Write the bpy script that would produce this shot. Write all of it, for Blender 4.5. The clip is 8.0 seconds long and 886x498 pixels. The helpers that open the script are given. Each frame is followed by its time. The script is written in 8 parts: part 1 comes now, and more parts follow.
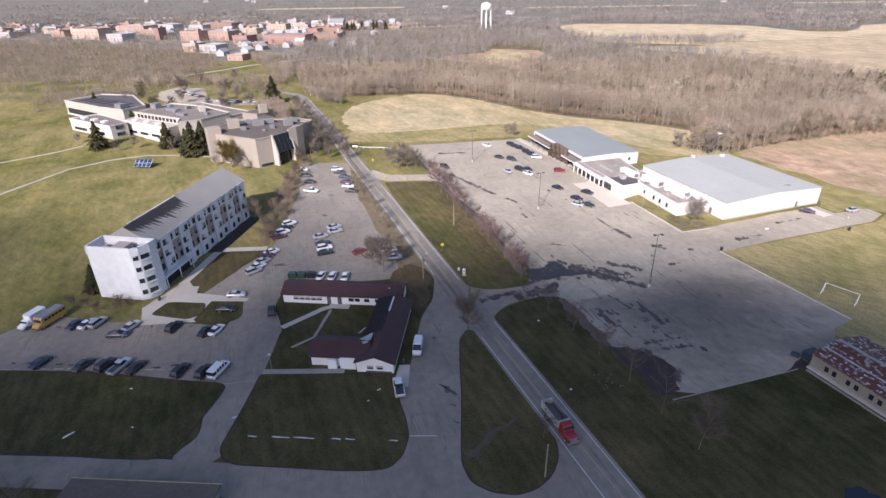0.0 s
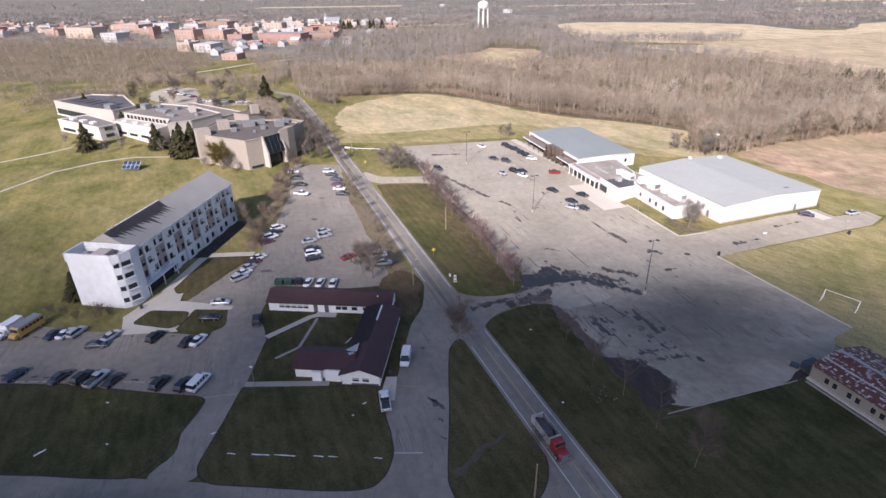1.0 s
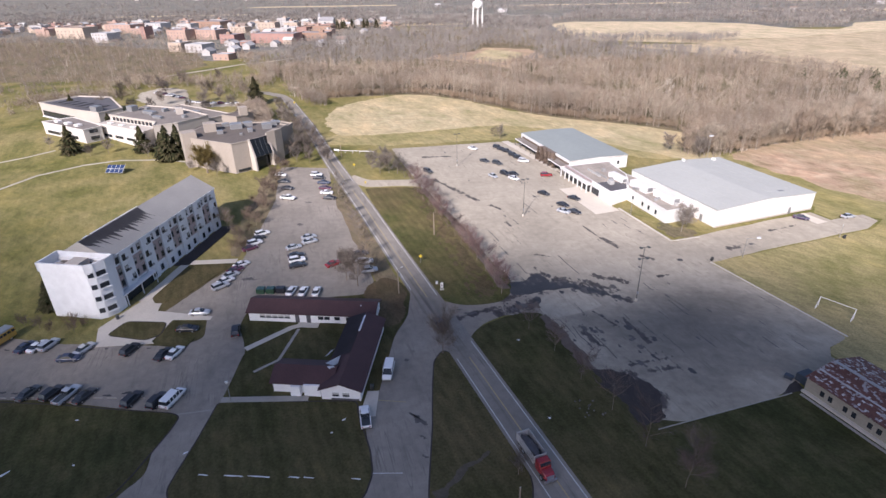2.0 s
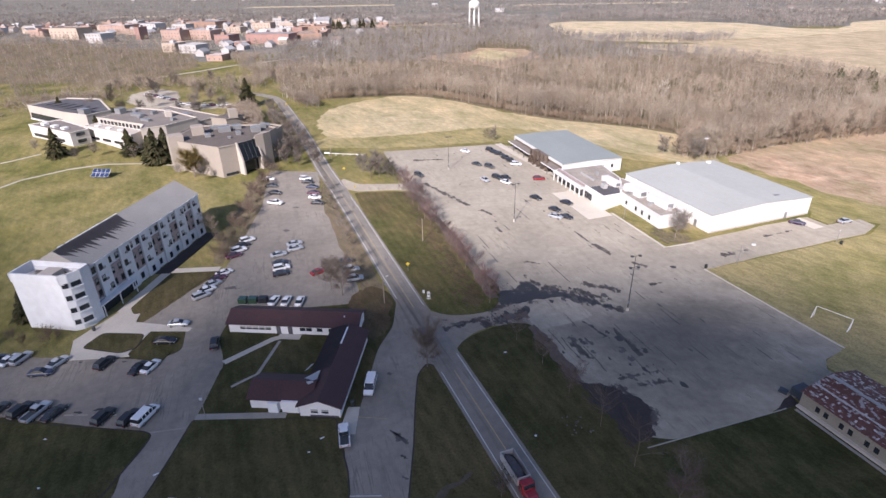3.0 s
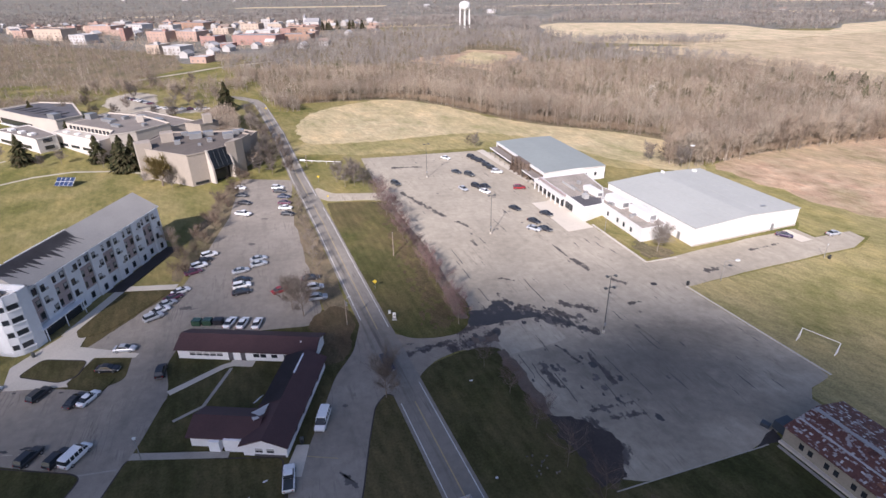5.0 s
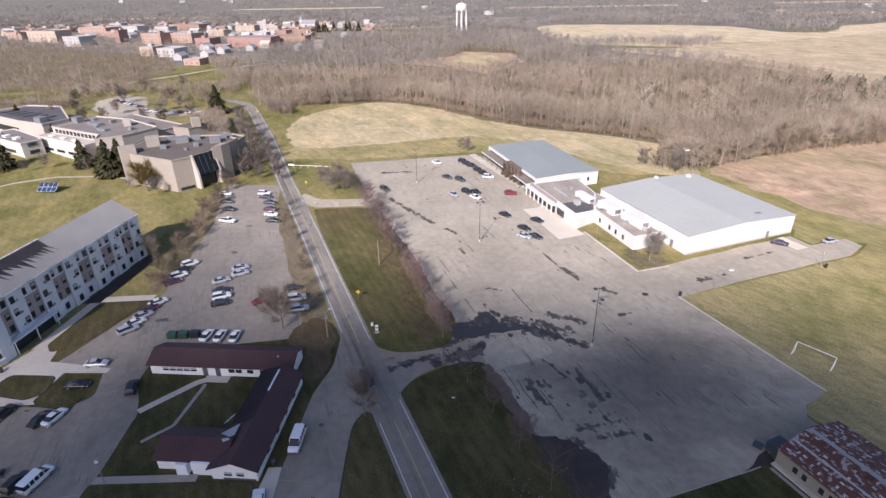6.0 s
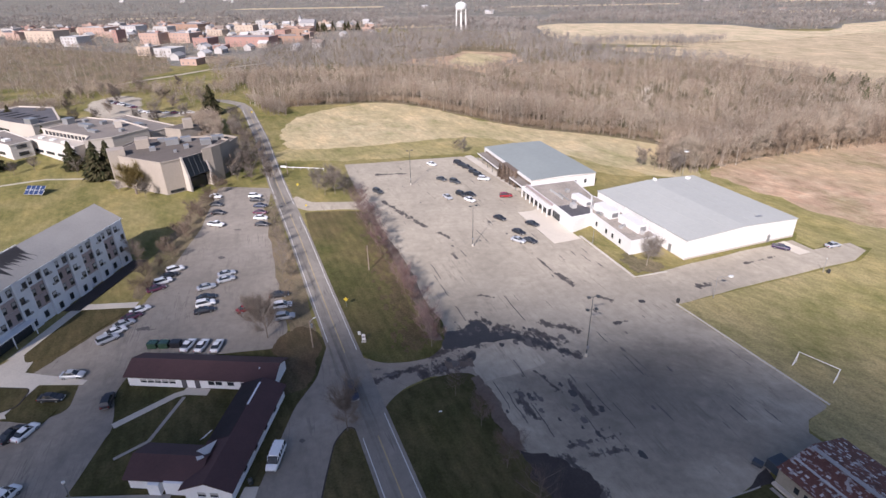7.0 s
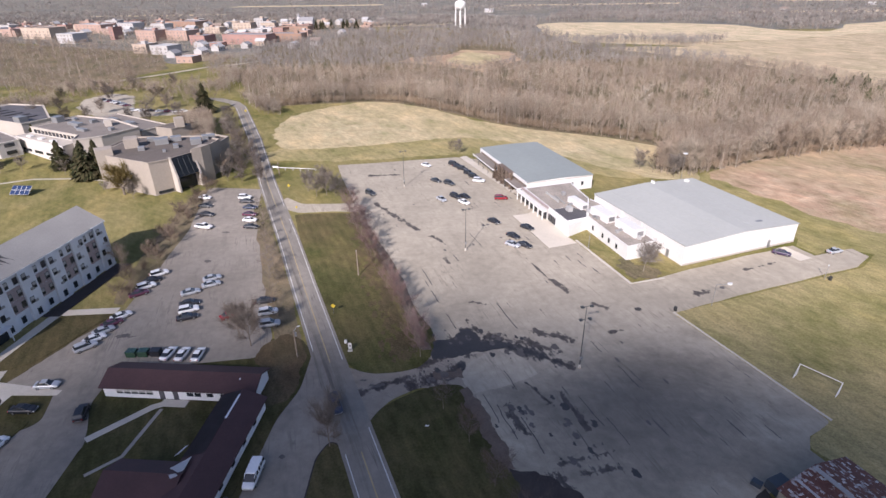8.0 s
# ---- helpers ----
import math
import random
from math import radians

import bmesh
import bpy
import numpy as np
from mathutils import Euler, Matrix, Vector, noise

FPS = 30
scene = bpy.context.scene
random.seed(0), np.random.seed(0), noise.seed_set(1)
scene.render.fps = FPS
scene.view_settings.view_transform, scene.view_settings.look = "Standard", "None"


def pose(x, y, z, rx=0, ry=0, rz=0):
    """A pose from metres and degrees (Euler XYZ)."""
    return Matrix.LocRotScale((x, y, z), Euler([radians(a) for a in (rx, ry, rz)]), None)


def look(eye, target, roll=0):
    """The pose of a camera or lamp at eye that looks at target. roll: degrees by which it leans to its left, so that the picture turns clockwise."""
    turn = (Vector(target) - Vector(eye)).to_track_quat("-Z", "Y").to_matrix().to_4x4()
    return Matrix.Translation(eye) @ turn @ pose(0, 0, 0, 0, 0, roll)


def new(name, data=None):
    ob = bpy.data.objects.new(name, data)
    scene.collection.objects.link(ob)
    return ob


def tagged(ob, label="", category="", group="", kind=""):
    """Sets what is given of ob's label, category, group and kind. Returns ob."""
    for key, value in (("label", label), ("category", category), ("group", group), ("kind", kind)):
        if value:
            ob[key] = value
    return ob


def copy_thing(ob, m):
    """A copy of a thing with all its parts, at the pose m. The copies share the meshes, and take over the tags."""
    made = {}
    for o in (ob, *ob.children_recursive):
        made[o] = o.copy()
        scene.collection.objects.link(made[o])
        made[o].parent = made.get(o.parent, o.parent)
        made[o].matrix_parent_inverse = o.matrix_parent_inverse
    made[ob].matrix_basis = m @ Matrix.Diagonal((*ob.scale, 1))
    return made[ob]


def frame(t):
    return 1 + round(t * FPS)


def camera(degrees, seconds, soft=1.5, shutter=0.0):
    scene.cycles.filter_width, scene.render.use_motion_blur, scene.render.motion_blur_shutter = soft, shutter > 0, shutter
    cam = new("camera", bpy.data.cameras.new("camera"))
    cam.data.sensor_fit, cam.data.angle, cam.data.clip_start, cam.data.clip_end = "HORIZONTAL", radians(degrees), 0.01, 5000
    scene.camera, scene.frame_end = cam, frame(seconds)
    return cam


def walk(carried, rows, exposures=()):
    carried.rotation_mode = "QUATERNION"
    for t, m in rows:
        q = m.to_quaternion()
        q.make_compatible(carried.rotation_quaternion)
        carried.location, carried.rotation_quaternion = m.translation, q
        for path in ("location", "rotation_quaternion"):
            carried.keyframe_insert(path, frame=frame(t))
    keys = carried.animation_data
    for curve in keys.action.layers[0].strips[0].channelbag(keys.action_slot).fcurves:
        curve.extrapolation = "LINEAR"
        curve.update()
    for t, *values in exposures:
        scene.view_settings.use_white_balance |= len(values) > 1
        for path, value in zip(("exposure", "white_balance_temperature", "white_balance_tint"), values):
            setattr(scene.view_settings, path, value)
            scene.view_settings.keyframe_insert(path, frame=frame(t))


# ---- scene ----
cam = camera(78.0, 8.0, 1.5)
PATH = [
    (0, (0.00, 0.00, 72.00), (0.04, 89.56, 27.51), -0.92),
    (0.5, (0.96, 2.06, 71.92), (1.17, 91.57, 27.34), -0.94),
    (1, (2.13, 4.09, 72.01), (2.43, 93.54, 27.30), -0.94),
    (1.5, (3.48, 6.19, 72.00), (4.09, 95.61, 27.22), -0.97),
    (3, (8.02, 12.36, 72.31), (9.07, 101.71, 27.42), -1.06),
    (3.5, (9.72, 14.47, 72.32), (10.86, 103.81, 27.41), -1.10),
    (4, (11.48, 16.60, 72.37), (12.68, 105.91, 27.40), -1.14),
    (4.5, (13.22, 18.66, 72.49), (14.80, 107.99, 27.57), -1.04),
    (6, (18.60, 25.14, 72.56), (20.66, 114.61, 27.95), -0.92),
    (6.5, (20.25, 27.26, 72.41), (22.18, 116.76, 27.85), -1.00),
    (7, (21.50, 29.42, 72.11), (23.26, 118.85, 27.40), -1.07),
    (7.5, (22.63, 31.55, 71.92), (24.47, 120.89, 27.04), -0.89),
    (8, (23.80, 33.65, 71.75), (25.61, 122.96, 26.82), -0.82),
]
walk(cam, [(t, look(eye, target, roll)) for t, eye, target, roll in PATH], exposures=[(0.0, 0.88, 5900, 22.0), (4.0, 0.86, 5900, 22.0), (8.0, 0.76, 5900, 22.0)])

# ---- world, sun, exposure ----
SUN_X, SUN_Y, SUN_UP = -0.32, -0.765, 0.56
world = bpy.data.worlds.new("sky")
scene.world = world
world.use_nodes = True
wn = world.node_tree.nodes
sky = wn.new("ShaderNodeTexSky")
sky.sky_type, sky.sun_disc = "NISHITA", False
sky.sun_elevation, sky.sun_rotation = math.asin(SUN_UP), math.atan2(SUN_X, SUN_Y)
sky.air_density, sky.dust_density, sky.ozone_density = 1.0, 1.2, 1.2
wn["Background"].inputs["Strength"].default_value = 0.074
world.node_tree.links.new(sky.outputs["Color"], wn["Background"].inputs["Color"])
sun_lamp = bpy.data.lights.new("sun", "SUN")
sun_lamp.energy, sun_lamp.angle, sun_lamp.color = 4.3, radians(0.6), (1.0, 0.915, 0.785)
sun = new("sun", sun_lamp)
sun.matrix_world = look((SUN_X * 400, SUN_Y * 400, SUN_UP * 400), (0, 0, 0))

# ---- materials ----
def node_mat(name):
    m = bpy.data.materials.new(name)
    m.use_nodes = True
    return m, m.node_tree.nodes, m.node_tree.links, m.node_tree.nodes["Principled BSDF"]


def coords(nodes, links, space, turn=0.0, stretch=(1, 1, 1)):
    """Texture coordinates in metres, the world's or the object's own, drawn out along the y axis of a turned frame."""
    if space == "world":
        out = nodes.new("ShaderNodeNewGeometry").outputs["Position"]
    else:
        out = nodes.new("ShaderNodeTexCoord").outputs["Object"]
    if turn or stretch != (1, 1, 1):
        mapping = nodes.new("ShaderNodeMapping")
        mapping.vector_type = "TEXTURE"
        mapping.inputs["Rotation"].default_value = (0, 0, radians(turn))
        mapping.inputs["Scale"].default_value = [1 / k for k in stretch]
        links.new(out, mapping.inputs["Vector"])
        out = mapping.outputs["Vector"]
    return out


def noise_out(nodes, links, vec, scale, detail=4.0, rough=0.6):
    n = nodes.new("ShaderNodeTexNoise")
    n.inputs["Scale"].default_value, n.inputs["Detail"].default_value, n.inputs["Roughness"].default_value = scale, detail, rough
    links.new(vec, n.inputs["Vector"])
    return n.outputs["Fac"]


def ramp(nodes, links, fac, stops):
    r = nodes.new("ShaderNodeValToRGB")
    el = r.color_ramp.elements
    while len(el) < len(stops):
        el.new(0.5)
    for e, (at, c) in zip(el, stops):
        e.position, e.color = at, (*c, 1)
    links.new(fac, r.inputs["Fac"])
    return r.outputs["Color"]


def mixed(nodes, links, fac, a, b, how="MIX"):
    m = nodes.new("ShaderNodeMix")
    m.data_type, m.blend_type = "RGBA", how
    for socket, v in ((m.inputs[0], fac), (m.inputs[6], a), (m.inputs[7], b)):
        if isinstance(v, (int, float)):
            socket.default_value = v
        elif isinstance(v, tuple):
            socket.default_value = (*v, 1)
        else:
            links.new(v, socket)
    return m.outputs[2]


def bumped(nodes, links, bsdf, height, strength, dist):
    b = nodes.new("ShaderNodeBump")
    b.inputs["Strength"].default_value, b.inputs["Distance"].default_value = strength, dist
    links.new(height, b.inputs["Height"])
    links.new(b.outputs["Normal"], bsdf.inputs["Normal"])


def plain(name, color, rough=0.6, metal=0.0, vary=0.12, big=0.3, fine=6.0, space="object", bump=0.15, spread=0.0):
    """Painted or built surface: two scales of tone, slight relief; spread: tone differs from piece to piece."""
    m, nodes, links, bsdf = node_mat(name)
    vec = coords(nodes, links, space)
    n1, n2 = noise_out(nodes, links, vec, big), noise_out(nodes, links, vec, fine, 5)
    dark, light = tuple(c * (1 - 2 * vary) for c in color), tuple(min(c * (1 + 2 * vary), 0.95) for c in color)
    a = ramp(nodes, links, n1, [(0.25, dark), (0.75, light)])
    b = ramp(nodes, links, n2, [(0.3, dark), (0.7, light)])
    col = mixed(nodes, links, 0.45, a, b)
    if spread:
        info = nodes.new("ShaderNodeObjectInfo")
        tone = ramp(nodes, links, info.outputs["Random"], [(0, (1 - spread,) * 3), (1, (1.0,) * 3)])
        col = mixed(nodes, links, 1.0, col, tone, "MULTIPLY")
    links.new(col, bsdf.inputs["Base Color"])
    bsdf.inputs["Roughness"].default_value, bsdf.inputs["Metallic"].default_value = rough, metal
    if bump:
        bumped(nodes, links, bsdf, n2, bump, 0.05)
    return m


def gloss(name, color, rough=0.2, metal=0.0, coat=0.6):
    """Vehicle paint and other shiny coats, with a little dust."""
    m, nodes, links, bsdf = node_mat(name)
    vec = coords(nodes, links, "object")
    n = noise_out(nodes, links, vec, 2.5, 5)
    col = ramp(nodes, links, n, [(0.3, color), (0.8, tuple(c * 0.85 + 0.02 for c in color))])
    links.new(col, bsdf.inputs["Base Color"])
    bsdf.inputs["Roughness"].default_value, bsdf.inputs["Metallic"].default_value = rough, metal
    bsdf.inputs["Coat Weight"].default_value, bsdf.inputs["Coat Roughness"].default_value = coat, 0.03
    return m


def turf(name, greens, straw, straw_at=0.55, stripe_turn=None, stripe=0.0):
    """Grass: big drifts of green and straw, clumps, blades; faint mowing stripes where asked."""
    m, nodes, links, bsdf = node_mat(name)
    vec = coords(nodes, links, "world")
    n0, n1, n2 = noise_out(nodes, links, vec, 0.018, 5), noise_out(nodes, links, vec, 0.16, 6, 0.65), noise_out(nodes, links, vec, 2.2, 4, 0.7)
    base = ramp(nodes, links, n1, [(0.28, greens[0]), (0.5, greens[1]), (0.75, greens[2])])
    dry = ramp(nodes, links, n0, [(straw_at - 0.14, (0, 0, 0)), (straw_at + 0.12, (1, 1, 1))])
    col = mixed(nodes, links, dry, base, straw)
    n3 = noise_out(nodes, links, coords(nodes, links, "world", 25.0, (1.0, 0.45, 1.0)), 0.075, 6, 0.7)
    drift = ramp(nodes, links, n3, [(0.32, (0.62, 0.70, 0.55)), (0.5, (1.0, 1.0, 0.98)), (0.68, (1.38, 1.28, 1.22))])
    col = mixed(nodes, links, 0.85, col, drift, "MULTIPLY")
    n4 = noise_out(nodes, links, coords(nodes, links, "world", 28.0, (1.0, 0.35, 1.0)), 0.55, 5, 0.65)
    tufts = ramp(nodes, links, n4, [(0.3, (0.74, 0.76, 0.72)), (0.5, (1.0, 1.0, 1.0)), (0.7, (1.26, 1.24, 1.22))])
    col = mixed(nodes, links, 0.9, col, tufts, "MULTIPLY")
    blades = ramp(nodes, links, n2, [(0.25, (0.55, 0.55, 0.53)), (0.75, (1.38, 1.38, 1.32))])
    col = mixed(nodes, links, 0.8, col, blades, "MULTIPLY")
    if stripe:
        turned = coords(nodes, links, "world", stripe_turn, (1, 1, 1))
        w = nodes.new("ShaderNodeTexWave")
        w.inputs["Scale"].default_value, w.inputs["Distortion"].default_value, w.inputs["Detail Scale"].default_value = 0.14, 2.2, 0.25
        links.new(turned, w.inputs["Vector"])
        bands = ramp(nodes, links, w.outputs["Fac"], [(0.3, (1 - stripe,) * 3), (0.7, (1 + stripe,) * 3)])
        col = mixed(nodes, links, 1.0, col, bands, "MULTIPLY")
    links.new(col, bsdf.inputs["Base Color"])
    bsdf.inputs["Roughness"].default_value = 0.95
    bsdf.inputs["Specular IOR Level"].default_value = 0.1
    bumped(nodes, links, bsdf, n2, 0.5, 0.12)
    return m


def asphalt(name, color, turn=20.0, streak=0.35, cracks=0.5, pull=0.22):
    """Weathered asphalt: blotches, streaks along the bays, dark sealed cracks, gravel grain."""
    m, nodes, links, bsdf = node_mat(name)
    vec = coords(nodes, links, "world")
    run = coords(nodes, links, "world", turn, (1.0, pull, 1.0))
    n0, n1, n2 = noise_out(nodes, links, vec, 0.045, 5), noise_out(nodes, links, vec, 0.5, 6, 0.65), noise_out(nodes, links, vec, 9.0, 3, 0.7)
    light, dark = tuple(c * 1.15 for c in color), tuple(c * 0.78 for c in color)
    col = ramp(nodes, links, n0, [(0.3, dark), (0.7, light)])
    blot = ramp(nodes, links, n1, [(0.3, (0.85,) * 3), (0.65, (1.08,) * 3)])
    col = mixed(nodes, links, 1.0, col, blot, "MULTIPLY")
    s = noise_out(nodes, links, run, 0.35, 5, 0.62)
    lines = ramp(nodes, links, s, [(0.33, (1 - streak,) * 3), (0.46, (1.0,) * 3)])
    col = mixed(nodes, links, 1.0, col, lines, "MULTIPLY")
    fine_run = coords(nodes, links, "world", turn, (0.9, 0.05, 1.0))
    c = noise_out(nodes, links, fine_run, 0.55, 3, 0.5)
    seam = ramp(nodes, links, c, [(0.484, (1.0,) * 3), (0.5, (1 - cracks,) * 3), (0.516, (1.0,) * 3)])
    patchy = ramp(nodes, links, noise_out(nodes, links, vec, 0.09, 4), [(0.46, (0, 0, 0)), (0.62, (1, 1, 1))])
    col = mixed(nodes, links, patchy, col, mixed(nodes, links, 1.0, col, seam, "MULTIPLY"))
    grain = ramp(nodes, links, n2, [(0.3, (0.9,) * 3), (0.7, (1.08,) * 3)])
    col = mixed(nodes, links, 1.0, col, grain, "MULTIPLY")
    links.new(col, bsdf.inputs["Base Color"])
    bsdf.inputs["Roughness"].default_value = 0.88
    bsdf.inputs["Specular IOR Level"].default_value = 0.25
    bumped(nodes, links, bsdf, n2, 0.3, 0.02)
    return m


def wetted(m, runs, spread=5.4, tones=((0.05, 0.045, 0.043), (0.11, 0.098, 0.09)), gloss_to=0.6, shade_stain=True):
    """Adds dark ragged wet stains to asphalt: runs of (x0, y0, x1, y1, radius) in plan, frayed by fine noise."""
    nodes, links = m.node_tree.nodes, m.node_tree.links
    bsdf = nodes["Principled BSDF"]
    dry = bsdf.inputs["Base Color"].links[0].from_socket

    def vmath(how, a, b):
        n = nodes.new("ShaderNodeVectorMath")
        n.operation = how
        for socket, v in zip(n.inputs, (a, b)):
            if isinstance(v, tuple):
                socket.default_value = v
            elif v is not None:
                links.new(v, socket)
        return n

    def smath(how, a, b, hold=False):
        n = nodes.new("ShaderNodeMath")
        n.operation, n.use_clamp = how, hold
        for socket, v in zip(n.inputs, (a, b)):
            if isinstance(v, (int, float)):
                socket.default_value = v
            else:
                links.new(v, socket)
        return n.outputs[0]

    here = vmath("MULTIPLY", coords(nodes, links, "world"), (1.0, 1.0, 0.0)).outputs[0]
    near = 9.0
    for x0, y0, x1, y1, r in runs:
        d = (x1 - x0, y1 - y0)
        span = d[0] ** 2 + d[1] ** 2
        rel = vmath("SUBTRACT", here, (x0, y0, 0.0)).outputs[0]
        k = smath("MULTIPLY", vmath("DOT_PRODUCT", rel, (d[0] / span, d[1] / span, 0.0)).outputs["Value"], 1.0, True)
        step = vmath("SCALE", (d[0], d[1], 0.0), None)
        links.new(k, step.inputs["Scale"])
        gap = vmath("LENGTH", vmath("SUBTRACT", rel, step.outputs[0]).outputs[0], None).outputs["Value"]
        near = smath("MINIMUM", smath("DIVIDE", gap, r), near)
    vec = coords(nodes, links, "world", 17.5, (1.0, 0.5, 1.0))
    fray = smath("MULTIPLY", smath("SUBTRACT", noise_out(nodes, links, vec, 0.42, 14, 0.72), 0.5), spread)
    level = smath("SUBTRACT", smath("ADD", fray, 0.42), near)
    mask = ramp(nodes, links, level, [(0.0, (0, 0, 0)), (0.05, (0.4, 0.4, 0.4)), (0.16, (0.85, 0.85, 0.85)), (0.4, (1, 1, 1))])
    dark = ramp(nodes, links, noise_out(nodes, links, vec, 0.9, 6), [(0.3, tones[0]), (0.7, tones[1])])
    if shade_stain:
        # a broad drying stain in the low south-east corner, with the cloud's shade painted in
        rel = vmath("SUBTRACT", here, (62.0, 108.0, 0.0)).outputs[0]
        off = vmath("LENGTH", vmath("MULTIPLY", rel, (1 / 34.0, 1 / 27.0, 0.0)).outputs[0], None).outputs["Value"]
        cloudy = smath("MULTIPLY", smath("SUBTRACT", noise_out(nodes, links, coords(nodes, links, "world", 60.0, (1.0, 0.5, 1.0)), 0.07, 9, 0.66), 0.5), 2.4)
        shade_tone = ramp(nodes, links, smath("SUBTRACT", smath("ADD", cloudy, 1.0), off), [(0.0, (1.0, 1.0, 1.0)), (0.45, (0.66, 0.66, 0.67)), (0.9, (0.5, 0.505, 0.52))])
        dry = mixed(nodes, links, 1.0, dry, shade_tone, "MULTIPLY")
    links.new(mixed(nodes, links, mask, dry, dark), bsdf.inputs["Base Color"])
    rough = nodes.new("ShaderNodeMapRange")
    rough.inputs["To Min"].default_value, rough.inputs["To Max"].default_value = 0.88, gloss_to
    links.new(mask, rough.inputs["Value"])
    links.new(rough.outputs[0], bsdf.inputs["Roughness"])
    return m


def bark(name, colors, island=True):
    """Twigs and bark, with a tone of its own for every piece."""
    m, nodes, links, bsdf = node_mat(name)
    fac = nodes.new("ShaderNodeNewGeometry").outputs["Random Per Island"] if island else noise_out(nodes, links, coords(nodes, links, "world"), 0.8)
    col = ramp(nodes, links, fac, [(n / (len(colors) - 1), c) for n, c in enumerate(colors)])
    n0 = noise_out(nodes, links, coords(nodes, links, "world"), 0.02, 4)
    drift = ramp(nodes, links, n0, [(0.3, (0.70, 0.68, 0.67)), (0.7, (1.26, 1.22, 1.15))])
    n1 = noise_out(nodes, links, coords(nodes, links, "world", 0.0, (1.0, 1.0, 0.25)), 0.11, 3)
    crowns = ramp(nodes, links, n1, [(0.28, (0.66, 0.62, 0.62)), (0.45, (0.95, 0.9, 0.86)), (0.6, (1.02, 1.04, 1.04)), (0.75, (1.3, 1.28, 1.24))])
    drift = mixed(nodes, links, 1.0, drift, crowns, "MULTIPLY")
    col = mixed(nodes, links, 1.0, col, drift, "MULTIPLY")
    links.new(col, bsdf.inputs["Base Color"])
    bsdf.inputs["Roughness"].default_value = 0.9
    bsdf.inputs["Specular IOR Level"].default_value = 0.1
    return m


GRASS = turf("grass", [(0.085, 0.092, 0.027), (0.135, 0.13, 0.041), (0.19, 0.165, 0.06)], (0.25, 0.21, 0.10), 0.505, 62.0, 0.025)
FIELDTURF = turf("playing_turf", [(0.18, 0.165, 0.066), (0.24, 0.213, 0.092), (0.295, 0.252, 0.122)], (0.34, 0.28, 0.155), 0.5, 62.0, 0.025)
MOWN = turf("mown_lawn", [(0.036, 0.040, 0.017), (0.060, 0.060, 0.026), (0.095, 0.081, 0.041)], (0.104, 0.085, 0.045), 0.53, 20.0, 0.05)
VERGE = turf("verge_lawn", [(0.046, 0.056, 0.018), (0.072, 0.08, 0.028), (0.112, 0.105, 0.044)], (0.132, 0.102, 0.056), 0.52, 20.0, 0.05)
STRAW = turf("dry_meadow", [(0.385, 0.31, 0.20), (0.435, 0.36, 0.235), (0.49, 0.42, 0.285)], (0.40, 0.33, 0.20), 0.52, 75.0, 0.02)
RUSTY = turf("rusty_meadow", [(0.32, 0.215, 0.155), (0.40, 0.288, 0.207), (0.49, 0.385, 0.285)], (0.36, 0.285, 0.185), 0.6)
STUBBLE = turf("stubble_field", [(0.47, 0.38, 0.265), (0.53, 0.435, 0.31), (0.57, 0.47, 0.34)], (0.44, 0.365, 0.26), 0.6, 60.0, 0.04)
TILLED = turf("tilled_field", [(0.40, 0.32, 0.225), (0.44, 0.355, 0.25), (0.48, 0.39, 0.28)], (0.41, 0.33, 0.235), 0.6, 60.0, 0.02)
LITTER = turf("leaf_litter", [(0.15, 0.115, 0.08), (0.19, 0.15, 0.105), (0.24, 0.19, 0.135)], (0.16, 0.135, 0.085), 0.5)
# far ground greyed: some distance haze is put into its colour
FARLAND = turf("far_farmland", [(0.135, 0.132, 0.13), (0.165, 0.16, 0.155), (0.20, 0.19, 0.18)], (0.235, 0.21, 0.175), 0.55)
LOT = asphalt("old_asphalt", (0.388, 0.341, 0.271), 18.5, 0.09, 0.32)
RUNS = [
    (36, 132.6, 50, 127, 2.4), (46, 125, 52, 121, 1.8), (31, 139, 33.4, 134, 1.3), (47.6, 113.6, 50, 105, 1.1), (41.6, 117, 44.6, 111.6, 1.1), (36.6, 111.6, 39.4, 104, 1.3), (44, 97.2, 53, 99.4, 1.0), (47, 95, 53, 96, 1.2),
    (54.2, 157, 57.2, 150.6, 2.0), (49.8, 169.4, 53.7, 158, 0.5), (62, 145, 65, 143.1, 1.6), (88, 148, 92, 148.7, 1.6), (46, 134.2, 54, 130.6, 2.0), (63, 133.3, 66, 133.8, 1.0), (12, 116, 18, 119, 1.6), (42, 95, 46, 86, 2.6),
]
MORE_RUNS = [(19, 190, 4, 213, 1.8), (-1, 243, 11, 243, 1.6), (23.5, 185, 27.4, 179.4, 1.1), (27, 170.4, 28, 167.4, 0.9), (33, 147.2, 36, 145.8, 1.0), (10.4, 117.8, 14, 117.2, 1.1), (107, 159.6, 117, 163.2, 0.9)]
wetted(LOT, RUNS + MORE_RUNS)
ENTRANCE = [(24.5, 127.6, 31.5, 129.8, 7.5), (31, 135, 32.4, 131, 4.0), (34, 130, 40, 129.2, 4.4), (40, 128.4, 46, 125.4, 5.0), (46, 125, 49, 123, 2.4), (20.6, 118.2, 22, 120.5, 4.0), (22, 122.5, 29, 123, 3.0), (28.6, 118.4, 29.6, 121.5, 2.4)]
ENTRY = asphalt("entry_asphalt", (0.285, 0.245, 0.20), 60.0, 0.2, 0.4)
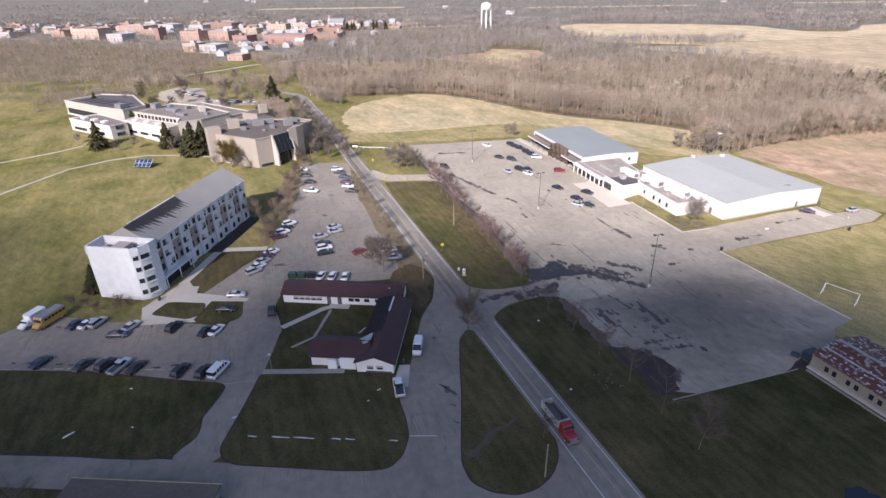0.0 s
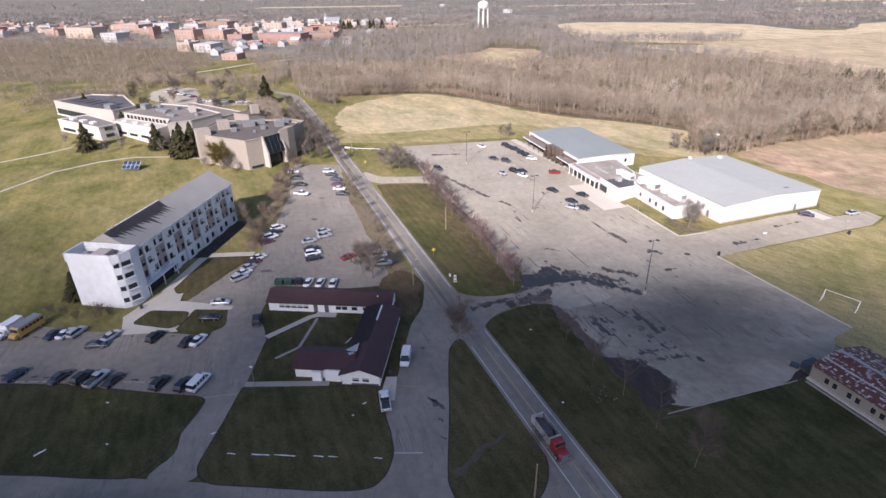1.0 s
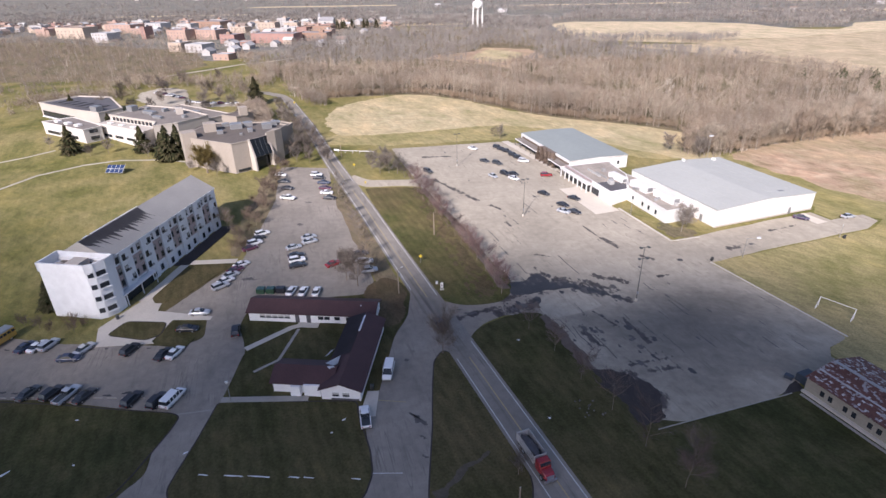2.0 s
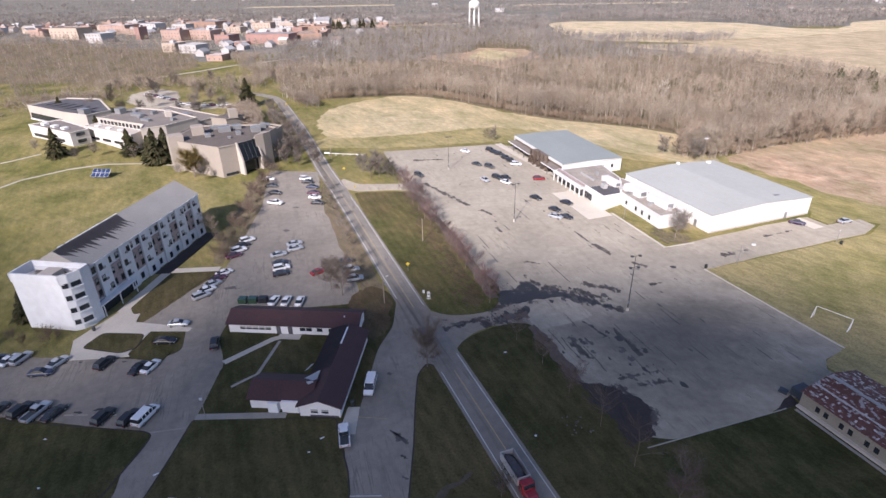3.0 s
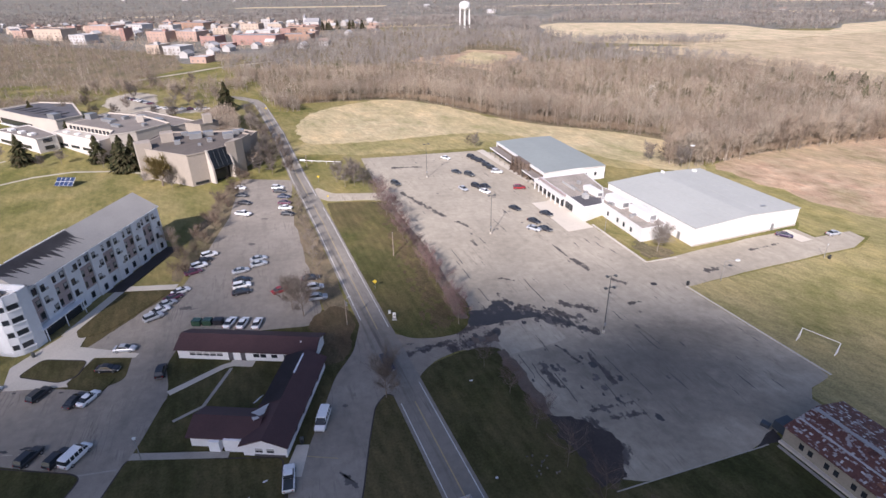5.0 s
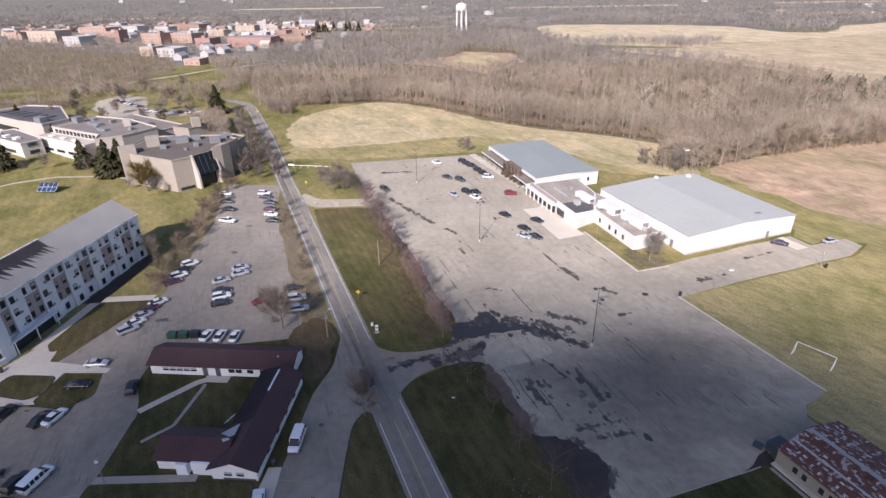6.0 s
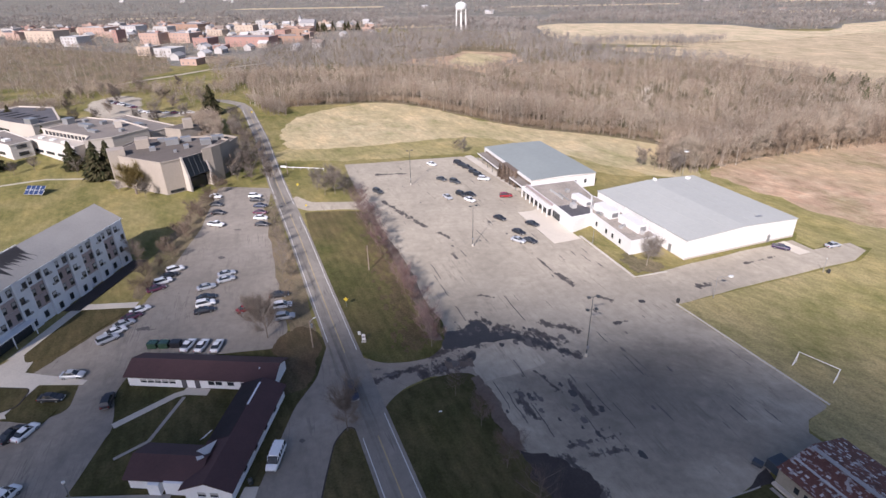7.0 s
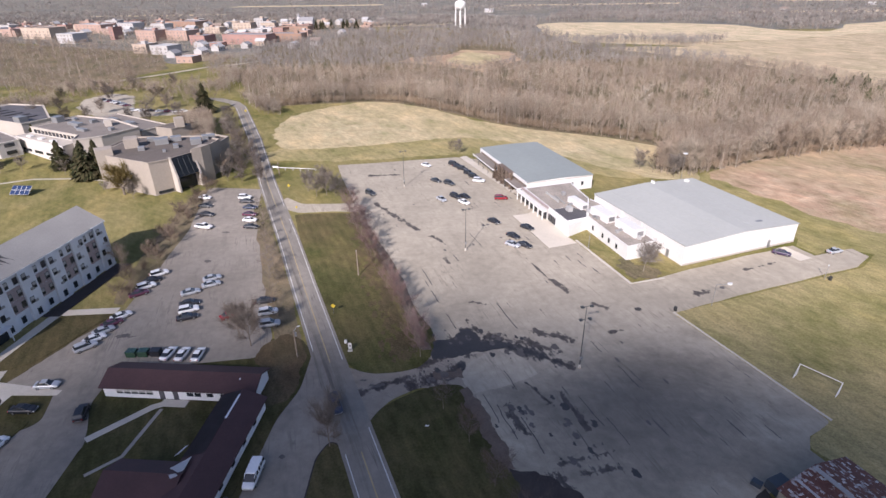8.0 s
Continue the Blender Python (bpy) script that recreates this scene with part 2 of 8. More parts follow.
wetted(ENTRY, [(19.5, 117.5, 28, 121.5, 5.0), (10, 116, 17, 119, 2.4), (21, 124, 26, 126, 3.0)], 3.2, ((0.032, 0.027, 0.027), (0.075, 0.06, 0.054)), 0.6, False)
wetted(LOT, ENTRANCE, 2.6, ((0.022, 0.02, 0.022), (0.05, 0.046, 0.046)), 0.45, False)
ROADTOP = asphalt("road_asphalt", (0.25, 0.226, 0.195), 20.4, 0.42, 0.5, 0.035)
DRIVE = asphalt("drive_asphalt", (0.272, 0.24, 0.203), 15.0, 0.15, 0.35)
SOIL = plain("dark_soil", (0.042, 0.034, 0.032), 0.95, vary=0.2, big=0.3, fine=3.0, space="world")
STRAWTRIM = plain("pale_trim", (0.40, 0.33, 0.18), 0.7)
CONCRETE = plain("concrete", (0.50, 0.455, 0.39), 0.85, vary=0.10, big=0.15, fine=3.0, space="world")
APRON = plain("apron_concrete", (0.56, 0.50, 0.415), 0.85, vary=0.07, big=0.15, fine=3.0, space="world")
OLDCONCRETE = plain("old_concrete", (0.31, 0.285, 0.25), 0.9, vary=0.12, big=0.3, fine=3.0, space="world")
WHITELINE = plain("white_line", (0.55, 0.54, 0.52), 0.7, vary=0.12, big=0.4, fine=3.0, space="world")
YELLOWLINE = plain("yellow_line", (0.36, 0.28, 0.15), 0.7, vary=0.15, big=0.4, fine=3.0, space="world")
WET = plain("wet_asphalt", (0.036, 0.032, 0.031), 0.55, vary=0.2, big=0.3, fine=2.0, space="world", bump=0.0)
STAIN = plain("oily_asphalt", (0.10, 0.088, 0.08), 0.75, vary=0.2, big=0.6, fine=3.0, space="world", bump=0.0)
TRACK = plain("worn_turf", (0.088, 0.073, 0.052), 0.95, vary=0.2, big=0.5, fine=3.0, space="world")
BROWNTURF = turf("brown_turf", [(0.075, 0.056, 0.036), (0.105, 0.078, 0.05), (0.14, 0.108, 0.07)], (0.085, 0.075, 0.038), 0.56)
FIELDSTONE = plain("field_stone", (0.15, 0.14, 0.125), 0.9, vary=0.2, big=2.0, fine=8.0, spread=0.5)
DIRT = plain("brown_dirt", (0.125, 0.095, 0.075), 0.95, vary=0.2, big=0.4, fine=3.0, space="world")
WATER = plain("still_water", (0.02, 0.025, 0.03), 0.04, vary=0.1, space="world", bump=0.0)
WHITEWALL = plain("white_wall", (0.64, 0.625, 0.60), 0.7, vary=0.05, big=0.12, fine=2.0)
HOUSEWHITE = plain("house_white", (0.80, 0.785, 0.78), 0.7, vary=0.04, big=0.3, fine=2.0)
HALLWALL = plain("hall_render", (0.645, 0.65, 0.662), 0.8, vary=0.08, big=0.1, fine=0.5)
BROWNWALL = plain("brown_panel", (0.15, 0.11, 0.085), 0.8, vary=0.12)
NEWLOT = asphalt("newer_asphalt", (0.40, 0.355, 0.285), 18.5, 0.22, 0.4)
PATH_TOP = plain("path_gravel", (0.36, 0.33, 0.26), 0.9, vary=0.14, big=0.2, fine=2.0, space="world")
BOWLROOF = plain("weathered_sheet_roof", (0.245, 0.268, 0.257), 0.8, vary=0.05, big=0.06, fine=0.8)
SHEETROOF = plain("sheet_roof", (0.385, 0.388, 0.362), 0.9, metal=0.0, vary=0.04, big=0.06, fine=0.8)
DARKROOF = plain("dark_roof", (0.09, 0.085, 0.09), 0.8, vary=0.2, big=0.15, fine=1.5)
SHOPGRAVEL = plain("shop_gravel_roof", (0.30, 0.262, 0.222), 0.9, vary=0.22, big=0.18, fine=1.5, space="world")
GRAVELROOF = plain("gravel_roof", (0.19, 0.165, 0.145), 0.9, vary=0.15, big=0.12, fine=1.5)
SHINGLE = plain("grey_shingle", (0.30, 0.285, 0.265), 0.85, vary=0.08, big=0.15, fine=3.0)
DARKSHINGLE = plain("dark_shingle", (0.085, 0.08, 0.085), 0.7, vary=0.12, big=0.3, fine=3.0)
MAROON = plain("maroon_shingle", (0.058, 0.027, 0.028), 0.75, vary=0.14, big=0.25, fine=3.0)
PINK = plain("pink_panel", (0.37, 0.295, 0.28), 0.8, vary=0.10, big=0.4, fine=3.0, spread=0.15)
GLASS = gloss("window_glass", (0.02, 0.024, 0.03), 0.04, 0.0, 0.1)
BLIND = plain("window_blind", (0.45, 0.44, 0.42), 0.6, vary=0.1, spread=0.5)
SNOW = plain("old_snow", (0.68, 0.69, 0.7), 0.7, vary=0.03)
CAMPUSWALL = plain("tan_concrete", (0.305, 0.264, 0.222), 0.85, vary=0.08, big=0.12, fine=2.0)
PANELWHITE = plain("college_panel", (0.53, 0.495, 0.45), 0.8, vary=0.06, big=0.12, fine=2.0)
CAMPUSWHITE = plain("pale_concrete", (0.43, 0.385, 0.335), 0.85, vary=0.06, big=0.12, fine=2.0)
TARROOF = plain("tar_roof", (0.115, 0.096, 0.082), 0.85, vary=0.16, big=0.12, fine=1.5)
STEEL = plain("grey_steel", (0.33, 0.33, 0.33), 0.45, 0.6, vary=0.08)
DARKSTEEL = plain("dark_steel", (0.07, 0.075, 0.075), 0.5, 0.4, vary=0.1)
TIMBER = plain("pole_timber", (0.24, 0.19, 0.145), 0.9, vary=0.15, big=1.0, fine=6.0)
RUBBER = plain("tyre_rubber", (0.025, 0.025, 0.025), 0.8, vary=0.1)
CHROME = gloss("rim_alloy", (0.45, 0.45, 0.46), 0.3, 0.8, 0.2)
LAMPGLASS = gloss("lamp_glass", (0.7, 0.7, 0.68), 0.15)
REDGLASS = gloss("red_lamp_glass", (0.35, 0.02, 0.02), 0.2)
TWIG = bark("twig", [(0.21, 0.172, 0.138), (0.275, 0.232, 0.19), (0.335, 0.288, 0.237), (0.44, 0.395, 0.335)])
# greyer than TWIG, with distance haze mixed into the bark colours
HAZETWIG = bark("haze_twig", [(0.20, 0.19, 0.185), (0.25, 0.24, 0.233), (0.31, 0.298, 0.29)])
REDTWIG = bark("red_twig", [(0.125, 0.086, 0.086), (0.18, 0.128, 0.128), (0.245, 0.185, 0.18)])
DIMTWIG = bark("dim_twig", [(0.10, 0.078, 0.074), (0.15, 0.118, 0.112), (0.21, 0.17, 0.16)])
CRABTWIG = bark("crab_twig", [(0.10, 0.078, 0.064), (0.15, 0.12, 0.098), (0.22, 0.18, 0.15)])
GREYTWIG = bark("grey_twig", [(0.115, 0.10, 0.09), (0.175, 0.155, 0.14), (0.26, 0.235, 0.215)])
WESTTWIG = bark("west_twig", [(0.165, 0.138, 0.115), (0.22, 0.188, 0.158), (0.275, 0.24, 0.205), (0.35, 0.315, 0.275)])
WOODTRUNK = bark("wood_trunk", [(0.18, 0.15, 0.122), (0.25, 0.212, 0.178), (0.32, 0.28, 0.24), (0.50, 0.46, 0.41)])
PALEBARK = bark("pale_bark", [(0.5, 0.47, 0.43), (0.66, 0.63, 0.58)])
BRUSH = bark("brown_brush", [(0.235, 0.185, 0.135), (0.30, 0.245, 0.185), (0.36, 0.30, 0.235)])
TRUNK = bark("trunk_bark", [(0.17, 0.145, 0.12), (0.26, 0.23, 0.195)], island=False)
NEEDLE = bark("needle", [(0.022, 0.028, 0.014), (0.04, 0.046, 0.022), (0.066, 0.056, 0.034), (0.08, 0.08, 0.04)])
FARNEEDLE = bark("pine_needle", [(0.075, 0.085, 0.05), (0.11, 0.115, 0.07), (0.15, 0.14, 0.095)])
OLIVE = bark("olive_leaf", [(0.10, 0.085, 0.03), (0.16, 0.13, 0.05), (0.22, 0.175, 0.08)])


# ---- builders ----
def finish(bm, name, material, smooth=False):
    me = bpy.data.meshes.new(name)
    bmesh.ops.recalc_face_normals(bm, faces=bm.faces[:])
    bm.to_mesh(me)
    bm.free()
    for mm in material if isinstance(material, (list, tuple)) else (material,):
        me.materials.append(mm)
    if smooth:
        me.polygons.foreach_set("use_smooth", [True] * len(me.polygons))
    return me


def part(name, bm, material, parent, label="", smooth=False):
    """One mesh object under a thing or a part."""
    ob = new(name, bm if isinstance(bm, bpy.types.Mesh) else finish(bm, name, material, smooth))
    ob.parent = parent
    return tagged(ob, label)


def thing(name, m, label, category, group=""):
    return put(tagged(new(name), label, category, group), m)


def put(ob, m):
    ob.matrix_basis = m
    return ob


def structure(name, bm, material, label="", category=""):
    return tagged(new(name, bm if isinstance(bm, bpy.types.Mesh) else finish(bm, name, material)), label, category, "", "structure")


def box(bm, cx, cy, cz, sx, sy, sz, turn=0.0, bevel=0.0):
    """A box about a centre; turn in degrees about z."""
    r = bmesh.ops.create_cube(bm, size=1.0, matrix=pose(cx, cy, cz, 0, 0, turn) @ Matrix.Diagonal((sx, sy, sz, 1)))
    if bevel:
        edges = {e for v in r["verts"] for e in v.link_edges}
        bmesh.ops.bevel(bm, geom=list(edges), offset=bevel, segments=1, affect="EDGES")
    return bm


def boxes(*rows):
    bm = bmesh.new()
    for row in rows:
        box(bm, *row)
    return bm


def prism(points, z0, z1, bm=None, inset=0.0):
    """An upright block on a plan outline; inset draws the top in towards the middle."""
    bm = bm or bmesh.new()
    mx, my = sum(p[0] for p in points) / len(points), sum(p[1] for p in points) / len(points)
    low = [bm.verts.new((x, y, z0)) for x, y in points]
    top = [bm.verts.new((x + (mx - x) * inset, y + (my - y) * inset, z1)) for x, y in points]
    bm.faces.new(top)
    bm.faces.new(low[::-1])
    for n in range(len(points)):
        k = (n + 1) % len(points)
        bm.faces.new((low[n], low[k], top[k], top[n]))
    return bm


def tube(bm, a, b, ra, rb, n=6):
    """A tapered rod from a to b."""
    a, b = Vector(a), Vector(b)
    q = (b - a).to_track_quat("Z", "Y").to_matrix()
    ring = [Vector((math.cos(2 * math.pi * k / n), math.sin(2 * math.pi * k / n), 0)) for k in range(n)]
    low, top = [bm.verts.new(a + q @ (v * ra)) for v in ring], [bm.verts.new(b + q @ (v * rb)) for v in ring]
    for k in range(n):
        bm.faces.new((low[k], low[(k + 1) % n], top[(k + 1) % n], top[k]))
    bm.faces.new(top)
    bm.faces.new(low[::-1])
    return bm


def rounded(points, r, steps=4):
    """A plan outline with its corners rounded off."""
    out, count = [], len(points)
    for n, p in enumerate(points):
        p, a, b = Vector(p), Vector(points[n - 1]), Vector(points[(n + 1) % count])
        da, db = (a - p), (b - p)
        ra = min(r, da.length * 0.45, db.length * 0.45)
        s, e = p + da.normalized() * ra, p + db.normalized() * ra
        for k in range(steps + 1):
            u = k / steps
            q = s * (1 - u) ** 2 + p * 2 * u * (1 - u) + e * u * u
            out.append((q.x, q.y))
    return out


def ragged(points, step, amount, seed):
    """A plan outline with an uneven edge."""
    rnd, out = random.Random(seed), []
    for n, p in enumerate(points):
        a, b = Vector(p), Vector(points[(n + 1) % len(points)])
        side = Vector((-(b - a).y, (b - a).x)).normalized()
        cuts = max(1, int((b - a).length / step))
        for k in range(cuts):
            q = a.lerp(b, (k + 0.3 * rnd.random()) / cuts) + side * rnd.uniform(-amount, amount)
            out.append((q.x, q.y))
    return out


def frayed(points, seed, amount=0.35, rounds=4):
    """A plan outline broken up at ever finer scales, like the rim of a puddle."""
    rnd, line = random.Random(seed), [Vector(p) for p in points]
    for _ in range(rounds):
        out = []
        for a, b in zip(line, line[1:] + line[:1]):
            side = Vector((-(b - a).y, (b - a).x))
            out += [a, a.lerp(b, rnd.uniform(0.4, 0.6)) + side * rnd.uniform(-amount, amount)]
        line = out
    return [(p.x, p.y) for p in line]


def sheet(points, z, thick=0.3):
    """A level sheet on a plan outline, thick downwards."""
    return prism(points, z - thick, z)


def blob(cx, cy, rx, ry, turn, seed, z, thick=0.02, n=22, rough=0.35):
    rnd, pts = random.Random(seed), []
    c, s = math.cos(radians(turn)), math.sin(radians(turn))
    phase = [rnd.uniform(0, 6.28) for _ in range(4)]
    for k in range(n):
        a = 2 * math.pi * k / n
        w = 1 + rough * (0.5 * math.sin(2 * a + phase[0]) + 0.35 * math.sin(3 * a + phase[1]) + 0.3 * math.sin(5 * a + phase[2]) + 0.25 * math.sin(8 * a + phase[3]))
        x, y = rx * w * math.cos(a), ry * w * math.sin(a)
        pts.append((cx + x * c - y * s, cy + x * s + y * c))
    return prism(pts, z - thick, z)


def ribbon(line, width, z, thick=0.3):
    """A band of even width along a line in plan."""
    left, right = [], []
    for n, p in enumerate(line):
        a, b = Vector(line[max(n - 1, 0)]), Vector(line[min(n + 1, len(line) - 1)])
        side = Vector((-(b - a).y, (b - a).x)).normalized() * width / 2
        left.append((p[0] + side.x, p[1] + side.y))
        right.append((p[0] - side.x, p[1] - side.y))
    bm = bmesh.new()
    rows = [[bm.verts.new((*q, zz)) for q in some] for some in (left, right) for zz in (z, z - thick)]
    lt, lb, rt, rb = rows
    for n in range(len(line) - 1):
        bm.faces.new((lt[n], rt[n], rt[n + 1], lt[n + 1]))
        bm.faces.new((lb[n], lt[n], lt[n + 1], lb[n + 1]))
        bm.faces.new((rt[n], rb[n], rb[n + 1], rt[n + 1]))
    return bm


def rise(x, y):
    """Height of the low hill on which the western college blocks stand."""
    def ease(u):
        u = min(1.0, max(0.0, u))
        return u * u * (3 - 2 * u)
    return 2.7 * ease((-118 - x) / 55) * ease((y - 228) / 50) * ease((470 - y) / 70) * ease((x + 420) / 90)


def finer(line, step):
    out = []
    for a, b in zip(line, line[1:]):
        n = max(1, int(math.hypot(b[0] - a[0], b[1] - a[1]) / step))
        out += [(a[0] + (b[0] - a[0]) * k / n, a[1] + (b[1] - a[1]) * k / n) for k in range(n)]
    return out + [line[-1]]


def draped(bm):
    """Lay a band or sheet over the hill."""
    for v in bm.verts:
        v.co.z += rise(v.co.x, v.co.y)
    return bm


def inside(pts, poly):
    x, y = pts[:, 0], pts[:, 1]
    hit = np.zeros(len(pts), bool)
    for (x0, y0), (x1, y1) in zip(poly, poly[1:] + poly[:1]):
        cross = ((y0 > y) != (y1 > y)) & (x < (x1 - x0) * (y - y0) / (y1 - y0 + 1e-9) + x0)
        hit ^= cross
    return hit


def draped_sheet(points, z, step=2.0):
    """A sheet that follows the hill, in small squares."""
    xs, ys = [p[0] for p in points], [p[1] for p in points]
    gx, gy = np.arange(min(xs), max(xs), step), np.arange(min(ys), max(ys), step)
    cells = np.array([(x + step / 2, y + step / 2) for x in gx for y in gy])
    bm, made = bmesh.new(), {}
    for x, y in cells[inside(cells, points)]:
        corner = []
        for dx, dy in ((-1, -1), (1, -1), (1, 1), (-1, 1)):
            q = (round(x + dx * step / 2, 2), round(y + dy * step / 2, 2))
            if q not in made:
                made[q] = bm.verts.new((*q, rise(*q) + z))
            corner.append(made[q])
        bm.faces.new(corner)
    return bm


# ---- ground, fields, roads ----
def ground_sheet():
    """The open land, out to the horizon."""
    xs = [-4800, -3600, -2600, -1900, -1400, -1000, -700, -480, -330, -220, -130, -60, 0, 60, 130, 220, 330, 480, 700, 1000, 1400, 1900, 2600, 3600, 4800]
    ys = [-4800, -3000, -1500, -700, -300, -100, 0, 80, 160, 240, 320, 420, 540, 680, 840, 1000, 1200, 1450, 1750, 2100, 2500, 3000, 3600, 4200, 4800]
    bm = bmesh.new()
    rows = []
    for y in ys:
        row = []
        for x in xs:
            row.append(bm.verts.new((x, y, 0.0)))
        rows.append(row)
    for j in range(len(ys) - 1):
        for i in range(len(xs) - 1):
            bm.faces.new((rows[j][i], rows[j][i + 1], rows[j + 1][i + 1], rows[j + 1][i]))
    return bm


structure("ground", ground_sheet(), GRASS, "olive and straw coloured early spring grass", "ground")
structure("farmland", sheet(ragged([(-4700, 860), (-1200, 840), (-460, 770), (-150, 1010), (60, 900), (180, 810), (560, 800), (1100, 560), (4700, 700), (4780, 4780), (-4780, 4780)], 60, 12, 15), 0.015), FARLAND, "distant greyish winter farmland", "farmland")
def hill_sheet():
    bm, rows = bmesh.new(), []
    for j in range(33):
        rows.append([bm.verts.new((x, y, rise(x, y) + 0.012)) for x, y in ((-424 + 10 * i, 222 + 8 * j) for i in range(32))])
    for a, b in zip(rows, rows[1:]):
        for i in range(31):
            bm.faces.new((a[i], a[i + 1], b[i + 1], b[i]))
    for v in [v for v in bm.verts if v.co.z < 0.02]:
        v.co.z = -0.05
    return bm


structure("hill", hill_sheet(), GRASS, "low grassy rise under the western college blocks", "ground")
structure("town_ground", sheet(ragged([(-800, 800), (-480, 780), (-310, 650), (-215, 570), (-180, 590), (-150, 660), (-60, 860), (-60, 1010), (-800, 1060)], 25, 4, 27), 0.018), FARLAND, "greyish yards and streets under the town", "ground")
structure("dry_meadow", sheet(ragged(rounded([(-58, 318), (-46, 282), (-9, 285), (38, 299), (66, 286), (90, 252), (110, 233), (128, 228), (132, 280), (91, 306), (69, 314), (43, 338), (18, 372), (-8, 389), (-30, 380), (-56, 351)], 9), 3, 1.3, 1), 0.03), STRAW, "pale tan unmown meadow in front of bare woods", "meadow")
structure("rough_grass", sheet(ragged([(-58, 268), (-16, 262.5), (36, 270), (58, 262), (100, 232), (112, 234), (92, 254), (68, 288), (38, 301), (-9, 287), (-46, 284)], 3, 1.2, 19), 0.022), FIELDTURF, "yellowish rough grass between car park and meadow", "grass")
structure("rusty_meadow", sheet(ragged([(131, 236), (141, 211), (150, 192), (154.5, 182.5), (190, 177), (270, 168), (420, 158), (430, 300), (330, 292), (230, 276), (180, 262), (145, 245)], 4, 2.0, 2), 0.034), RUSTY, "reddish brown rough meadow beside the woods", "meadow")
structure("rough_grass", sheet(ragged([(118, 230), (131, 196), (133.6, 178), (128.4, 174), (131, 168), (143, 170), (150, 165), (190, 160), (260, 158), (255, 172), (190, 180), (158, 186), (152, 200), (144, 216), (134, 238)], 4, 1.0, 23), 0.028), FIELDTURF, "olive rough grass beside the big shed", "grass")
structure("stubble_field", sheet(ragged([(203, 638), (232, 602), (265, 564), (286, 518), (302, 485), (310, 441), (322, 392), (560, 400), (1100, 620), (1100, 860), (593, 748), (527, 723), (437, 686), (358, 672), (293, 634), (222, 650)], 25, 3, 3), 0.024), TILLED, "pale tan stubble field beyond the woods", "field")
structure("stubble_field", sheet(ragged([(180, 700), (226, 676), (268, 664), (293, 636), (358, 674), (437, 688), (527, 725), (593, 750), (1100, 864), (1200, 1000), (707, 897), (624, 862), (546, 771), (493, 780), (480, 824), (471, 882), (406, 926), (328, 952), (242, 970), (190, 940), (176, 800)], 25, 3, 4), 0.028), STUBBLE, "golden stubble field beyond the woods", "field")
for pts, k in (([(-70, 940), (40, 950), (70, 990), (-40, 1010), (-110, 980)], 51), ([(560, 1120), (900, 1090), (1000, 1160), (640, 1180)], 52), ([(-700, 1300), (-420, 1290), (-400, 1340), (-690, 1350)], 53), ([(200, 1480), (640, 1470), (660, 1530), (240, 1540)], 54), ([(-500, 1620), (-100, 1600), (-90, 1660), (-480, 1680)], 55), ([(900, 1500), (1300, 1480), (1300, 1540), (920, 1560)], 56)):
    structure("stubble_field", sheet(ragged(pts, 25, 3, k), 0.03), STUBBLE, "narrow distant stubble field", "field")
structure("woodland_floor", sheet(ragged([(-73, 376), (-47, 381), (-19, 387), (2, 383), (24, 364), (45, 339), (65, 319), (91, 301), (111, 292), (127, 280), (124, 252), (133, 239), (145, 242), (158, 249), (177, 255), (194, 261), (214, 265), (230, 268), (330, 284), (430, 300), (560, 400), (322, 392), (310, 441), (302, 485), (286, 518), (265, 564), (232, 602), (203, 638), (184, 713), (175, 800), (60, 890), (-60, 850), (-150, 700), (-160, 560), (-105, 430)], 12, 1.5, 5), 0.032), LITTER, "brown leaf litter under the bare woods", "ground")
structure("woodland_floor", sheet(ragged([(-700, 240), (-330, 290), (-276, 346), (-260, 383), (-251, 432), (-228, 469), (-206, 540), (-262, 660), (-460, 760), (-800, 820), (-1100, 700)], 14, 2, 6), 0.02), LITTER, "brown leaf litter under the bare woods", "ground")
structure("clearing", sheet(ragged([(-6, 560), (20, 548), (34, 530), (66, 492), (112, 556), (108, 622), (58, 642), (44, 606), (8, 590)], 9, 3, 17), 0.045), RUSTY, "rusty brown scrub clearing among the bare trees", "clearing")
structure("clearing", sheet(ragged([(38, 560), (62, 628), (92, 600), (92, 560), (62, 528)], 9, 2, 7), 0.05), STRAW, "tan clearing among the bare trees", "clearing")

ROAD = [(64.5, -46), (35.7, 34), (28.1, 55), (21.8, 72), (1.9, 125), (-9.6, 156), (-20.5, 186), (-39.2, 235), (-63, 302), (-86.5, 362), (-93, 378), (-101, 391), (-114, 402), (-132, 409), (-158, 414), (-200, 418)]
structure("road", ribbon(ROAD, 6.6, 0.07), ROADTOP, "worn two-lane asphalt road with yellow centre line", "road")
road_left = [(x - 2.62 * 0.937, y - 2.62 * 0.35) for x, y in ROAD[:11]]
road_right = [(x + 2.62 * 0.937, y + 2.62 * 0.35) for x, y in ROAD[:11]]


def along(line, a, b):
    """The stretch of a line in plan between two values of y."""
    out = []
    for (x0, y0), (x1, y1) in zip(line, line[1:]):
        lo, hi = max(a, y0), min(b, y1)
        if lo < hi:
            for y in (lo, hi):
                q = (x0 + (x1 - x0) * (y - y0) / (y1 - y0), y)
                if not out or q[1] - out[-1][1] > 0.01:
                    out.append(q)
    return out


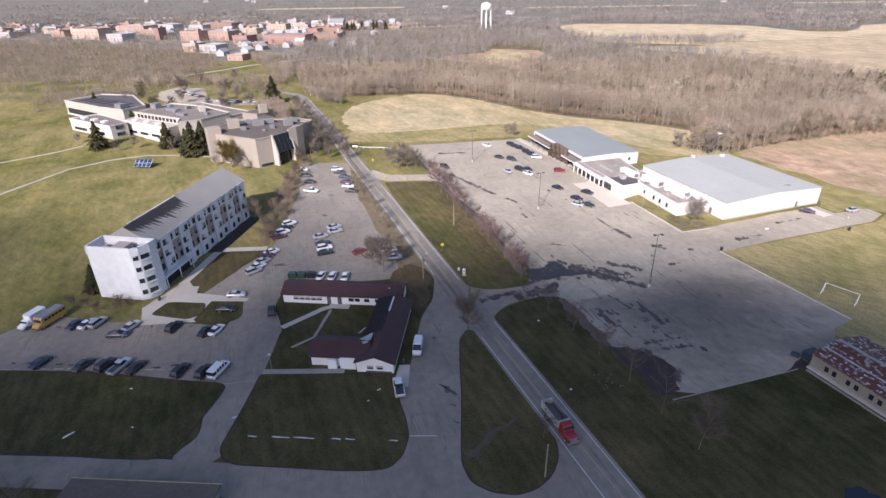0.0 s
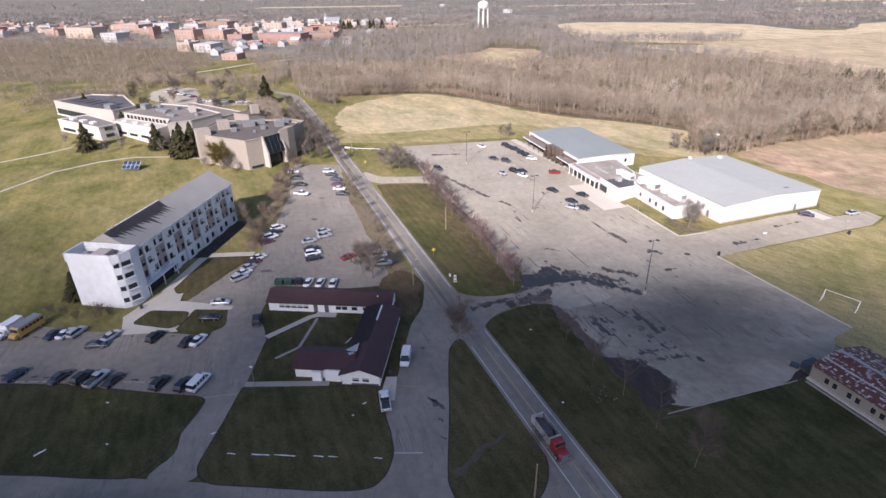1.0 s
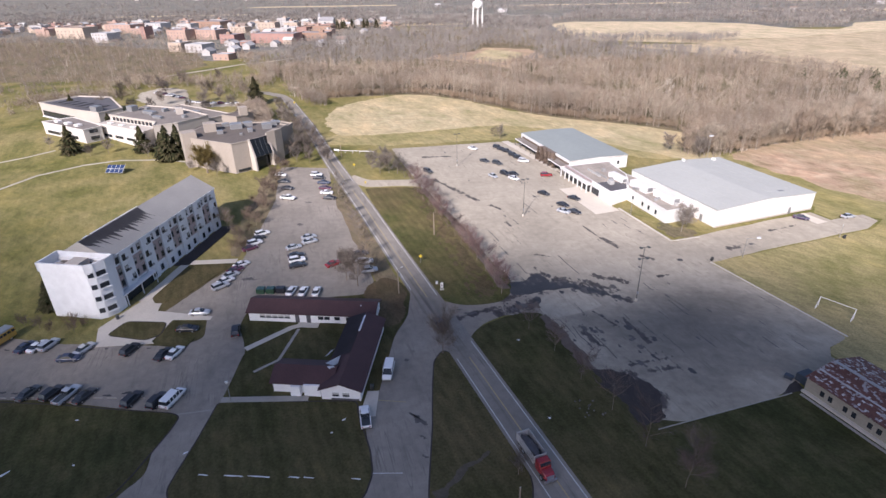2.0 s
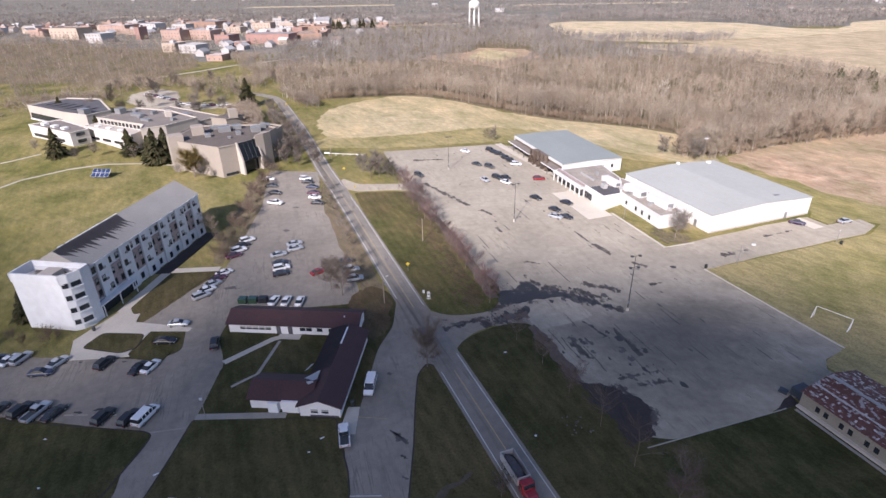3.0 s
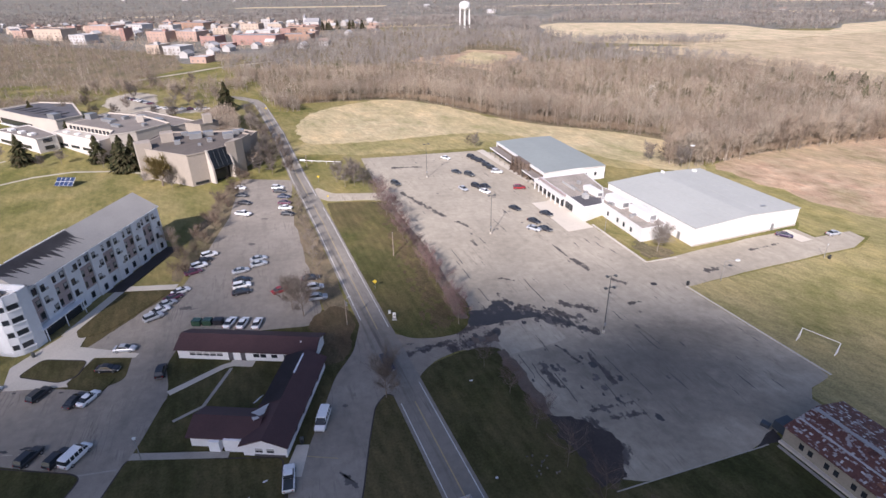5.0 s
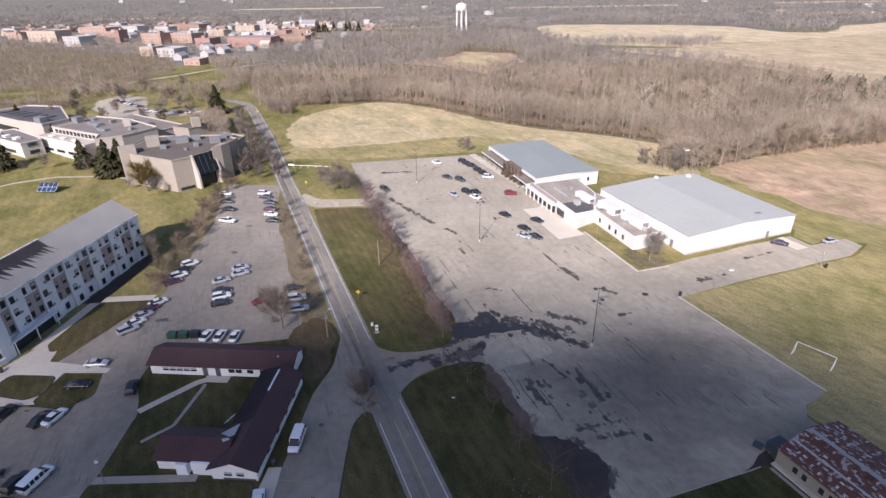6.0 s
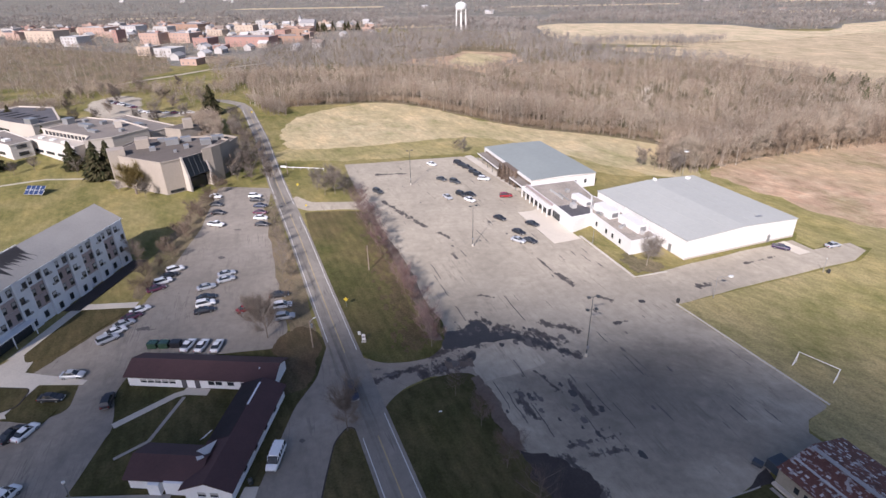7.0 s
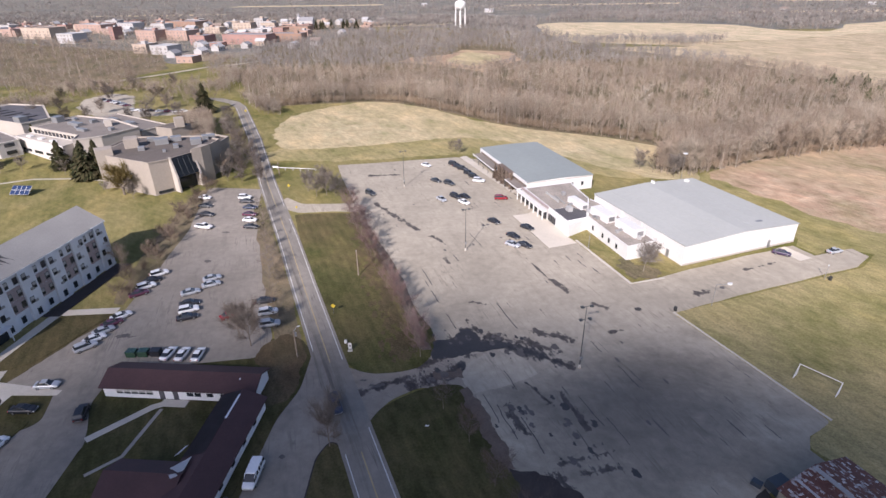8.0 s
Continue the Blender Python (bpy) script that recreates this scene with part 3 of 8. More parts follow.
for line, stretches, material, width in (
    (road_left, ((-45, 100.5), (129, 210), (218, 378)), WHITELINE, 0.16),
    (road_right, ((-45, 106.5), (126, 201), (212, 378)), WHITELINE, 0.16),
    (ROAD, ((-45, 101), (125, 203), (212, 378)), YELLOWLINE, 0.22),
):
    for a, b in stretches:
        structure("road_marking", ribbon(along(line, a, b), width, 0.078, 0.02), material, "", "road marking")

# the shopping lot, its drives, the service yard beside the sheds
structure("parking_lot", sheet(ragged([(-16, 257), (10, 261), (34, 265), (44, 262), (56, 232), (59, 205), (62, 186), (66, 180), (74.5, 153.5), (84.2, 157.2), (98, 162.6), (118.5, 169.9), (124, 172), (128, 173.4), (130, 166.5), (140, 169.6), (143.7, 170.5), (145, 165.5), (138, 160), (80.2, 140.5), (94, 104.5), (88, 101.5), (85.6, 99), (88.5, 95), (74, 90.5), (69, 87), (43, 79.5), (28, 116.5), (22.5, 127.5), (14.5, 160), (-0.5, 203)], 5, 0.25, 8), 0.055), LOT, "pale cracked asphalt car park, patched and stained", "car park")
structure("driveway", sheet(rounded([(-0.6, 131), (6.8, 122.2), (20, 123.5), (26, 130), (32, 112), (21, 117), (14.6, 113), (11.5, 107.5), (6, 104)], 2.2), 0.0595), ENTRY, "worn asphalt entrance drive", "driveway")
structure("driveway", sheet(rounded([(-30, 212), (-21.5, 206), (-9, 206.8), (2, 205), (0, 214), (-10, 213.5), (-22, 214), (-29, 221)], 2), 0.0595), LOT, "worn asphalt entrance drive", "driveway")
# the hall's car park and the lanes round the low house
structure("parking_lot", sheet(ragged(rounded([(-61, 233), (-53.5, 193), (-51.5, 160), (-51, 147), (-56, 136), (-59, 128), (-63, 118.5), (-50.5, 119), (-48, 110), (-52, 107), (-80, 109), (-96, 112.5), (-104, 101), (-96, 91.6), (-73.4, 90.8), (-47, 86.6), (-43.5, 72), (-47, 66.8), (-38, 66), (-37.6, 72), (-37.2, 90), (-37.2, 105), (-41.5, 114), (-41.5, 124), (-13, 127.5), (-12, 133), (-27, 180), (-35.5, 206), (-40, 230)], 2.4), 6, 0.12, 9), 0.05), DRIVE, "grey asphalt car park and lane", "car park")
structure("lane", sheet(rounded([(-140, 70), (-90, 69.2), (-49, 67.2), (-36, 66), (-14, 64), (-8.4, 66.6), (-6.9, 73), (-10, 87), (-8.7, 90), (-7.4, 88.5), (-5.3, 109), (-2.6, 117), (-2.4, 128.5), (1, 128), (9, 104), (20, 76), (30, 52), (25, 45), (-36, 59.6), (-72, 62), (-140, 63)], 2.0), 0.045), DRIVE, "grey asphalt lane round the low white house", "lane")

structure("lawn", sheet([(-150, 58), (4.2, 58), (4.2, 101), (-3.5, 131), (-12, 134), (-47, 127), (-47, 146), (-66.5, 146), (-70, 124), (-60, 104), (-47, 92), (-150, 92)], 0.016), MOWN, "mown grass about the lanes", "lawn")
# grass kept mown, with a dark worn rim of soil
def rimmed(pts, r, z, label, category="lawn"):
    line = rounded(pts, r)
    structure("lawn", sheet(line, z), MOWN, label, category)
    structure("soil_rim", ribbon(line + line[:2], 0.5, z - 0.012), SOIL, "dark worn soil at the lawn edge", "soil")



structure("lawn", sheet(rounded([(-22.5, 204.6), (-9.5, 205.4), (-0.5, 203.5), (13.3, 166.8), (16.9, 151.7), (20.4, 141.4), (23.0, 136.6), (23.9, 131.2), (22.9, 126), (20.2, 122.4), (15.7, 121.2), (11.1, 121), (7.6, 122.2), (5.1, 125.2), (2.6, 131.5), (-8.2, 157)], 1.6), 0.064), VERGE, "sunlit olive mown verge with bare trees", "lawn")
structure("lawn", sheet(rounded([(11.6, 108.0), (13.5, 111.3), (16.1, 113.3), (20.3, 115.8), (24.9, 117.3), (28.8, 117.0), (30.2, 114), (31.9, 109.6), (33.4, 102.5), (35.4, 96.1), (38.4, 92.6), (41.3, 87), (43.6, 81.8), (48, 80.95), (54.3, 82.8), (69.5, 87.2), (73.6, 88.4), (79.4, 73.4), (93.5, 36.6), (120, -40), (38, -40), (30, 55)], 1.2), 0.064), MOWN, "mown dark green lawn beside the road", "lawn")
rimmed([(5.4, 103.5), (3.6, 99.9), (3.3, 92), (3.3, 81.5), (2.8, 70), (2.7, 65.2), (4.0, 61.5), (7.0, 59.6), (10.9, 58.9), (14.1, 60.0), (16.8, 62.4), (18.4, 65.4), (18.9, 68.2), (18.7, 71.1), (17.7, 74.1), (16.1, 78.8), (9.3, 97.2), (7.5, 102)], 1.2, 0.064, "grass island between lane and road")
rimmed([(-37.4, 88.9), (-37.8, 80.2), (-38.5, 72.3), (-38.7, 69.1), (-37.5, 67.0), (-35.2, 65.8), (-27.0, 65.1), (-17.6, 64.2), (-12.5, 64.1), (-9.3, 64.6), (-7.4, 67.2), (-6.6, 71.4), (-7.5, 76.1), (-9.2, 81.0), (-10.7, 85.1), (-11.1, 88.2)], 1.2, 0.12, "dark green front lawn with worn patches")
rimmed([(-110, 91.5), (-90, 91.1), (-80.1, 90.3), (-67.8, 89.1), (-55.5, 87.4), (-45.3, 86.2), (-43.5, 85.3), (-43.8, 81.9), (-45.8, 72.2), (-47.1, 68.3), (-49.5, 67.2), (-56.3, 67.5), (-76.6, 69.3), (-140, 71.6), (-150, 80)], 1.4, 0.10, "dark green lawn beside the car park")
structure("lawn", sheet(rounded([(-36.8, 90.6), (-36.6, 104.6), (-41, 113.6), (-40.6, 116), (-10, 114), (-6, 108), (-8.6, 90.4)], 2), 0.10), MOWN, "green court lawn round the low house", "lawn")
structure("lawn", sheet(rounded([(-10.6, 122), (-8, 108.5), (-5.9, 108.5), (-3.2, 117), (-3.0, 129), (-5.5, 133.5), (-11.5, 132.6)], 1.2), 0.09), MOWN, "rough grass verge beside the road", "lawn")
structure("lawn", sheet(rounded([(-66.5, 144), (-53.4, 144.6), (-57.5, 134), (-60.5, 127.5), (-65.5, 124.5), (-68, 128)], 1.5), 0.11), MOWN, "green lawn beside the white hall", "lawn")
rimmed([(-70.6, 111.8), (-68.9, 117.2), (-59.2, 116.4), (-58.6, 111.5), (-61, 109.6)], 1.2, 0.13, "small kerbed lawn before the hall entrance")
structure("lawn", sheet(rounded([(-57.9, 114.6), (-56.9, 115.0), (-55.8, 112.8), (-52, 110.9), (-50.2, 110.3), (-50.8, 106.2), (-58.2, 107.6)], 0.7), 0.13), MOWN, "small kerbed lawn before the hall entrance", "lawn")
structure("lawn", sheet([(68, 180.2), (69.2, 182.4), (72.5, 183), (78.4, 163.8), (84, 163.2), (83.6, 157.6), (75.3, 155.2)], 0.16), GRASS, "kerbed grass bed beside the shops", "lawn")
structure("leaf_bed", sheet(frayed([(73.6, 164), (75.9, 155.9), (83.2, 158.0), (83.4, 161.5), (79.6, 162.8), (77.0, 168)], 44, 0.3), 0.1645), LITTER, "yellowish brown fallen leaves on the grass bed", "leaves")
structure("lawn", sheet([(84.6, 160.6), (91, 162), (98, 164.2), (98, 163.2), (87, 159.2)], 0.16), GRASS, "narrow grass bed along the shed", "lawn")
structure("lawn", sheet([(99.5, 164.8), (117.5, 171.2), (118, 170.2), (100, 163.8)], 0.16), GRASS, "narrow grass bed along the shed", "lawn")
structure("lawn", sheet(rounded([(79.6, 139.9), (93.6, 104.6), (87.6, 101.2), (86.0, 98.8), (88.6, 95.2), (84, 88), (120, 84), (190, 110), (170, 170), (152, 170.5), (139, 159.4)], 1.5), 0.075), FIELDTURF, "sunlit olive playing field with mowing marks", "playing field")

structure("leaf_verge", sheet(ragged([(-11.6, 133.4), (-7.5, 129), (-4.6, 130), (-15.6, 163), (-26.3, 192), (-33.4, 212), (-37.8, 211), (-31, 190), (-21.5, 160)], 4, 0.5, 41), 0.058), LITTER, "brown leafy verge between car park and road", "verge")
structure("leaf_verge", sheet(frayed([(-14.2, 126.6), (-13.6, 131.4), (-10.4, 135.4), (-6.4, 134), (-3.6, 128), (-3.4, 120), (-4.4, 114), (-8.4, 112.6), (-10.2, 117), (-11.4, 122)], 43, 0.12, 5), 0.0945), BROWNTURF, "brown leafy ground under a bare tree", "verge")
structure("leaf_verge", sheet(ragged([(-52.5, 148.5), (-55.8, 150), (-60, 172), (-62.5, 200), (-64.5, 230), (-60, 232), (-55, 205), (-52, 180)], 4, 1.0, 42), 0.03), LITTER, "brown leafy bank under the crab trees", "verge")

# footpaths, kerbs, aprons
structure("pavement", sheet([(-71, 107.4), (-74.2, 114.6), (-73, 118), (-69.4, 127), (-64.8, 128), (-63.6, 121.6), (-49.2, 118.6), (-49.4, 117.2), (-58.2, 117.6), (-58.4, 116.6), (-59.4, 109.2), (-58.5, 108.3)], 0.105), CONCRETE, "pale concrete forecourt of the hall", "pavement")
structure("pavement", ribbon([(-69.2, 126), (-66.4, 146.4)], 2.4, 0.1205), CONCRETE, "pale concrete path along the hall", "pavement")
structure("pavement", ribbon([(-67.4, 146.6), (-52.6, 147.2)], 2.4, 0.115), CONCRETE, "pale concrete path to the car park", "pavement")
structure("pavement", ribbon([(-37.4, 105.3), (-29.2, 113.2), (-26.4, 114.4)], 1.5, 0.14), CONCRETE, "pale concrete path over the court", "pavement")
structure("pavement", ribbon([(-33.4, 97.6), (-29.2, 101.4), (-27.4, 112.6)], 0.7, 0.13), OLDCONCRETE, "thin worn path over the court", "pavement")
structure("pavement", ribbon([(-37.2, 89.5), (-20.5, 89.4)], 1.5, 0.14), OLDCONCRETE, "pale concrete path before the low house", "pavement")
structure("pavement", sheet([(-10.2, 84.4), (-7.2, 84.2), (-7.2, 91), (-9.4, 91)], 0.125), CONCRETE, "concrete slab at the house corner", "pavement")
structure("pavement", sheet([(59.2, 205), (54.2, 220), (57.5, 222), (64.5, 201), (64.5, 183), (66.4, 178), (57.6, 175.2), (50.4, 199.6), (55.6, 200.8)], 0.09), APRON, "sunlit pale concrete apron before the shops", "pavement")
structure("pavement", ribbon([(66.6, 180), (74.4, 153.9), (84.0, 156.4)], 0.7, 0.14), CONCRETE, "pale concrete kerb walk round the shops", "pavement")
structure("pavement", ribbon([(38, 266), (44, 249), (54.6, 221)], 3.2, 0.10), CONCRETE, "pale concrete walk before the long hall", "pavement")
structure("pavement", sheet([(121.6, 171.2), (125.4, 172.6), (128.6, 165.2), (124.6, 163.8)], 0.066), APRON, "pale concrete slab before the shed door", "pavement")
structure("kerb", ribbon([(79.9, 140.3), (93.8, 104.8)], 0.5, 0.16), CONCRETE, "long pale concrete kerb of the car park", "kerb")
structure("kerb", ribbon([(42.8, 79.3), (69.6, 87.1), (71.4, 87.7)], 0.22, 0.12), OLDCONCRETE, "pale concrete kerb of the car park", "kerb")
structure("footpath", draped(ribbon(finer([(-230, 170), (-190, 186), (-169, 198), (-161, 228), (-149, 240), (-136, 246.5), (-118, 247), (-104, 243)], 3), 1.5, 0.06)), PATH_TOP, "winding pale path on the grass slope", "footpath")
structure("footpath", draped(ribbon(finer([(-230, 214), (-198, 238), (-180, 251), (-172, 259)], 3), 1.3, 0.06)), PATH_TOP, "winding pale path on the grass slope", "footpath")
structure("lane", ribbon([(-262, 440), (-250, 447), (-227, 457), (-217, 486), (-194, 516), (-176, 545), (-150, 566), (-120, 600)], 6.0, 0.06), LOT, "distant pale road towards the town", "road")
structure("parking_lot", draped_sheet(ragged([(-197, 394), (-191, 417), (-169, 404), (-155, 370), (-108, 368), (-108, 362), (-135, 354), (-157, 339), (-187, 369)], 8, 1, 12), 0.09), LOT, "pale car park behind the college", "car park")
# one dark soil colour for the mud and the trees' shade on it
structure("soil_bed", sheet(frayed([(35.2, 96.6), (40.7, 94.9), (45.8, 91.2), (46.8, 87.9), (45.6, 84.8), (45.3, 82.0), (40.6, 80.0), (39.0, 86.3), (36.0, 91.0)], 61, 0.18), 0.0672), SOIL, "dark wet mud with painted tree shade at the car park edge", "soil")
structure("soil_bed", sheet(frayed([(30.0, 116.6), (32.4, 110.8), (34.4, 103.6), (36.4, 96.4), (35.0, 95.6), (33.0, 101.6), (30.6, 109), (28.2, 115.4)], 63, 0.18), 0.0668), DIRT, "brown leafy strip along the car park edge", "soil")
structure("soil_bed", sheet(ragged([(22.9, 128), (15.4, 160), (0.4, 203), (-1.4, 202.5), (12.6, 160), (20.8, 128)], 1.6, 0.45, 62), 0.067), DIRT, "brown leafy strip under the tree row", "soil")



def shed_litter():
    """Flat drifts of brown leaves about the tree row, scattered and overlapping."""
    rnd, bm = random.Random(66), bmesh.new()
    for n in range(260):
        u = rnd.random() ** 1.25
        x, y = 19.6 - 23 * u, 126.5 + 78 * u
        off = abs(rnd.gauss(0, 1)) * (2.9 - 1.6 * u)
        c = Vector((x + 0.4 - off * 0.95, y - off * 0.3))
        if c.x > 20.2 and c.y < 127:
            continue
        r, turn, z = rnd.uniform(0.35, 1.1), rnd.uniform(0, 6.28), 0.0656 + 0.00001 * n
        ring = []
        for k in range(10):
            w = r * rnd.uniform(0.6, 1.25)
            ring.append((c.x + w * math.cos(turn + 0.628 * k) * 0.8, c.y + 1.5 * w * math.sin(turn + 0.628 * k)))
        bm.faces.new([bm.verts.new((px, py, z)) for px, py in ring])
    return bm


tagged(structure("leaf_litter", shed_litter(), BROWNTURF, "brown fallen leaves in drifts on the verge", "leaves"), "", "", "", "stuff")
structure("dirt_track", sheet(frayed([(3.1, 67.6), (3.8, 65.9), (5.5, 66.5), (6.6, 68.9), (9.0, 72.1), (13.0, 75.2), (12.6, 75.5), (8.4, 72.8), (6.1, 69.6), (4.9, 68.2)], 71, 0.14), 0.0665), TRACK, "faint brown worn track over the grass island", "dirt track")

structure("soil_bed", sheet(ragged([(68.4, 86.6), (74.2, 91.4), (74.6, 88.6), (73.4, 86.6), (70.4, 86.4)], 1.2, 0.2, 72), 0.062), SOIL, "dark muddy corner beside the barn", "soil")


def south_shed():
    """A low roof at the foot of the lane, seen from above."""
    e = thing("low_shed", pose(-47, 55.4, 0, 0, 0, -4), "low shed with dark brown roof and pale edge", "shed")
    part("wall", boxes((0, 0, 1.2, 23, 9, 2.4)), CAMPUSWALL, e)
    part("roof", boxes((0, 0, 2.5, 24, 10, 0.2)), TARROOF, e, "dark brown flat roof")
    part("edge_trim", boxes((0, 5.05, 2.5, 24.2, 0.15, 0.28)), STRAWTRIM, e, "pale yellowish roof edge")


south_shed()


# ---- the white hall of residence ----
def gable_roof(bm, x0, x1, y0, y1, eave, ridge, over=0.4, thick=0.22):
    """Two sloping slabs along x, ridge in the middle of y."""
    ym = (y0 + y1) / 2
    for ye in (y0 - over, y1 + over):
        ze = eave - over * (ridge - eave) / (ym - y0)
        a = [(x0 - over, ye, ze), (x1 + over, ye, ze), (x1 + over, ym, ridge), (x0 - over, ym, ridge)]
        low = [bm.verts.new(p) for p in a]
        top = [bm.verts.new((p[0], p[1], p[2] + thick)) for p in a]
        bm.faces.new(top)
        bm.faces.new(low)
        for n in range(4):
            bm.faces.new((low[n], low[(n + 1) % 4], top[(n + 1) % 4], top[n]))
    return bm


def gable_block(bm, x0, x1, y0, y1, eave, ridge):
    """Walls with a pointed gable at either end, ridge along x."""
    ym = (y0 + y1) / 2
    ends = [[bm.verts.new((x, y, z)) for y, z in ((y0, 0), (y1, 0), (y1, eave), (ym, ridge), (y0, eave))] for x in (x0, x1)]
    bm.faces.new(ends[0])
    bm.faces.new(ends[1][::-1])
    for n in range(5):
        bm.faces.new((ends[0][n], ends[0][(n + 1) % 5], ends[1][(n + 1) % 5], ends[1][n]))
    return bm


def window_mesh(w, h, depth=0.12, bars=1):
    """A window's frame standing proud, mitred at its corners."""
    bm = bmesh.new()
    t = 0.09
    rings = [[bm.verts.new((sx * (w / 2 - i), y, sz * (h / 2 - i))) for sx, sz in ((-1, -1), (1, -1), (1, 1), (-1, 1))] for i, y in ((0, -depth / 2), (t, -depth / 2), (t, depth / 2), (0, depth / 2))]
    for a, b in zip(rings, rings[1:] + rings[:1]):
        for k in range(4):
            bm.faces.new((a[k], a[(k + 1) % 4], b[(k + 1) % 4], b[k]))
    return bm


def window_maker(w, h, frame_mat, bars=1, blind=0.0):
    """Meshes shared by all windows of one size."""
    made = [finish(window_mesh(w, h, 0.12, bars), "window_frame", frame_mat), finish(boxes((0, 0.0, 0, w - 0.1, 0.05, h - 0.1)), "pane", GLASS), finish(boxes((0, 0.03, h * 0.22, w - 0.2, 0.03, h * 0.5)), "blind", BLIND)]

    def at(parent, x, y, z, turn=0.0, shade=False):
        """A window whose outside looks along -y when turn is 0."""
        win = part("window", made[0], None, parent)
        win.matrix_basis = pose(x, y, z, 0, 0, turn)
        part("pane", made[1], None, win)
        if shade:
            part("blind", made[2], None, win).matrix_basis = pose(0, -0.07, 0)
        return win

    return at


def hall():
    """Four storeys under a shallow gable roof, a flat-topped end block with a chamfered corner. Local x runs north along the front, y to the west."""
    rnd = random.Random(4)
    L, W, EAVE, RIDGE = 48.6, 13.0, 13.2, 16.9
    e = thing("residence_hall", pose(-73.9, 124.0, 0, 0, 0, 80.5), "four-storey white hall with pinkish panels and grey gable roof", "apartment building")
    part("wall", boxes((L / 2, W / 2, EAVE / 2, L, W, EAVE)), HALLWALL, e)
    bm = bmesh.new()
    ends = [[bm.verts.new((x, y, z)) for y, z in ((0.02, EAVE), (W - 0.02, EAVE), (W / 2, RIDGE - 0.1))] for x in (L - 0.4, L - 0.02)]
    bm.faces.new(ends[0])
    bm.faces.new(ends[1][::-1])
    for k in range(3):
        bm.faces.new((ends[0][k], ends[1][k], ends[1][(k + 1) % 3], ends[0][(k + 1) % 3]))
    part("gable", bm, HALLWALL, e)
    slope = (RIDGE - EAVE) / (W / 2)
    bm = bmesh.new()
    o, ze = 0.5, EAVE - 0.5 * slope
    low = [bm.verts.new(p) for p in ((0.62, -o, ze), (L + o, -o, ze), (L + o, W + o, ze), (0.62, W + o, ze))]
    top = [bm.verts.new((q.co.x, q.co.y, q.co.z + 0.22)) for q in low]
    r0, r1 = bm.verts.new((0.62, W / 2, RIDGE + 0.22)), bm.verts.new((L + o, W / 2, RIDGE + 0.22))
    for f in ((top[0], top[1], r1, r0), (top[2], top[3], r0, r1), (top[3], top[0], r0), (top[1], top[2], r1), low[::-1]):
        bm.faces.new(f)
    for k in range(4):
        bm.faces.new((low[k], low[(k + 1) % 4], top[(k + 1) % 4], top[k]))
    roof = part("roof", bm, SHINGLE, e, "grey shingle roof with dark streaks near the ridge")
    # dark sheet below the ridge on the front slope, its lower edge in leaning teeth
    y0, x, edge = W / 2 - 0.18, 0.75, []
    while x < 21.5:
        w = rnd.uniform(0.7, 1.9)
        deep = 2.9 + 1.2 * min(1.0, x / 12)
        edge += [(x + rnd.uniform(0, 0.2), y0 - deep * rnd.uniform(0.45, 0.65)), (x + w * 0.55 + 0.9, y0 - min(6.0, deep * rnd.uniform(0.85, 1.5)))]
        x += w
    edge += [(22.9, y0 - 4.6), (22.2, y0 - 2.6), (22.6, y0)]
    bm = bmesh.new()
    bm.faces.new([bm.verts.new((px, py, EAVE + 0.236 + py * slope)) for px, py in [(0.75, y0)] + edge])
    bmesh.ops.solidify(bm, geom=bm.faces[:], thickness=-0.012)
    part("toothed_sheet", bm, DARKSHINGLE, roof, "dark area on the shingles, with a toothed lower edge")
    part("ridge_snow", boxes((13, W / 2 + 0.14, RIDGE + 0.24, 16, 0.26, 0.08), (22.2, W / 2 + 0.2, RIDGE + 0.24, 1.6, 0.22, 0.07), (3.4, W / 2 + 0.1, RIDGE + 0.27, 1.6, 0.3, 0.09)), SNOW, roof, "thin strip of old snow on the ridge")
    part("gutter", boxes((L / 2, -0.58, EAVE - 0.25, L + 1, 0.16, 0.18)), HALLWALL, roof)
    # end block
    plan = [(-5.6, 12.8), (-5.6, 0.9), (-4.6, -0.5), (-2.2, -1.7), (0.6, -1.7), (0.6, 12.8)]
    part("end_block", prism(plan, 0, 12.3), HALLWALL, e, "windowless white rendered end block")
    rim = bmesh.new()
    for n in range(len(plan)):
        a, b = Vector(plan[n]), Vector(plan[(n + 1) % len(plan)])
        mid, d = (a + b) / 2, b - a
        box(rim, mid.x, mid.y, 13.4, d.length + 0.4, 0.4, 2.2, math.degrees(math.atan2(d.y, d.x)))
    part("parapet", rim, HALLWALL, e)
    part("terrace", boxes((-2.4, 5.6, 12.33, 5.2, 12.0, 0.06)), TARROOF, e, "dark sunken roof terrace")
    for row in ((-2.6, 5.2, 13.1, 3.4, 3.6, 1.7), (-3.4, 9.6, 12.8, 1.6, 1.5, 1.0), (-1.6, 1.2, 12.8, 1.4, 1.2, 1.0)):
        part("roof_hatch", boxes(row), CAMPUSWHITE, e)
    for z in (0.9, 12.3):
        part("string_course", boxes((-5.65, 5.8, z, 0.1, 12.2, 0.12)), HALLWALL, e)
    # window slots round the chamfer
    slot, narrow = window_maker(2.1, 1.2, DARKSTEEL, 2), window_maker(1.2, 1.2, DARKSTEEL, 1)
    for n in range(4):
        z = 1.9 + 3.15 * n + 0.3
        narrow(e, -5.14, 0.17, z, -54)
        slot(e, -3.42, -1.13, z, -26.5)
        part("sill", boxes((-3.4, -1.3, z - 0.85, 2.6, 0.3, 0.2, -26.5)), HALLWALL, e)
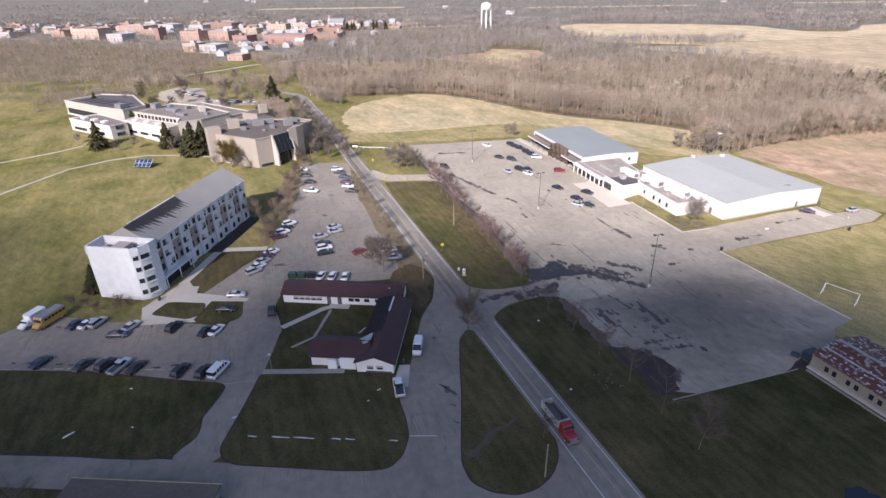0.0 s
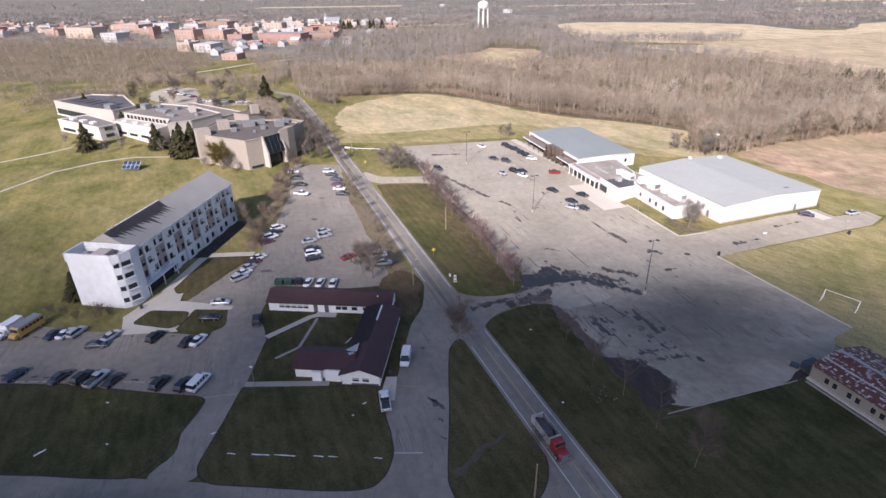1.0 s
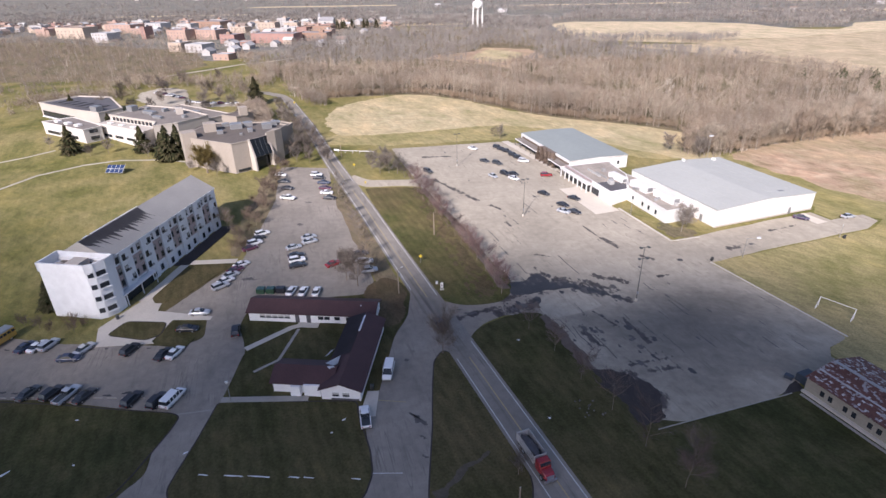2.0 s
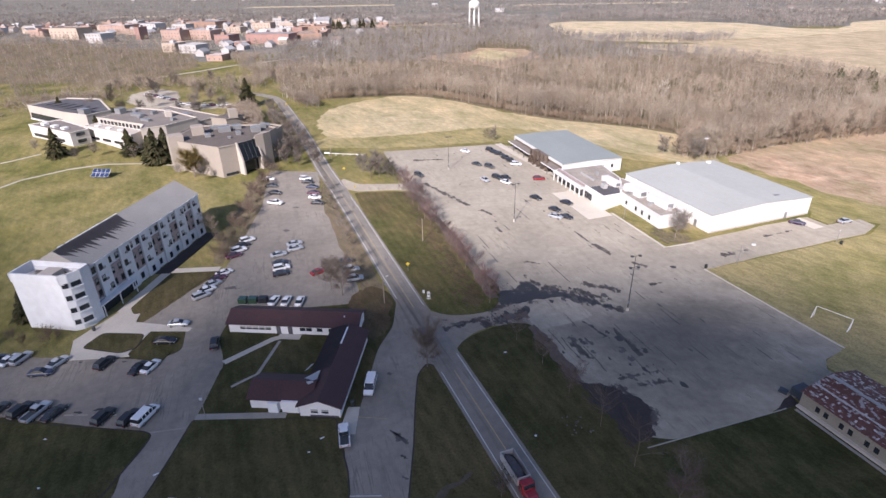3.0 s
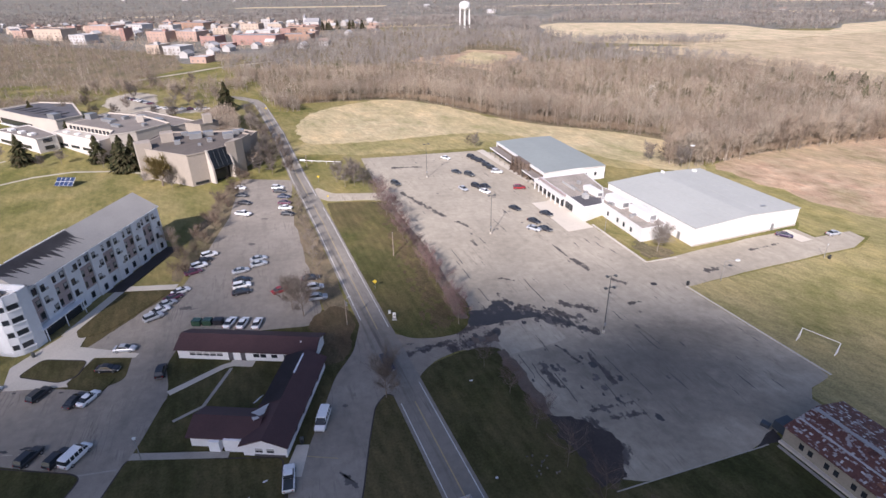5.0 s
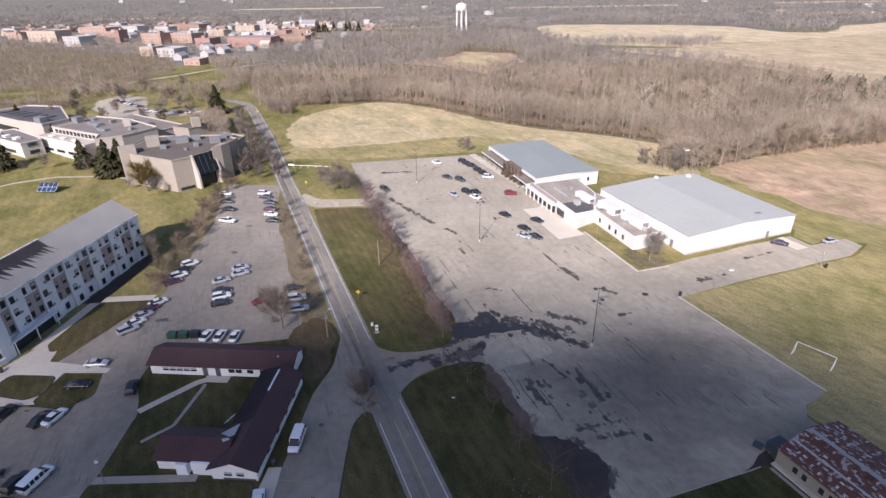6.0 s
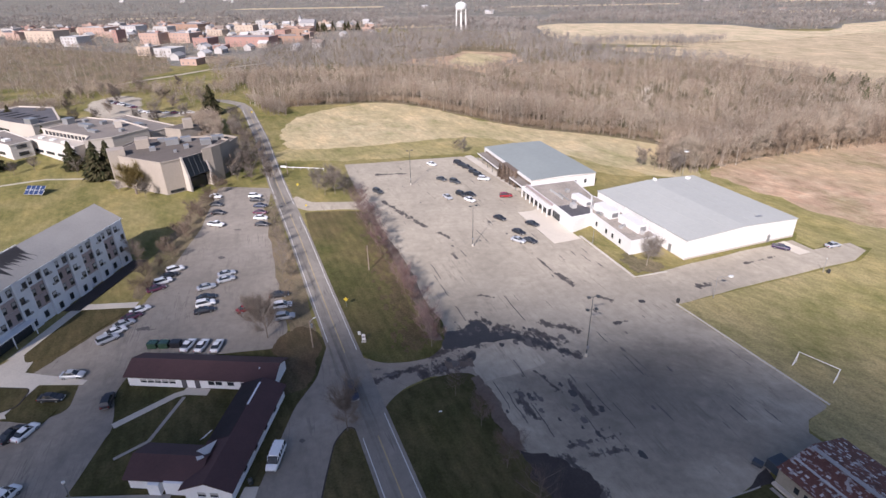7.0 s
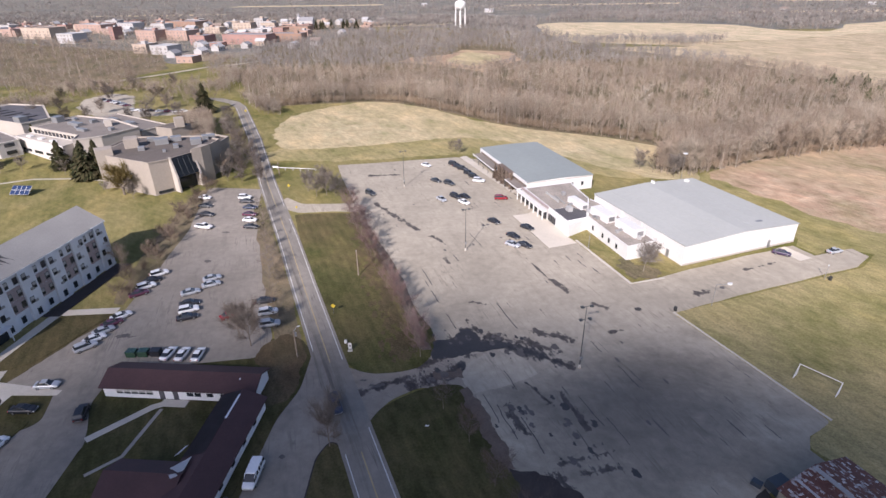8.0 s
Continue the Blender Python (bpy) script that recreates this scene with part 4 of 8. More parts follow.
    # the front: projecting white bays and pink recesses
    sash = window_maker(1.15, 1.65, DARKSTEEL, 1)
    bay_w = L / 6
    for b in range(6):
        x0 = b * bay_w
        part("bay", boxes((x0 + bay_w * 0.73, -0.3, 6.6, bay_w * 0.5, 0.6, 12.9)), HALLWALL, e)
        for k in range(3):
            z = 5.0 + 3.05 * k
            if k < 2:
                part("panel", boxes((x0 + bay_w * 0.24, -0.06, z + 0.25, bay_w * 0.47, 0.12, 2.95)), PINK, e, "pinkish brick panel")
            for wx in (0.07, 0.39):
                sash(e, x0 + bay_w * wx, -0.16, z + 0.1, 0, rnd.random() < 0.5)
            sash(e, x0 + bay_w * (0.62 if (b + k) % 3 else 0.84), -0.64, z + 0.1, 0, rnd.random() < 0.5)
            part("air_conditioner", boxes((x0 + bay_w * 0.73, -0.74, z - 0.45, 0.8, 0.36, 0.5)), BLIND, e)
        for wx in (0.22,):
            sash(e, x0 + bay_w * wx, -0.08, 1.7, 0, False)
        for wx in (0.72,):
            sash(e, x0 + bay_w * wx, -0.64, 1.7, 0, False)
    # dark strip in soil colour, deepens the hall's own shadow along the wall
    part("shade_strip", sheet([(21.5, -0.66), (48.4, -0.66), (48.9, -4.6), (22.2, -4.9)], 0.14, 0.12), SOIL, e, "dark ground strip along the front wall, deepening the hall's shadow")
    part("canopy", boxes((6.5, -1.3, 3.3, 13.0, 1.8, 0.25)), HALLWALL, e, "flat white entrance canopy")
    for n in range(3):
        part("column", tube(bmesh.new(), (0.8 + 5.8 * n, -2.0, 0), (0.8 + 5.8 * n, -2.0, 3.2), 0.13, 0.13, 8), HALLWALL, e)
    part("entrance_glazing", boxes((6.5, -0.72, 1.6, 12.4, 0.1, 2.9)), GLASS, e, "dark glazed entrance front")
    # far gable end
    for n in range(4):
        for y in (3.0, 9.6):
            sash(e, L + 0.05, y, 1.9 + 3.05 * n, 90, False)
    return e


hall()


# ---- the low white house with maroon roofs ----
DARKFELT = plain("dark_felt", (0.035, 0.026, 0.03), 0.7, vary=0.25, big=0.5, fine=3.0)


def low_house():
    """Three wings round a court. Local x runs east, y north."""
    e = thing("low_house", pose(-28.2, 90.9, 0, 0, 0, -6.0), "long low white house with maroon shingle roofs and three wings", "house")
    sash = window_maker(1.5, 1.1, HOUSEWHITE, 2)
    eave, ridge = 2.55, 4.0

    def wing(x0, x1, y0, y1, across):
        """A wing of the house; across: its ridge runs along y."""
        bm, rm = bmesh.new(), bmesh.new()
        if across:
            gable_block(bm, y0, y1, -x1, -x0, eave, ridge)
            gable_roof(rm, y0, y1, -x1, -x0, eave, ridge, 0.5)
            for m in (bm, rm):
                bmesh.ops.transform(m, matrix=pose(0, 0, 0, 0, 0, 90), verts=m.verts)
        else:
            gable_block(bm, x0, x1, y0, y1, eave, ridge)
            gable_roof(rm, x0, x1, y0, y1, eave, ridge, 0.5)
        w = part("wall", bm, HOUSEWHITE, e)
        part("roof", rm, MAROON, e, "dark maroon shingle roof")
        return w

    wing(0.5, 12.0, 0.8, 7.4, False)
    wing(10.4, 18.0, -0.6, 23.0, True)
    wing(-14.2, 15.5, 24.4, 31.2, False)
    # windows and doors of the north wing's court side
    for x in (-10.9, -9.42, -7.94, -6.46, -4.98):
        sash(e, x, 24.36, 1.45, 0, True)
    for x in (3.0, 4.5, 6.9, 9.6, 11.1):
        sash(e, x, 24.36, 1.45, 0, False)
    for x in (-2.6, 0.1):
        part("door", boxes((x, 24.34, 1.05, 1.0, 0.1, 2.05, 0, 0.02)), DARKROOF, e, "dark wooden door")
    part("porch_slab", boxes((0.2, 23.2, 0.14, 5.0, 1.8, 0.18)), CONCRETE, e)
    for x in (13.2, 15.2):
        sash(e, x, -0.64, 1.35, 0, True)
    for y in (4.5, 9.0, 13.5, 18.0):
        sash(e, 18.04, y, 1.5, 90, False)
    part("annex", boxes((5.2, 0.3, 1.15, 1.9, 1.2, 2.3), (8.4, 0.45, 1.3, 3.2, 0.9, 2.6)), HOUSEWHITE, e)
    # the court-side slope of the east wing is laid with near-black felt
    sl = (ridge - eave) / 3.8
    bm = bmesh.new()
    bm.faces.new([bm.verts.new((x, y, eave + (x - 10.4) * sl + 0.26)) for x, y in ((9.95, 8.6), (14.0, 8.6), (14.0, 23.2), (9.95, 23.2))])
    bmesh.ops.solidify(bm, geom=bm.faces[:], thickness=0.03)
    part("felt", bm, DARKFELT, e, "near-black felt on the court-side slope")
    # valley flashing left white between the roofs
    bm = bmesh.new()
    for pts in (((9.4, 5.4, 3.2), (12.2, 7.9, 3.55), (12.4, 5.0, 3.75), (11.4, 4.3, 3.7)), ((10.6, 3.9, 3.9), (11.6, 4.2, 3.95), (12.2, 3.7, 4.05), (11.2, 3.2, 3.85)), ((8.6, 8.6, 2.5), (9.2, 9.0, 2.62), (9.9, 11.0, 2.62), (9.4, 10.8, 2.5))):
        bm.faces.new([bm.verts.new((x, y, z + 0.32)) for x, y, z in pts])
    bmesh.ops.solidify(bm, geom=bm.faces[:], thickness=0.03)
    part("valley_flashing", bm, SNOW, e, "white flashing and old snow in the roof valley")
    part("ridge_flashing", boxes((14.2, 19.0, ridge + 0.27, 0.35, 6.0, 0.06)), SNOW, e)
    part("roof_vent", tube(bmesh.new(), (12.2, 26.6, 3.2), (12.2, 26.6, 3.9), 0.14, 0.14, 8), SNOW, e)
    part("crawl_opening", boxes((15.0, -0.64, 0.22, 5.4, 0.1, 0.4)), DARKROOF, e)
    return e


low_house()


# ---- the shops: two big sheds and the low block between ----
def shed():
    """Big white shed. Local x runs along its end wall to the north-east, y along its long wall."""
    e = thing("sports_shed", pose(91.25, 162.6, 0, 0, 0, 18.7), "large white sheet-metal shed with shallow grey roof", "warehouse")
    W, L, eave, ridge = 40.6, 42.0, 5.9, 6.9
    bm = bmesh.new()
    gable_block(bm, 0, L, -W, 0, eave, ridge)
    rm = gable_roof(bmesh.new(), 0, L, -W, 0, eave, ridge, 0.25, 0.15)
    for m in (bm, rm):
        bmesh.ops.transform(m, matrix=pose(0, 0, 0, 0, 0, 90), verts=m.verts)
    part("wall", bm, WHITEWALL, e)
    roof = part("roof", rm, SHEETROOF, e, "pale grey sheet roof with a low ridge")
    part("seam", boxes(*[(x, L / 2, 5.9 + 0.16 + (1 - abs(x - W / 2) / (W / 2)) * 1.0, 0.08, L, 0.05) for x in (5.0, 10.1, 15.2, 25.4, 30.5, 35.6)]), SHEETROOF, roof)
    part("trim", boxes((W / 2, -0.06, 0.35, W, 0.1, 0.5)), CAMPUSWHITE, e)
    for x in (10.2, 20.3, 30.4):
        part("wall_joint", boxes((x, -0.03, 3.1, 0.06, 0.06, 5.8)), CAMPUSWHITE, e)
    part("door", boxes((30.6, -0.06, 1.15, 1.1, 0.12, 2.3)), STEEL, e, "grey steel side door")
    part("door", boxes((0.06 - 0.1, 6.0, 1.2, 0.12, 1.1, 2.3)), STEEL, e, "grey steel side door")
    part("skylight", boxes((30.0, 4.4, 6.55, 2.2, 0.9, 0.3)), STEEL, roof)
    part("roof_vent", boxes((35.5, 39.5, 6.6, 1.2, 1.2, 1.0)), WHITEWALL, roof)
    part("roof_vent", boxes((22.5, 41.2, 7.3, 0.5, 1.4, 0.9)), WHITEWALL, roof)
    for y in (9, 18, 27, 36):
        part("pilaster", boxes((-0.15, y, 2.9, 0.35, 0.5, 5.8)), WHITEWALL, e)
    return e


def arena():
    """Long white hall with a grey roof and canopies along its front."""
    e = thing("bowling_hall", pose(57.6, 216.6, 0, 0, 0, 16.0), "long low white hall with grey roof and front canopies", "shop")
    W, L = 26.5, 46.0
    bm = bmesh.new()
    gable_block(bm, 0, L, -W, 0, 5.2, 5.55)
    rm = gable_roof(bmesh.new(), 0, L, -W, 0, 5.2, 5.55, 0.2, 0.15)
    for m in (bm, rm):
        bmesh.ops.transform(m, matrix=pose(0, 0, 0, 0, 0, 90), verts=m.verts)
    part("wall", bm, WHITEWALL, e)
    part("roof", rm, BOWLROOF, e, "weathered grey sheet roof")
    part("gutter", boxes((W / 2, -0.05, 4.9, W, 0.14, 0.25)), CAMPUSWHITE, e)
    for x in (16.4, 18.2, 22.4):
        part("window", boxes((x, -0.05, 2.4, 0.9, 0.12, 1.4)), GLASS, e)
    # front towards the car park
    for y0, y1 in ((22.5, 44.5), (0.0, 11.0)):
        mid, ln = (y0 + y1) / 2, y1 - y0
        part("canopy", boxes((-1.85, mid, 3.38, 3.7, ln, 0.24)), GRAVELROOF, e, "flat gravelled canopy roof")
        part("canopy_edge", boxes((-3.78, mid, 3.35, 0.16, ln, 0.42), (-1.85, y0 - 0.08, 3.35, 4.0, 0.16, 0.42)), WHITEWALL, e, "white canopy fascia")
        part("soffit", boxes((-1.8, mid, 3.13, 3.4, ln - 0.4, 0.08)), BROWNWALL, e)
        part("fascia", boxes((-0.25, mid, 5.0, 0.5, ln, 0.9)), WHITEWALL, e)
        part("clerestory", boxes((-0.08, mid, 4.05, 0.2, ln - 0.3, 0.9)), BROWNWALL, e, "brown band above the canopy")
        part("glazing", boxes((-0.1, mid, 1.6, 0.16, ln - 0.5, 2.9)), GLASS, e, "dark shop glazing")
        for n in range(int(ln / 5.4) + 1):
            part("post", boxes((-3.5, y0 + 0.3 + 5.4 * n, 1.6, 0.16, 0.16, 3.2)), DARKSTEEL, e)
    part("canopy", boxes((4.6, -1.3, 3.5, 9.4, 2.6, 0.35)), WHITEWALL, e, "flat white canopy round the corner")
    part("entrance_wall", boxes((-0.9, 16.8, 2.75, 2.2, 11.4, 5.5)), BROWNWALL, e, "brown panelled entrance front")
    part("entrance_doors", boxes((-2.05, 16.8, 1.3, 0.12, 4.4, 2.5)), GLASS, e)
    return e


def shop_block():
    """Low flat-roofed shops between the sheds."""
    e = thing("shop_block", pose(0, 0, 0), "low white flat-roofed shop block with arcade and roof units", "shop")
    part("front_wall", prism([(55.8, 215.5), (64.7, 182.4), (71.8, 187.4), (76.5, 203.5), (74, 220)], 0, 3.9), WHITEWALL, e)
    part("rear_wall", prism([(71.8, 187.6), (77.2, 166.4), (86.4, 169.8), (78.6, 199), (76.6, 203.0)], 0, 4.1), WHITEWALL, e)
    part("front_roof", prism([(62.6, 194.8), (65.0, 185.6), (71.4, 188), (72.7, 192.9), (68.4, 196.4)], 3.9, 3.97), DARKROOF, e, "black tarred flat roof")
    part("upper_roof", prism([(57.2, 214.2), (62.5, 195.0), (68.4, 196.7), (72.8, 193.2), (75.9, 203.4), (73.6, 219)], 3.9, 3.96), SHOPGRAVEL, e, "brownish gravel flat roof")
    part("back_roof", prism([(72.3, 188.6), (77.6, 167.2), (85.7, 170.2), (78.2, 198.4), (76.3, 202)], 4.1, 4.16), SHOPGRAVEL, e, "brownish gravel flat roof")
    part("parapet", boxes((60.4, 199.6, 4.15, 0.3, 31, 0.55, 16), (68.3, 186.0, 4.15, 7.6, 0.3, 0.5, 21), (74.5, 177.0, 4.3, 0.3, 21.6, 0.45, 14.3), (81.8, 168.1, 4.3, 9.6, 0.3, 0.45, 20)), WHITEWALL, e)
    # arcade
    d = Vector((-math.sin(radians(16)), math.cos(radians(16))))
    o = Vector((61.3, 196.0))
    mid = o + d * 9.5
    part("canopy", boxes((mid.x - 1.5, mid.y - 0.4, 3.25, 1.6, 20.5, 0.45, 16)), WHITEWALL, e, "white arcade fascia")
    part("parapet_band", boxes((mid.x - 0.4, mid.y - 0.1, 4.2, 0.4, 20.0, 0.7, 16)), PINK, e, "lilac-brown band above the arcade")
    for n in range(7):
        p = o + d * (n * 3.2)
        part("pier", boxes((p.x - 2.0, p.y - 0.5, 1.55, 0.35, 0.35, 3.1, 16)), WHITEWALL, e)
        if n < 6:
            q = p + d * 1.6
            part("shopfront", boxes((q.x - 0.75, q.y - 0.2, 1.5, 0.5, 2.9, 2.9, 16)), GLASS, e, "dark shop window")
    for k in (2.2, 4.6):
        q = o - d * k
        part("shopfront", boxes((q.x - 0.35, q.y - 0.1, 1.5, 0.5, 2.0, 2.2, 16)), GLASS, e, "dark shop window")
    part("roof_screen", boxes((64.2, 204.6, 4.4, 0.2, 9.0, 0.8, 16)), BLIND, e)
    part("roof_screen", boxes((66.2, 201.8, 4.4, 0.2, 7.0, 0.7, 16)), BLIND, e)
    for x, y, sx, sy, sz in ((71.0, 197.4, 2.7, 8.2, 1.8), (76.2, 187.0, 3.5, 8.6, 2.4), (81.0, 176.8, 3.5, 9.4, 2.4)):
        u = part("air_handler", boxes((x, y, 4.1 + sz / 2, sx, sy, sz, 18.7, 0.08)), WHITEWALL, e, "big white rooftop air handler")
        part("grille", boxes((x + sy * 0.5 * 0.32, y - sy * 0.5 * 0.95, 4.1 + sz * 0.5, sx * 0.6, 0.12, sz * 0.6, 18.7)), STEEL, u)
        part("duct", boxes((x - 2.0, y + 0.5, 4.4, 2.2, 0.8, 0.6, 18.7)), STEEL, u)
    for x, y, sz in ((67.2, 193.0, 1.6), (73.2, 191.5, 1.1), (74.4, 186.0, 1.0), (77.2, 176.0, 0.9), (82.0, 171.6, 1.0), (72.0, 203.5, 1.0), (68.5, 207.0, 1.2)):
        part("roof_unit", boxes((x, y, 4.1 + sz * 0.45, sz, sz * 1.3, sz * 0.9, 16, 0.05)), BLIND, e)
    pane = window_maker(0.9, 1.4, DARKSTEEL, 0)
    for k in (0.16, 0.42, 0.58, 0.76):
        pane(e, 71.8 + 5.4 * k - 0.1, 187.6 - 21.2 * k, 2.0, -75.7)
    return e


shed()
arena()
shop_block()


# ---- the college, the barn, the water tower, the town ----
def college_block(plan, h, wall, roof, label, units=(), lip=0.5, base=0.0):
    """A flat-roofed concrete block: walls, sunken roof, parapet, roof units."""
    e = thing("college_block", pose(0, 0, base), label, "college building", "blocks of the college")
    part("wall", prism(plan, -base, h), wall, e)
    mx, my = sum(p[0] for p in plan) / len(plan), sum(p[1] for p in plan) / len(plan)
    inner = [(x + (mx - x) * 0.05, y + (my - y) * 0.05) for x, y in plan]
    part("roof", prism(inner, h, h + 0.08), roof, e)
    rim = bmesh.new()
    for n in range(len(plan)):
        a, b = Vector(plan[n]), Vector(plan[(n + 1) % len(plan)])
        d, mid = b - a, (a + b) / 2
        box(rim, mid.x, mid.y, h + lip / 2, d.length + 0.3, 0.4, lip, math.degrees(math.atan2(d.y, d.x)))
    part("parapet", rim, wall, e)
    for x, y, sx, sy, sz, turn in units:
        part("roof_unit", boxes((x, y, h + sz / 2, sx, sy, sz, turn, 0.1)), STEEL if sz < 3 else wall, e)
    return e


main = college_block([(-77.5, 225.2), (-72.4, 229.7), (-66.2, 238.4), (-64.8, 244), (-62.5, 256), (-72, 262), (-101, 262), (-104, 243), (-98, 235.5)], 12.2, CAMPUSWALL, TARROOF, "tan concrete college block with brown flat roof", ((-94, 248, 5, 5, 3.8, 25), (-76, 246, 2, 3, 1.4, 25), (-90, 256, 3, 2, 1.6, 25), (-78, 240, 1.2, 1.2, 1.0, 25), (-97, 256, 2, 2, 1.2, 25), (-68.5, 257, 2.4, 2.4, 2.0, 25), (-88, 243, 2.4, 2.4, 1.6, 25), (-84, 252, 5, 4, 2.4, 25), (-80, 256, 4, 3, 2.0, 25), (-70, 251, 4, 3.4, 2.4, 25)))
part("pylon", prism([(-103.5, 238.5), (-100.5, 234), (-95.5, 236.6), (-98.5, 241.5)], 0, 14.8), CAMPUSWALL, main, "tall tan concrete pylon")
part("pylon", prism([(-66.2, 236.0), (-63.4, 238.6), (-61.5, 242.5), (-64.8, 242.5)], 0, 14.3), CAMPUSWALL, main, "tall tan concrete pylon")
def cheek(x, y, top):
    """Side wall of the entrance: a slab with a sloping front edge."""
    along, out = Vector((0.58, 0.815)), Vector((0.815, -0.58))
    bm = bmesh.new()
    rows = []
    for k in (0, 0.7):
        rows.append([bm.verts.new((x + along.x * k + out.x * d, y + along.y * k + out.y * d, z)) for d, z in ((-0.2, 0), (3.2, 0), (3.0, 5.6), (0.5, top), (-0.2, top))])
    bm.faces.new(rows[0])
    bm.faces.new(rows[1][::-1])
    for k in range(5):
        bm.faces.new((rows[0][k], rows[1][k], rows[1][(k + 1) % 5], rows[0][(k + 1) % 5]))
    return bm


part("fin", cheek(-72.3, 229.9, 13.0), CAMPUSWHITE, main, "pale projecting concrete fin")
part("fin", cheek(-66.9, 237.5, 13.4), CAMPUSWHITE, main, "pale projecting concrete fin")
bm = bmesh.new()
glass = [bm.verts.new(p) for p in ((-69.5, 228.9, 5.6), (-64.5, 236.0, 5.6), (-66.5, 237.4, 12.7), (-71.5, 230.3, 12.7))]
bm.faces.new(glass)
bmesh.ops.solidify(bm, geom=bm.faces[:], thickness=0.25)
part("sloping_glass", bm, GLASS, main, "dark sloping glazing over the entrance")
for k in range(1, 4):
    part("mullion", tube(bmesh.new(), (-69.4 + 1.25 * k, 228.8 + 1.77 * k, 5.7), (-71.4 + 1.25 * k, 230.2 + 1.77 * k, 12.8), 0.06, 0.06, 4), DARKSTEEL, main)
part("entrance_glass", boxes((-68.9, 233.9, 2.3, 8.0, 0.25, 4.6, 54.6)), GLASS, main, "dark glazed entrance")
part("base_window", boxes((-74.7, 227.6, 1.0, 5.2, 0.3, 1.0, 41.4)), GLASS, main)
college_block([(-64.5, 257.5), (-63, 268), (-75, 275), (-84, 263), (-72, 262.5)], 9.8, CAMPUSWALL, TARROOF, "tan concrete college wing", ((-70, 267, 3, 3, 2.0, 25),), 0.8)
college_block([(-105, 292), (-96, 288), (-90, 296), (-99, 301)], 9.0, CAMPUSWALL, TARROOF, "small tan concrete stair block beside the lane", ((-94, 293, 4, 4, 4.4, 30),))
west = college_block([(-159.4, 287.8), (-128.3, 270.6), (-126, 262.5), (-117, 268), (-108, 283), (-128, 300), (-150, 309)], 9.8, CAMPUSWHITE, GRAVELROOF, "pale concrete college block with windows under the roof edge", ((-140, 290, 8, 3, 1.4, -29), (-124, 288, 3, 4, 3.0, 30), (-131, 279, 6, 2, 1.2, -29), (-152, 297, 4, 4, 2.8, -25), (-146, 300, 2, 2, 1.2, -25), (-134, 294, 2, 3, 1.6, -25), (-118, 279, 2, 2, 1.4, -25), (-128, 293, 1.6, 1.6, 1.0, -25), (-137, 285, 1.4, 1.4, 0.9, -25)), 0.5, 1.5)
d = Vector((31.1, -17.2)).normalized()
for n in range(11):
    q = Vector((-159.4, 287.8)) + d * (3.4 + n * 2.8)
    part("window", boxes((q.x - 0.05, q.y - 0.1, 8.3, 1.7, 0.3, 2.0, -29)), GLASS, west)
lower = college_block([(-162.7, 281.4), (-131, 262.8), (-128.5, 270.3), (-159.6, 287.4)], 7.2, PANELWHITE, CAMPUSWHITE, "white panelled lecture wing with a window band", (), 0.3, 1.6)
for n in range(3):
    q = Vector((-162.7, 281.4)) + Vector((0.862, -0.507)) * (7 + n * 9.0)
    part("window_band", boxes((q.x - 0.05, q.y - 0.1, 2.2, 6.0, 0.3, 1.2, -30.4)), GLASS, lower)
    part("skylight", boxes((q.x + 1.5, q.y + 2.2, 7.6, 3.0, 2.0, 0.7, -30.4, 0.1)), WHITEWALL, lower)
far_w = college_block([(-194, 287.8), (-162.5, 268.6), (-157.8, 276), (-163.5, 281.2), (-184, 297)], 6.2, PANELWHITE, GRAVELROOF, "white panelled college pavilion with skylights", (), 0.4, 2.4)
for n in range(3):
    part("skylight", boxes((-185 + 7.6 * n, 286.5 - 4.5 * n, 6.7, 3.2, 2.6, 1.0, -31, 0.1)), WHITEWALL, far_w)
for n in range(2):
    part("window", boxes((-160.0, 272.4, 1.8 + 3.2 * n, 4.0, 0.3, 1.6, 57.6)), GLASS, far_w)
for n in range(2):
    q = Vector((-194, 287.8)) + Vector((0.854, -0.52)) * (9 + n * 16)
    part("window_band", boxes((q.x - 0.1, q.y - 0.15, 2.0, 11.0, 0.3, 1.4, -31.3)), GLASS, far_w)
solar_hall = college_block([(-222, 330), (-189, 308.5), (-172, 300), (-165, 311), (-188, 343), (-210, 348)], 7.2, CAMPUSWHITE, DARKROOF, "pale concrete block with dark panels on its roof", ((-176, 306, 5, 4, 2.6, -25),), 0.6, 2.6)
# dark glass gives the shade of a recess between the two slabs
part("window_band", boxes((-205.6, 318.9, 2.2, 34, 0.4, 3.0, -33.1)), GLASS, solar_hall, "long dark glass band standing in for a shaded recess")
part("ledge", boxes((-205.9, 318.4, 0.4, 35, 0.9, 0.5, -33.1)), WHITEWALL, solar_hall)
for n in range(6):
    part("roof_panel", boxes((-210 + 6.0 * n, 333 - 3.5 * n, 7.7, 4.6, 9.0, 0.15, -31)), DARKSHINGLE, solar_hall)
college_block([(-150, 318), (-112, 292), (-104, 303), (-142, 330)], 7.4, CAMPUSWHITE, GRAVELROOF, "low pale college wing with roof units", ((-136, 314, 6, 3, 1.5, -34), (-124, 306, 6, 3, 1.5, -34)), 0.5)


